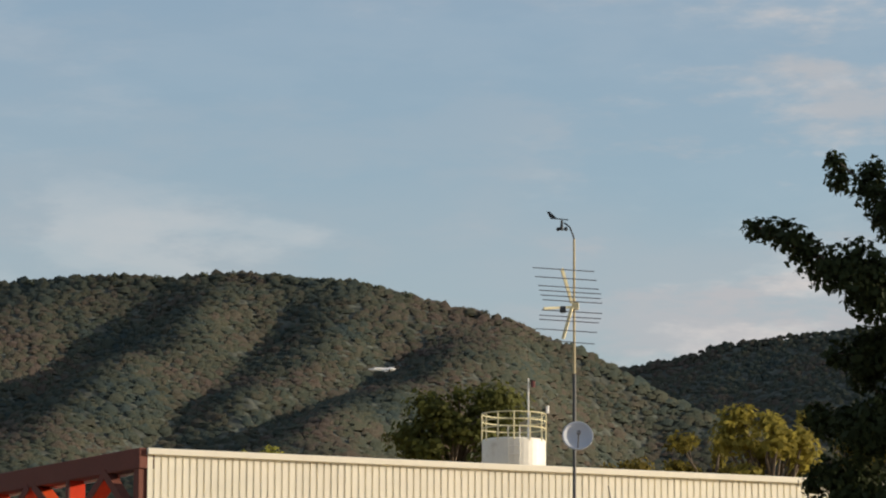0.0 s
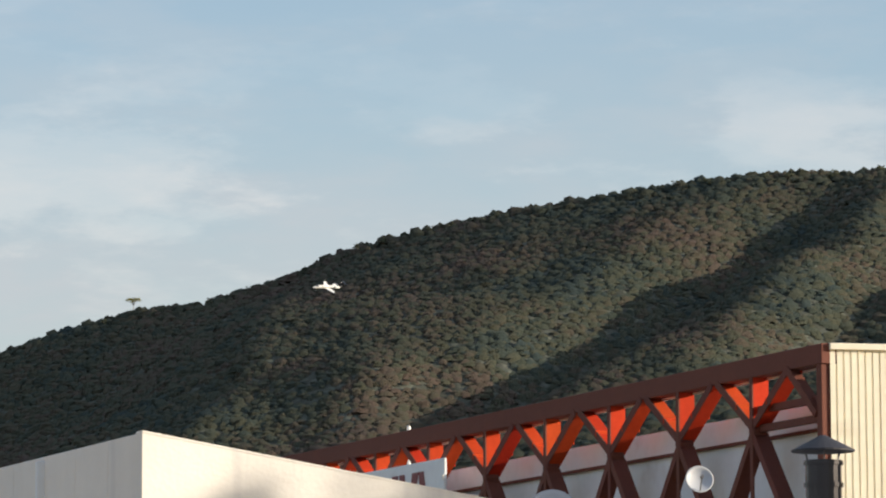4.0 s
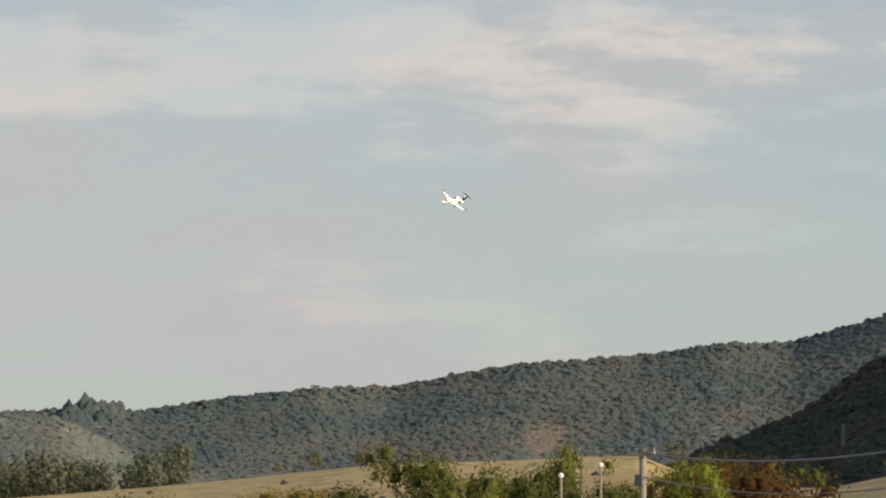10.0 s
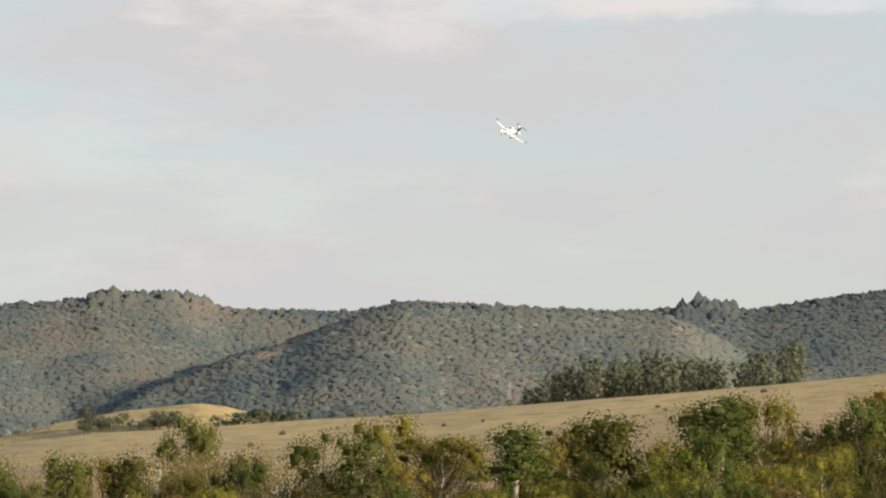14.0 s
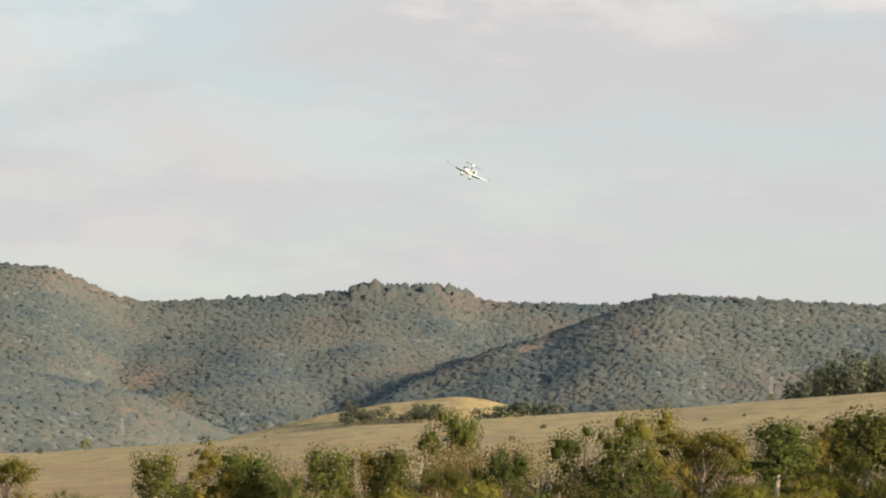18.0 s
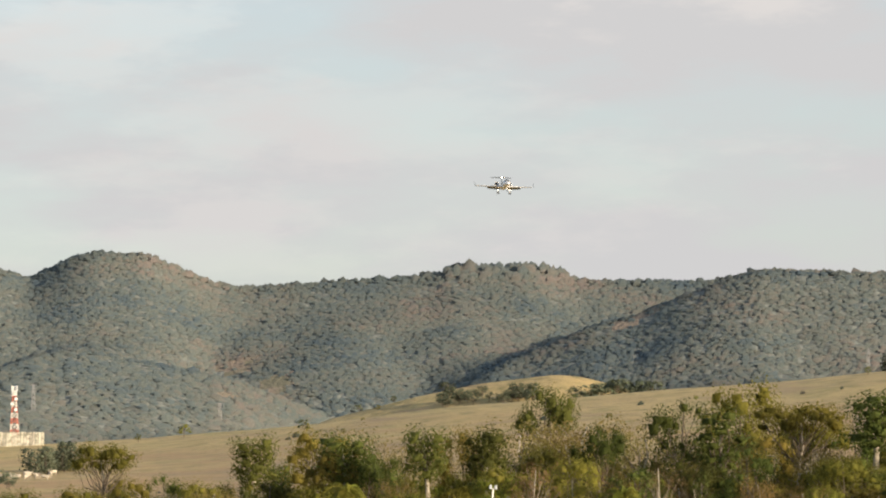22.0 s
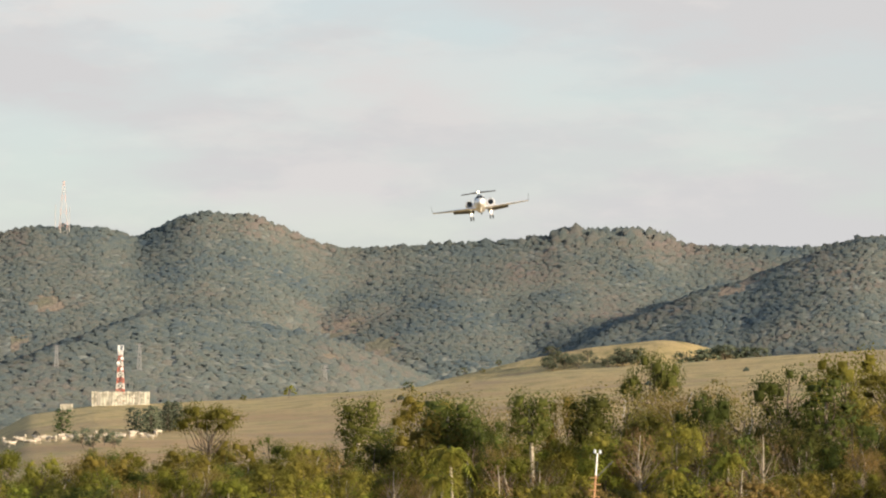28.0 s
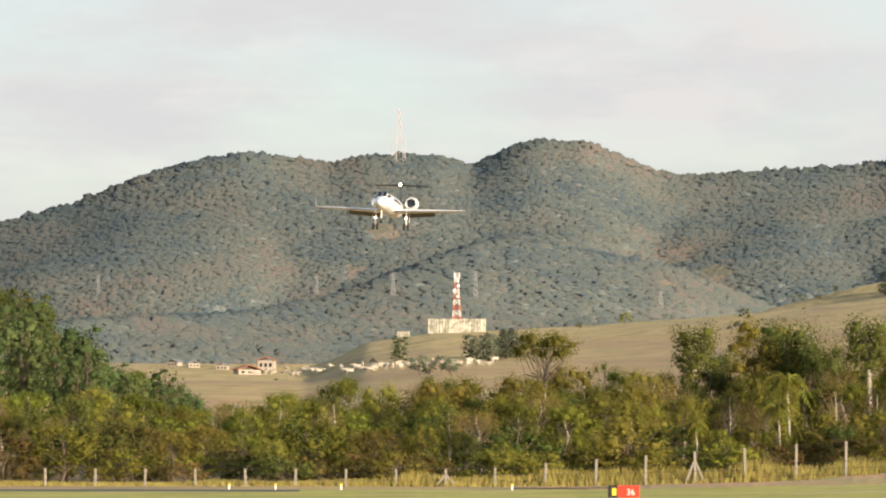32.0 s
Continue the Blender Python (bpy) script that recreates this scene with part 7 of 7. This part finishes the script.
        wing_panel(tp, (sx * 0.0, -7.85, -9.2, 3.62), (sx * 2.6, -8.65, -9.35, 3.62), 0.11, 0.07)
        part("tailplane", tp, JET_DARK, jet)
        # main gear
        gx, gy = sx * 1.45, -1.2
        bm = BM()
        tube(bm, (gx, gy, 0.45), (gx, gy, -0.75), 0.09, 0.07, 8)
        g = part("main_leg", bm, JET_WHITE, jet)
        bm = BM()
        tube(bm, (gx, gy + 0.1, 0.35), (gx - sx * 0.5, gy + 0.1, 0.45), 0.05, seg=6)
        part("side_strut", bm, GREY_METAL, g)
        for o in (-0.19, 0.19):
            bm = BM()
            tube(bm, (gx + o - 0.09, gy, -0.85), (gx + o + 0.09, gy, -0.85), 0.30, 0.30, 16)
            part("tyre", bm, RUBBER, g)
            bm = BM()
            tube(bm, (gx + o - 0.095, gy, -0.85), (gx + o + 0.095, gy, -0.85), 0.14, 0.14, 12)
            part("rim", bm, GREY_METAL, g)
        bm = BM()
        tube(bm, (gx, gy + 0.18, -0.05), (gx, gy + 0.26, -0.06), 0.08, 0.09, 12)
        part("landing_light", bm, JET_LAMP, g, "glowing landing light")
        bm = BM()
        box(bm, (0.03, 0.5, 0.7), Matrix.Translation((gx + sx * 0.3, gy, -0.05)), 0.01)
        part("gear_door", bm, JET_WHITE, g)
    bm = BM()
    loft(bm, [[(0, -5.2, 1.85), (0.09, -6.4, 1.80), (0.05, -8.6, 1.45), (-0.05, -8.6, 1.45), (-0.09, -6.4, 1.80)], [(0, -7.75, 3.60), (0.06, -8.2, 3.60), (0.03, -9.25, 3.60), (-0.03, -9.25, 3.60), (-0.06, -8.2, 3.60)]])
    part("fin", bm, JET_DARK, jet, "dark painted fin")
    bm = BM()
    loft(bm, [ring(y, rr, rr, 3.64, 12) for y, rr in ((-7.45, 0.05), (-7.6, 0.13), (-8.6, 0.13), (-9.5, 0.03))])
    bul = part("tail_bullet", bm, JET_DARK, jet, smooth=True)
    bm = BM()
    tube(bm, (0, -7.62, 3.66), (0, -7.40, 3.66), 0.16, 0.16, 14, caps=False)
    part("lamp_hood", bm, JET_DARK, bul)
    bm = BM()
    tube(bm, (0, -7.52, 3.66), (0, -7.44, 3.66), 0.14, 0.14, 14)
    part("beacon", bm, JET_LAMP, bul, "glowing recognition light")
    bm = BM()
    tube(bm, (0, 6.2, 0.2), (0, 6.35, -0.72), 0.07, 0.055, 8)
    g = part("nose_leg", bm, JET_WHITE, jet)
    bm = BM()
    tube(bm, (-0.08, 6.38, -0.85), (0.08, 6.38, -0.85), 0.23, 0.23, 14)
    part("tyre", bm, RUBBER, g)
    bm = BM()
    tube(bm, (-0.085, 6.38, -0.85), (0.085, 6.38, -0.85), 0.11, 0.11, 12)
    part("rim", bm, GREY_METAL, g)
    return jet


JET = build_jet()
# seconds, bearing, elevation, distance, bank to its left, nose up
FLIGHT = [
    (0, 36.951, 7.155, 2300, 13.0, 0.0), (1, 34.413, 7.07, 2275, 19.0, -0.5), (2, 31.869, 7.023, 2245, 25.0, -1.0), (3, 29.395, 6.942, 2214, 29.0, -1.5), (4, 26.899, 6.881, 2180, 32.0, -2.0),
    (6.5, 20.862, 6.803, 2060, 36.0, -5.0), (8, 17.366, 6.676, 1980, 38.0, -6.2), (9, 15.083, 6.585, 1920, 40.0, -7.0), (10, 12.871, 6.472, 1856, 40.2, -6.0), (11, 10.742, 6.377, 1790, 40.5, -5.0),
    (12, 8.778, 6.283, 1722, 40.8, -4.0), (13, 6.95, 6.141, 1652, 41.0, -3.0), (14, 5.296, 6.032, 1582, 39.0, -2.6), (15, 3.862, 5.901, 1514, 36.0, -2.2), (15.5, 3.259, 5.824, 1480, 35.0, -2.0),
    (17.5, 1.459, 5.466, 1345, 28.0, -1.1), (18, 1.157, 5.386, 1310, 26.0, -0.9), (19, 0.733, 5.204, 1240, 20.0, -0.5), (20, 0.514, 5.044, 1170, 15.0, -0.2), (21, 0.393, 4.951, 1101, 10.0, 0.0),
    (22, 0.398, 4.905, 1033, 2.0, 0.2), (23, 0.385, 4.856, 965, -6.0, 0.5), (24, 0.322, 4.777, 897, -8.0, 0.6), (24.5, 0.262, 4.719, 862, -8.0, 0.7), (26.5, -0.414, 4.414, 725, -9.0, 0.9),
    (27, -0.682, 4.355, 691, -9.0, 0.9), (28, -1.396, 4.155, 622, -8.0, 1.1), (29, -2.364, 3.917, 562, -6.0, 1.2), (30, -3.625, 3.677, 503, -3.0, 1.3), (31, -5.205, 3.415, 449, 1.0, 1.4), (32, -7.187, 3.132, 395, 2.0, 1.5)]


def build_bird():
    ob = root("bird", Matrix(), "dark bird gliding across the sky", "bird")
    bm = BM()
    loft(bm, [ring(y, r, r * 0.8, 0, 8) for y, r in ((0.30, 0.02), (0.22, 0.06), (0.0, 0.085), (-0.2, 0.05), (-0.42, 0.03))])
    part("body", bm, FEATHER, ob, smooth=True)
    for s in (-1, 1):
        bm = BM()
        loft(bm, [[(s * x, y0, z), (s * x, y1, z), (s * x, y1, z - 0.015), (s * x, y0, z - 0.015)] for x, y0, y1, z in ((0.04, 0.14, -0.14, 0.02), (0.40, 0.20, -0.12, 0.10), (0.80, 0.05, -0.08, 0.06))])
        part("wing", bm, FEATHER, ob)
    ob.scale = (0.2, 0.2, 0.2)
    return ob


BIRD = build_bird()


def motions():
    pts = [(t, sight(a, e, d), bank, up) for t, a, e, d, bank, up in FLIGHT]
    pace = np.gradient(np.array([tuple(p) for _, p, _, _ in pts]), np.array([float(q[0]) for q in pts]), axis=0)
    rows = []
    for v, (t, p, bank, up) in zip(pace, pts):
        crab = float(np.interp(t, (0, 6, 9, 13, 18, 23, 28, 32), (0, 5, 12, 12, 6, 6, 7.5, 9.4)))
        head = math.degrees(math.atan2(-v[0], v[1])) + crab
        turn = Euler((0, 0, radians(head))).to_matrix().to_4x4() @ pose(0, 0, 0, up) @ pose(0, 0, 0, 0, -bank, 0)
        rows.append((t, Matrix.Translation(p) @ turn @ Matrix.Translation((0, 0, -1.0))))
    walk(JET, rows)
    # the car waits, then drives past behind the earth bank
    drive = [(t, sight(a, e, 247.0) - Vector((0, 0, 1.5)), a) for t, a, e in ((0, 16.0, 0.35), (25.2, 16.0, 0.35), (29.4, 3.1, -0.01), (29.8, 1.97, -0.144), (30.0, 1.345, -0.245), (30.2, 0.67, -0.314), (30.6, -0.53, -0.435), (31.0, -1.5, -0.60), (31.5, -2.4, -0.66), (32.0, -2.9, -0.68))]
    walk(CAR, [(t, Matrix.Translation(p) @ pose(0, 0, 0, -3.0, 0, 90 - a)) for t, p, a in drive])
    # the bird crosses on a straight line
    b0, b1 = sight(25.87, 8.66, 60.0), sight(16.57, 9.88, 60.0)
    step = (b1 - b0) / 0.5
    flap = [(t, Matrix.Translation(b0 + step * (t - 6.5)) @ pose(0, 0, 0, 0, 7 * s, 125)) for t, s in ((0, 1), (6, 1), (6.5, -1), (7, 1), (7.5, -1), (32, 1))]
    walk(BIRD, flap)


for o in [k for ks in KINDS.values() for k in ks if k.name not in USED]:
    for c in list(o.children_recursive) + [o]:
        bpy.data.objects.remove(c)

motions()
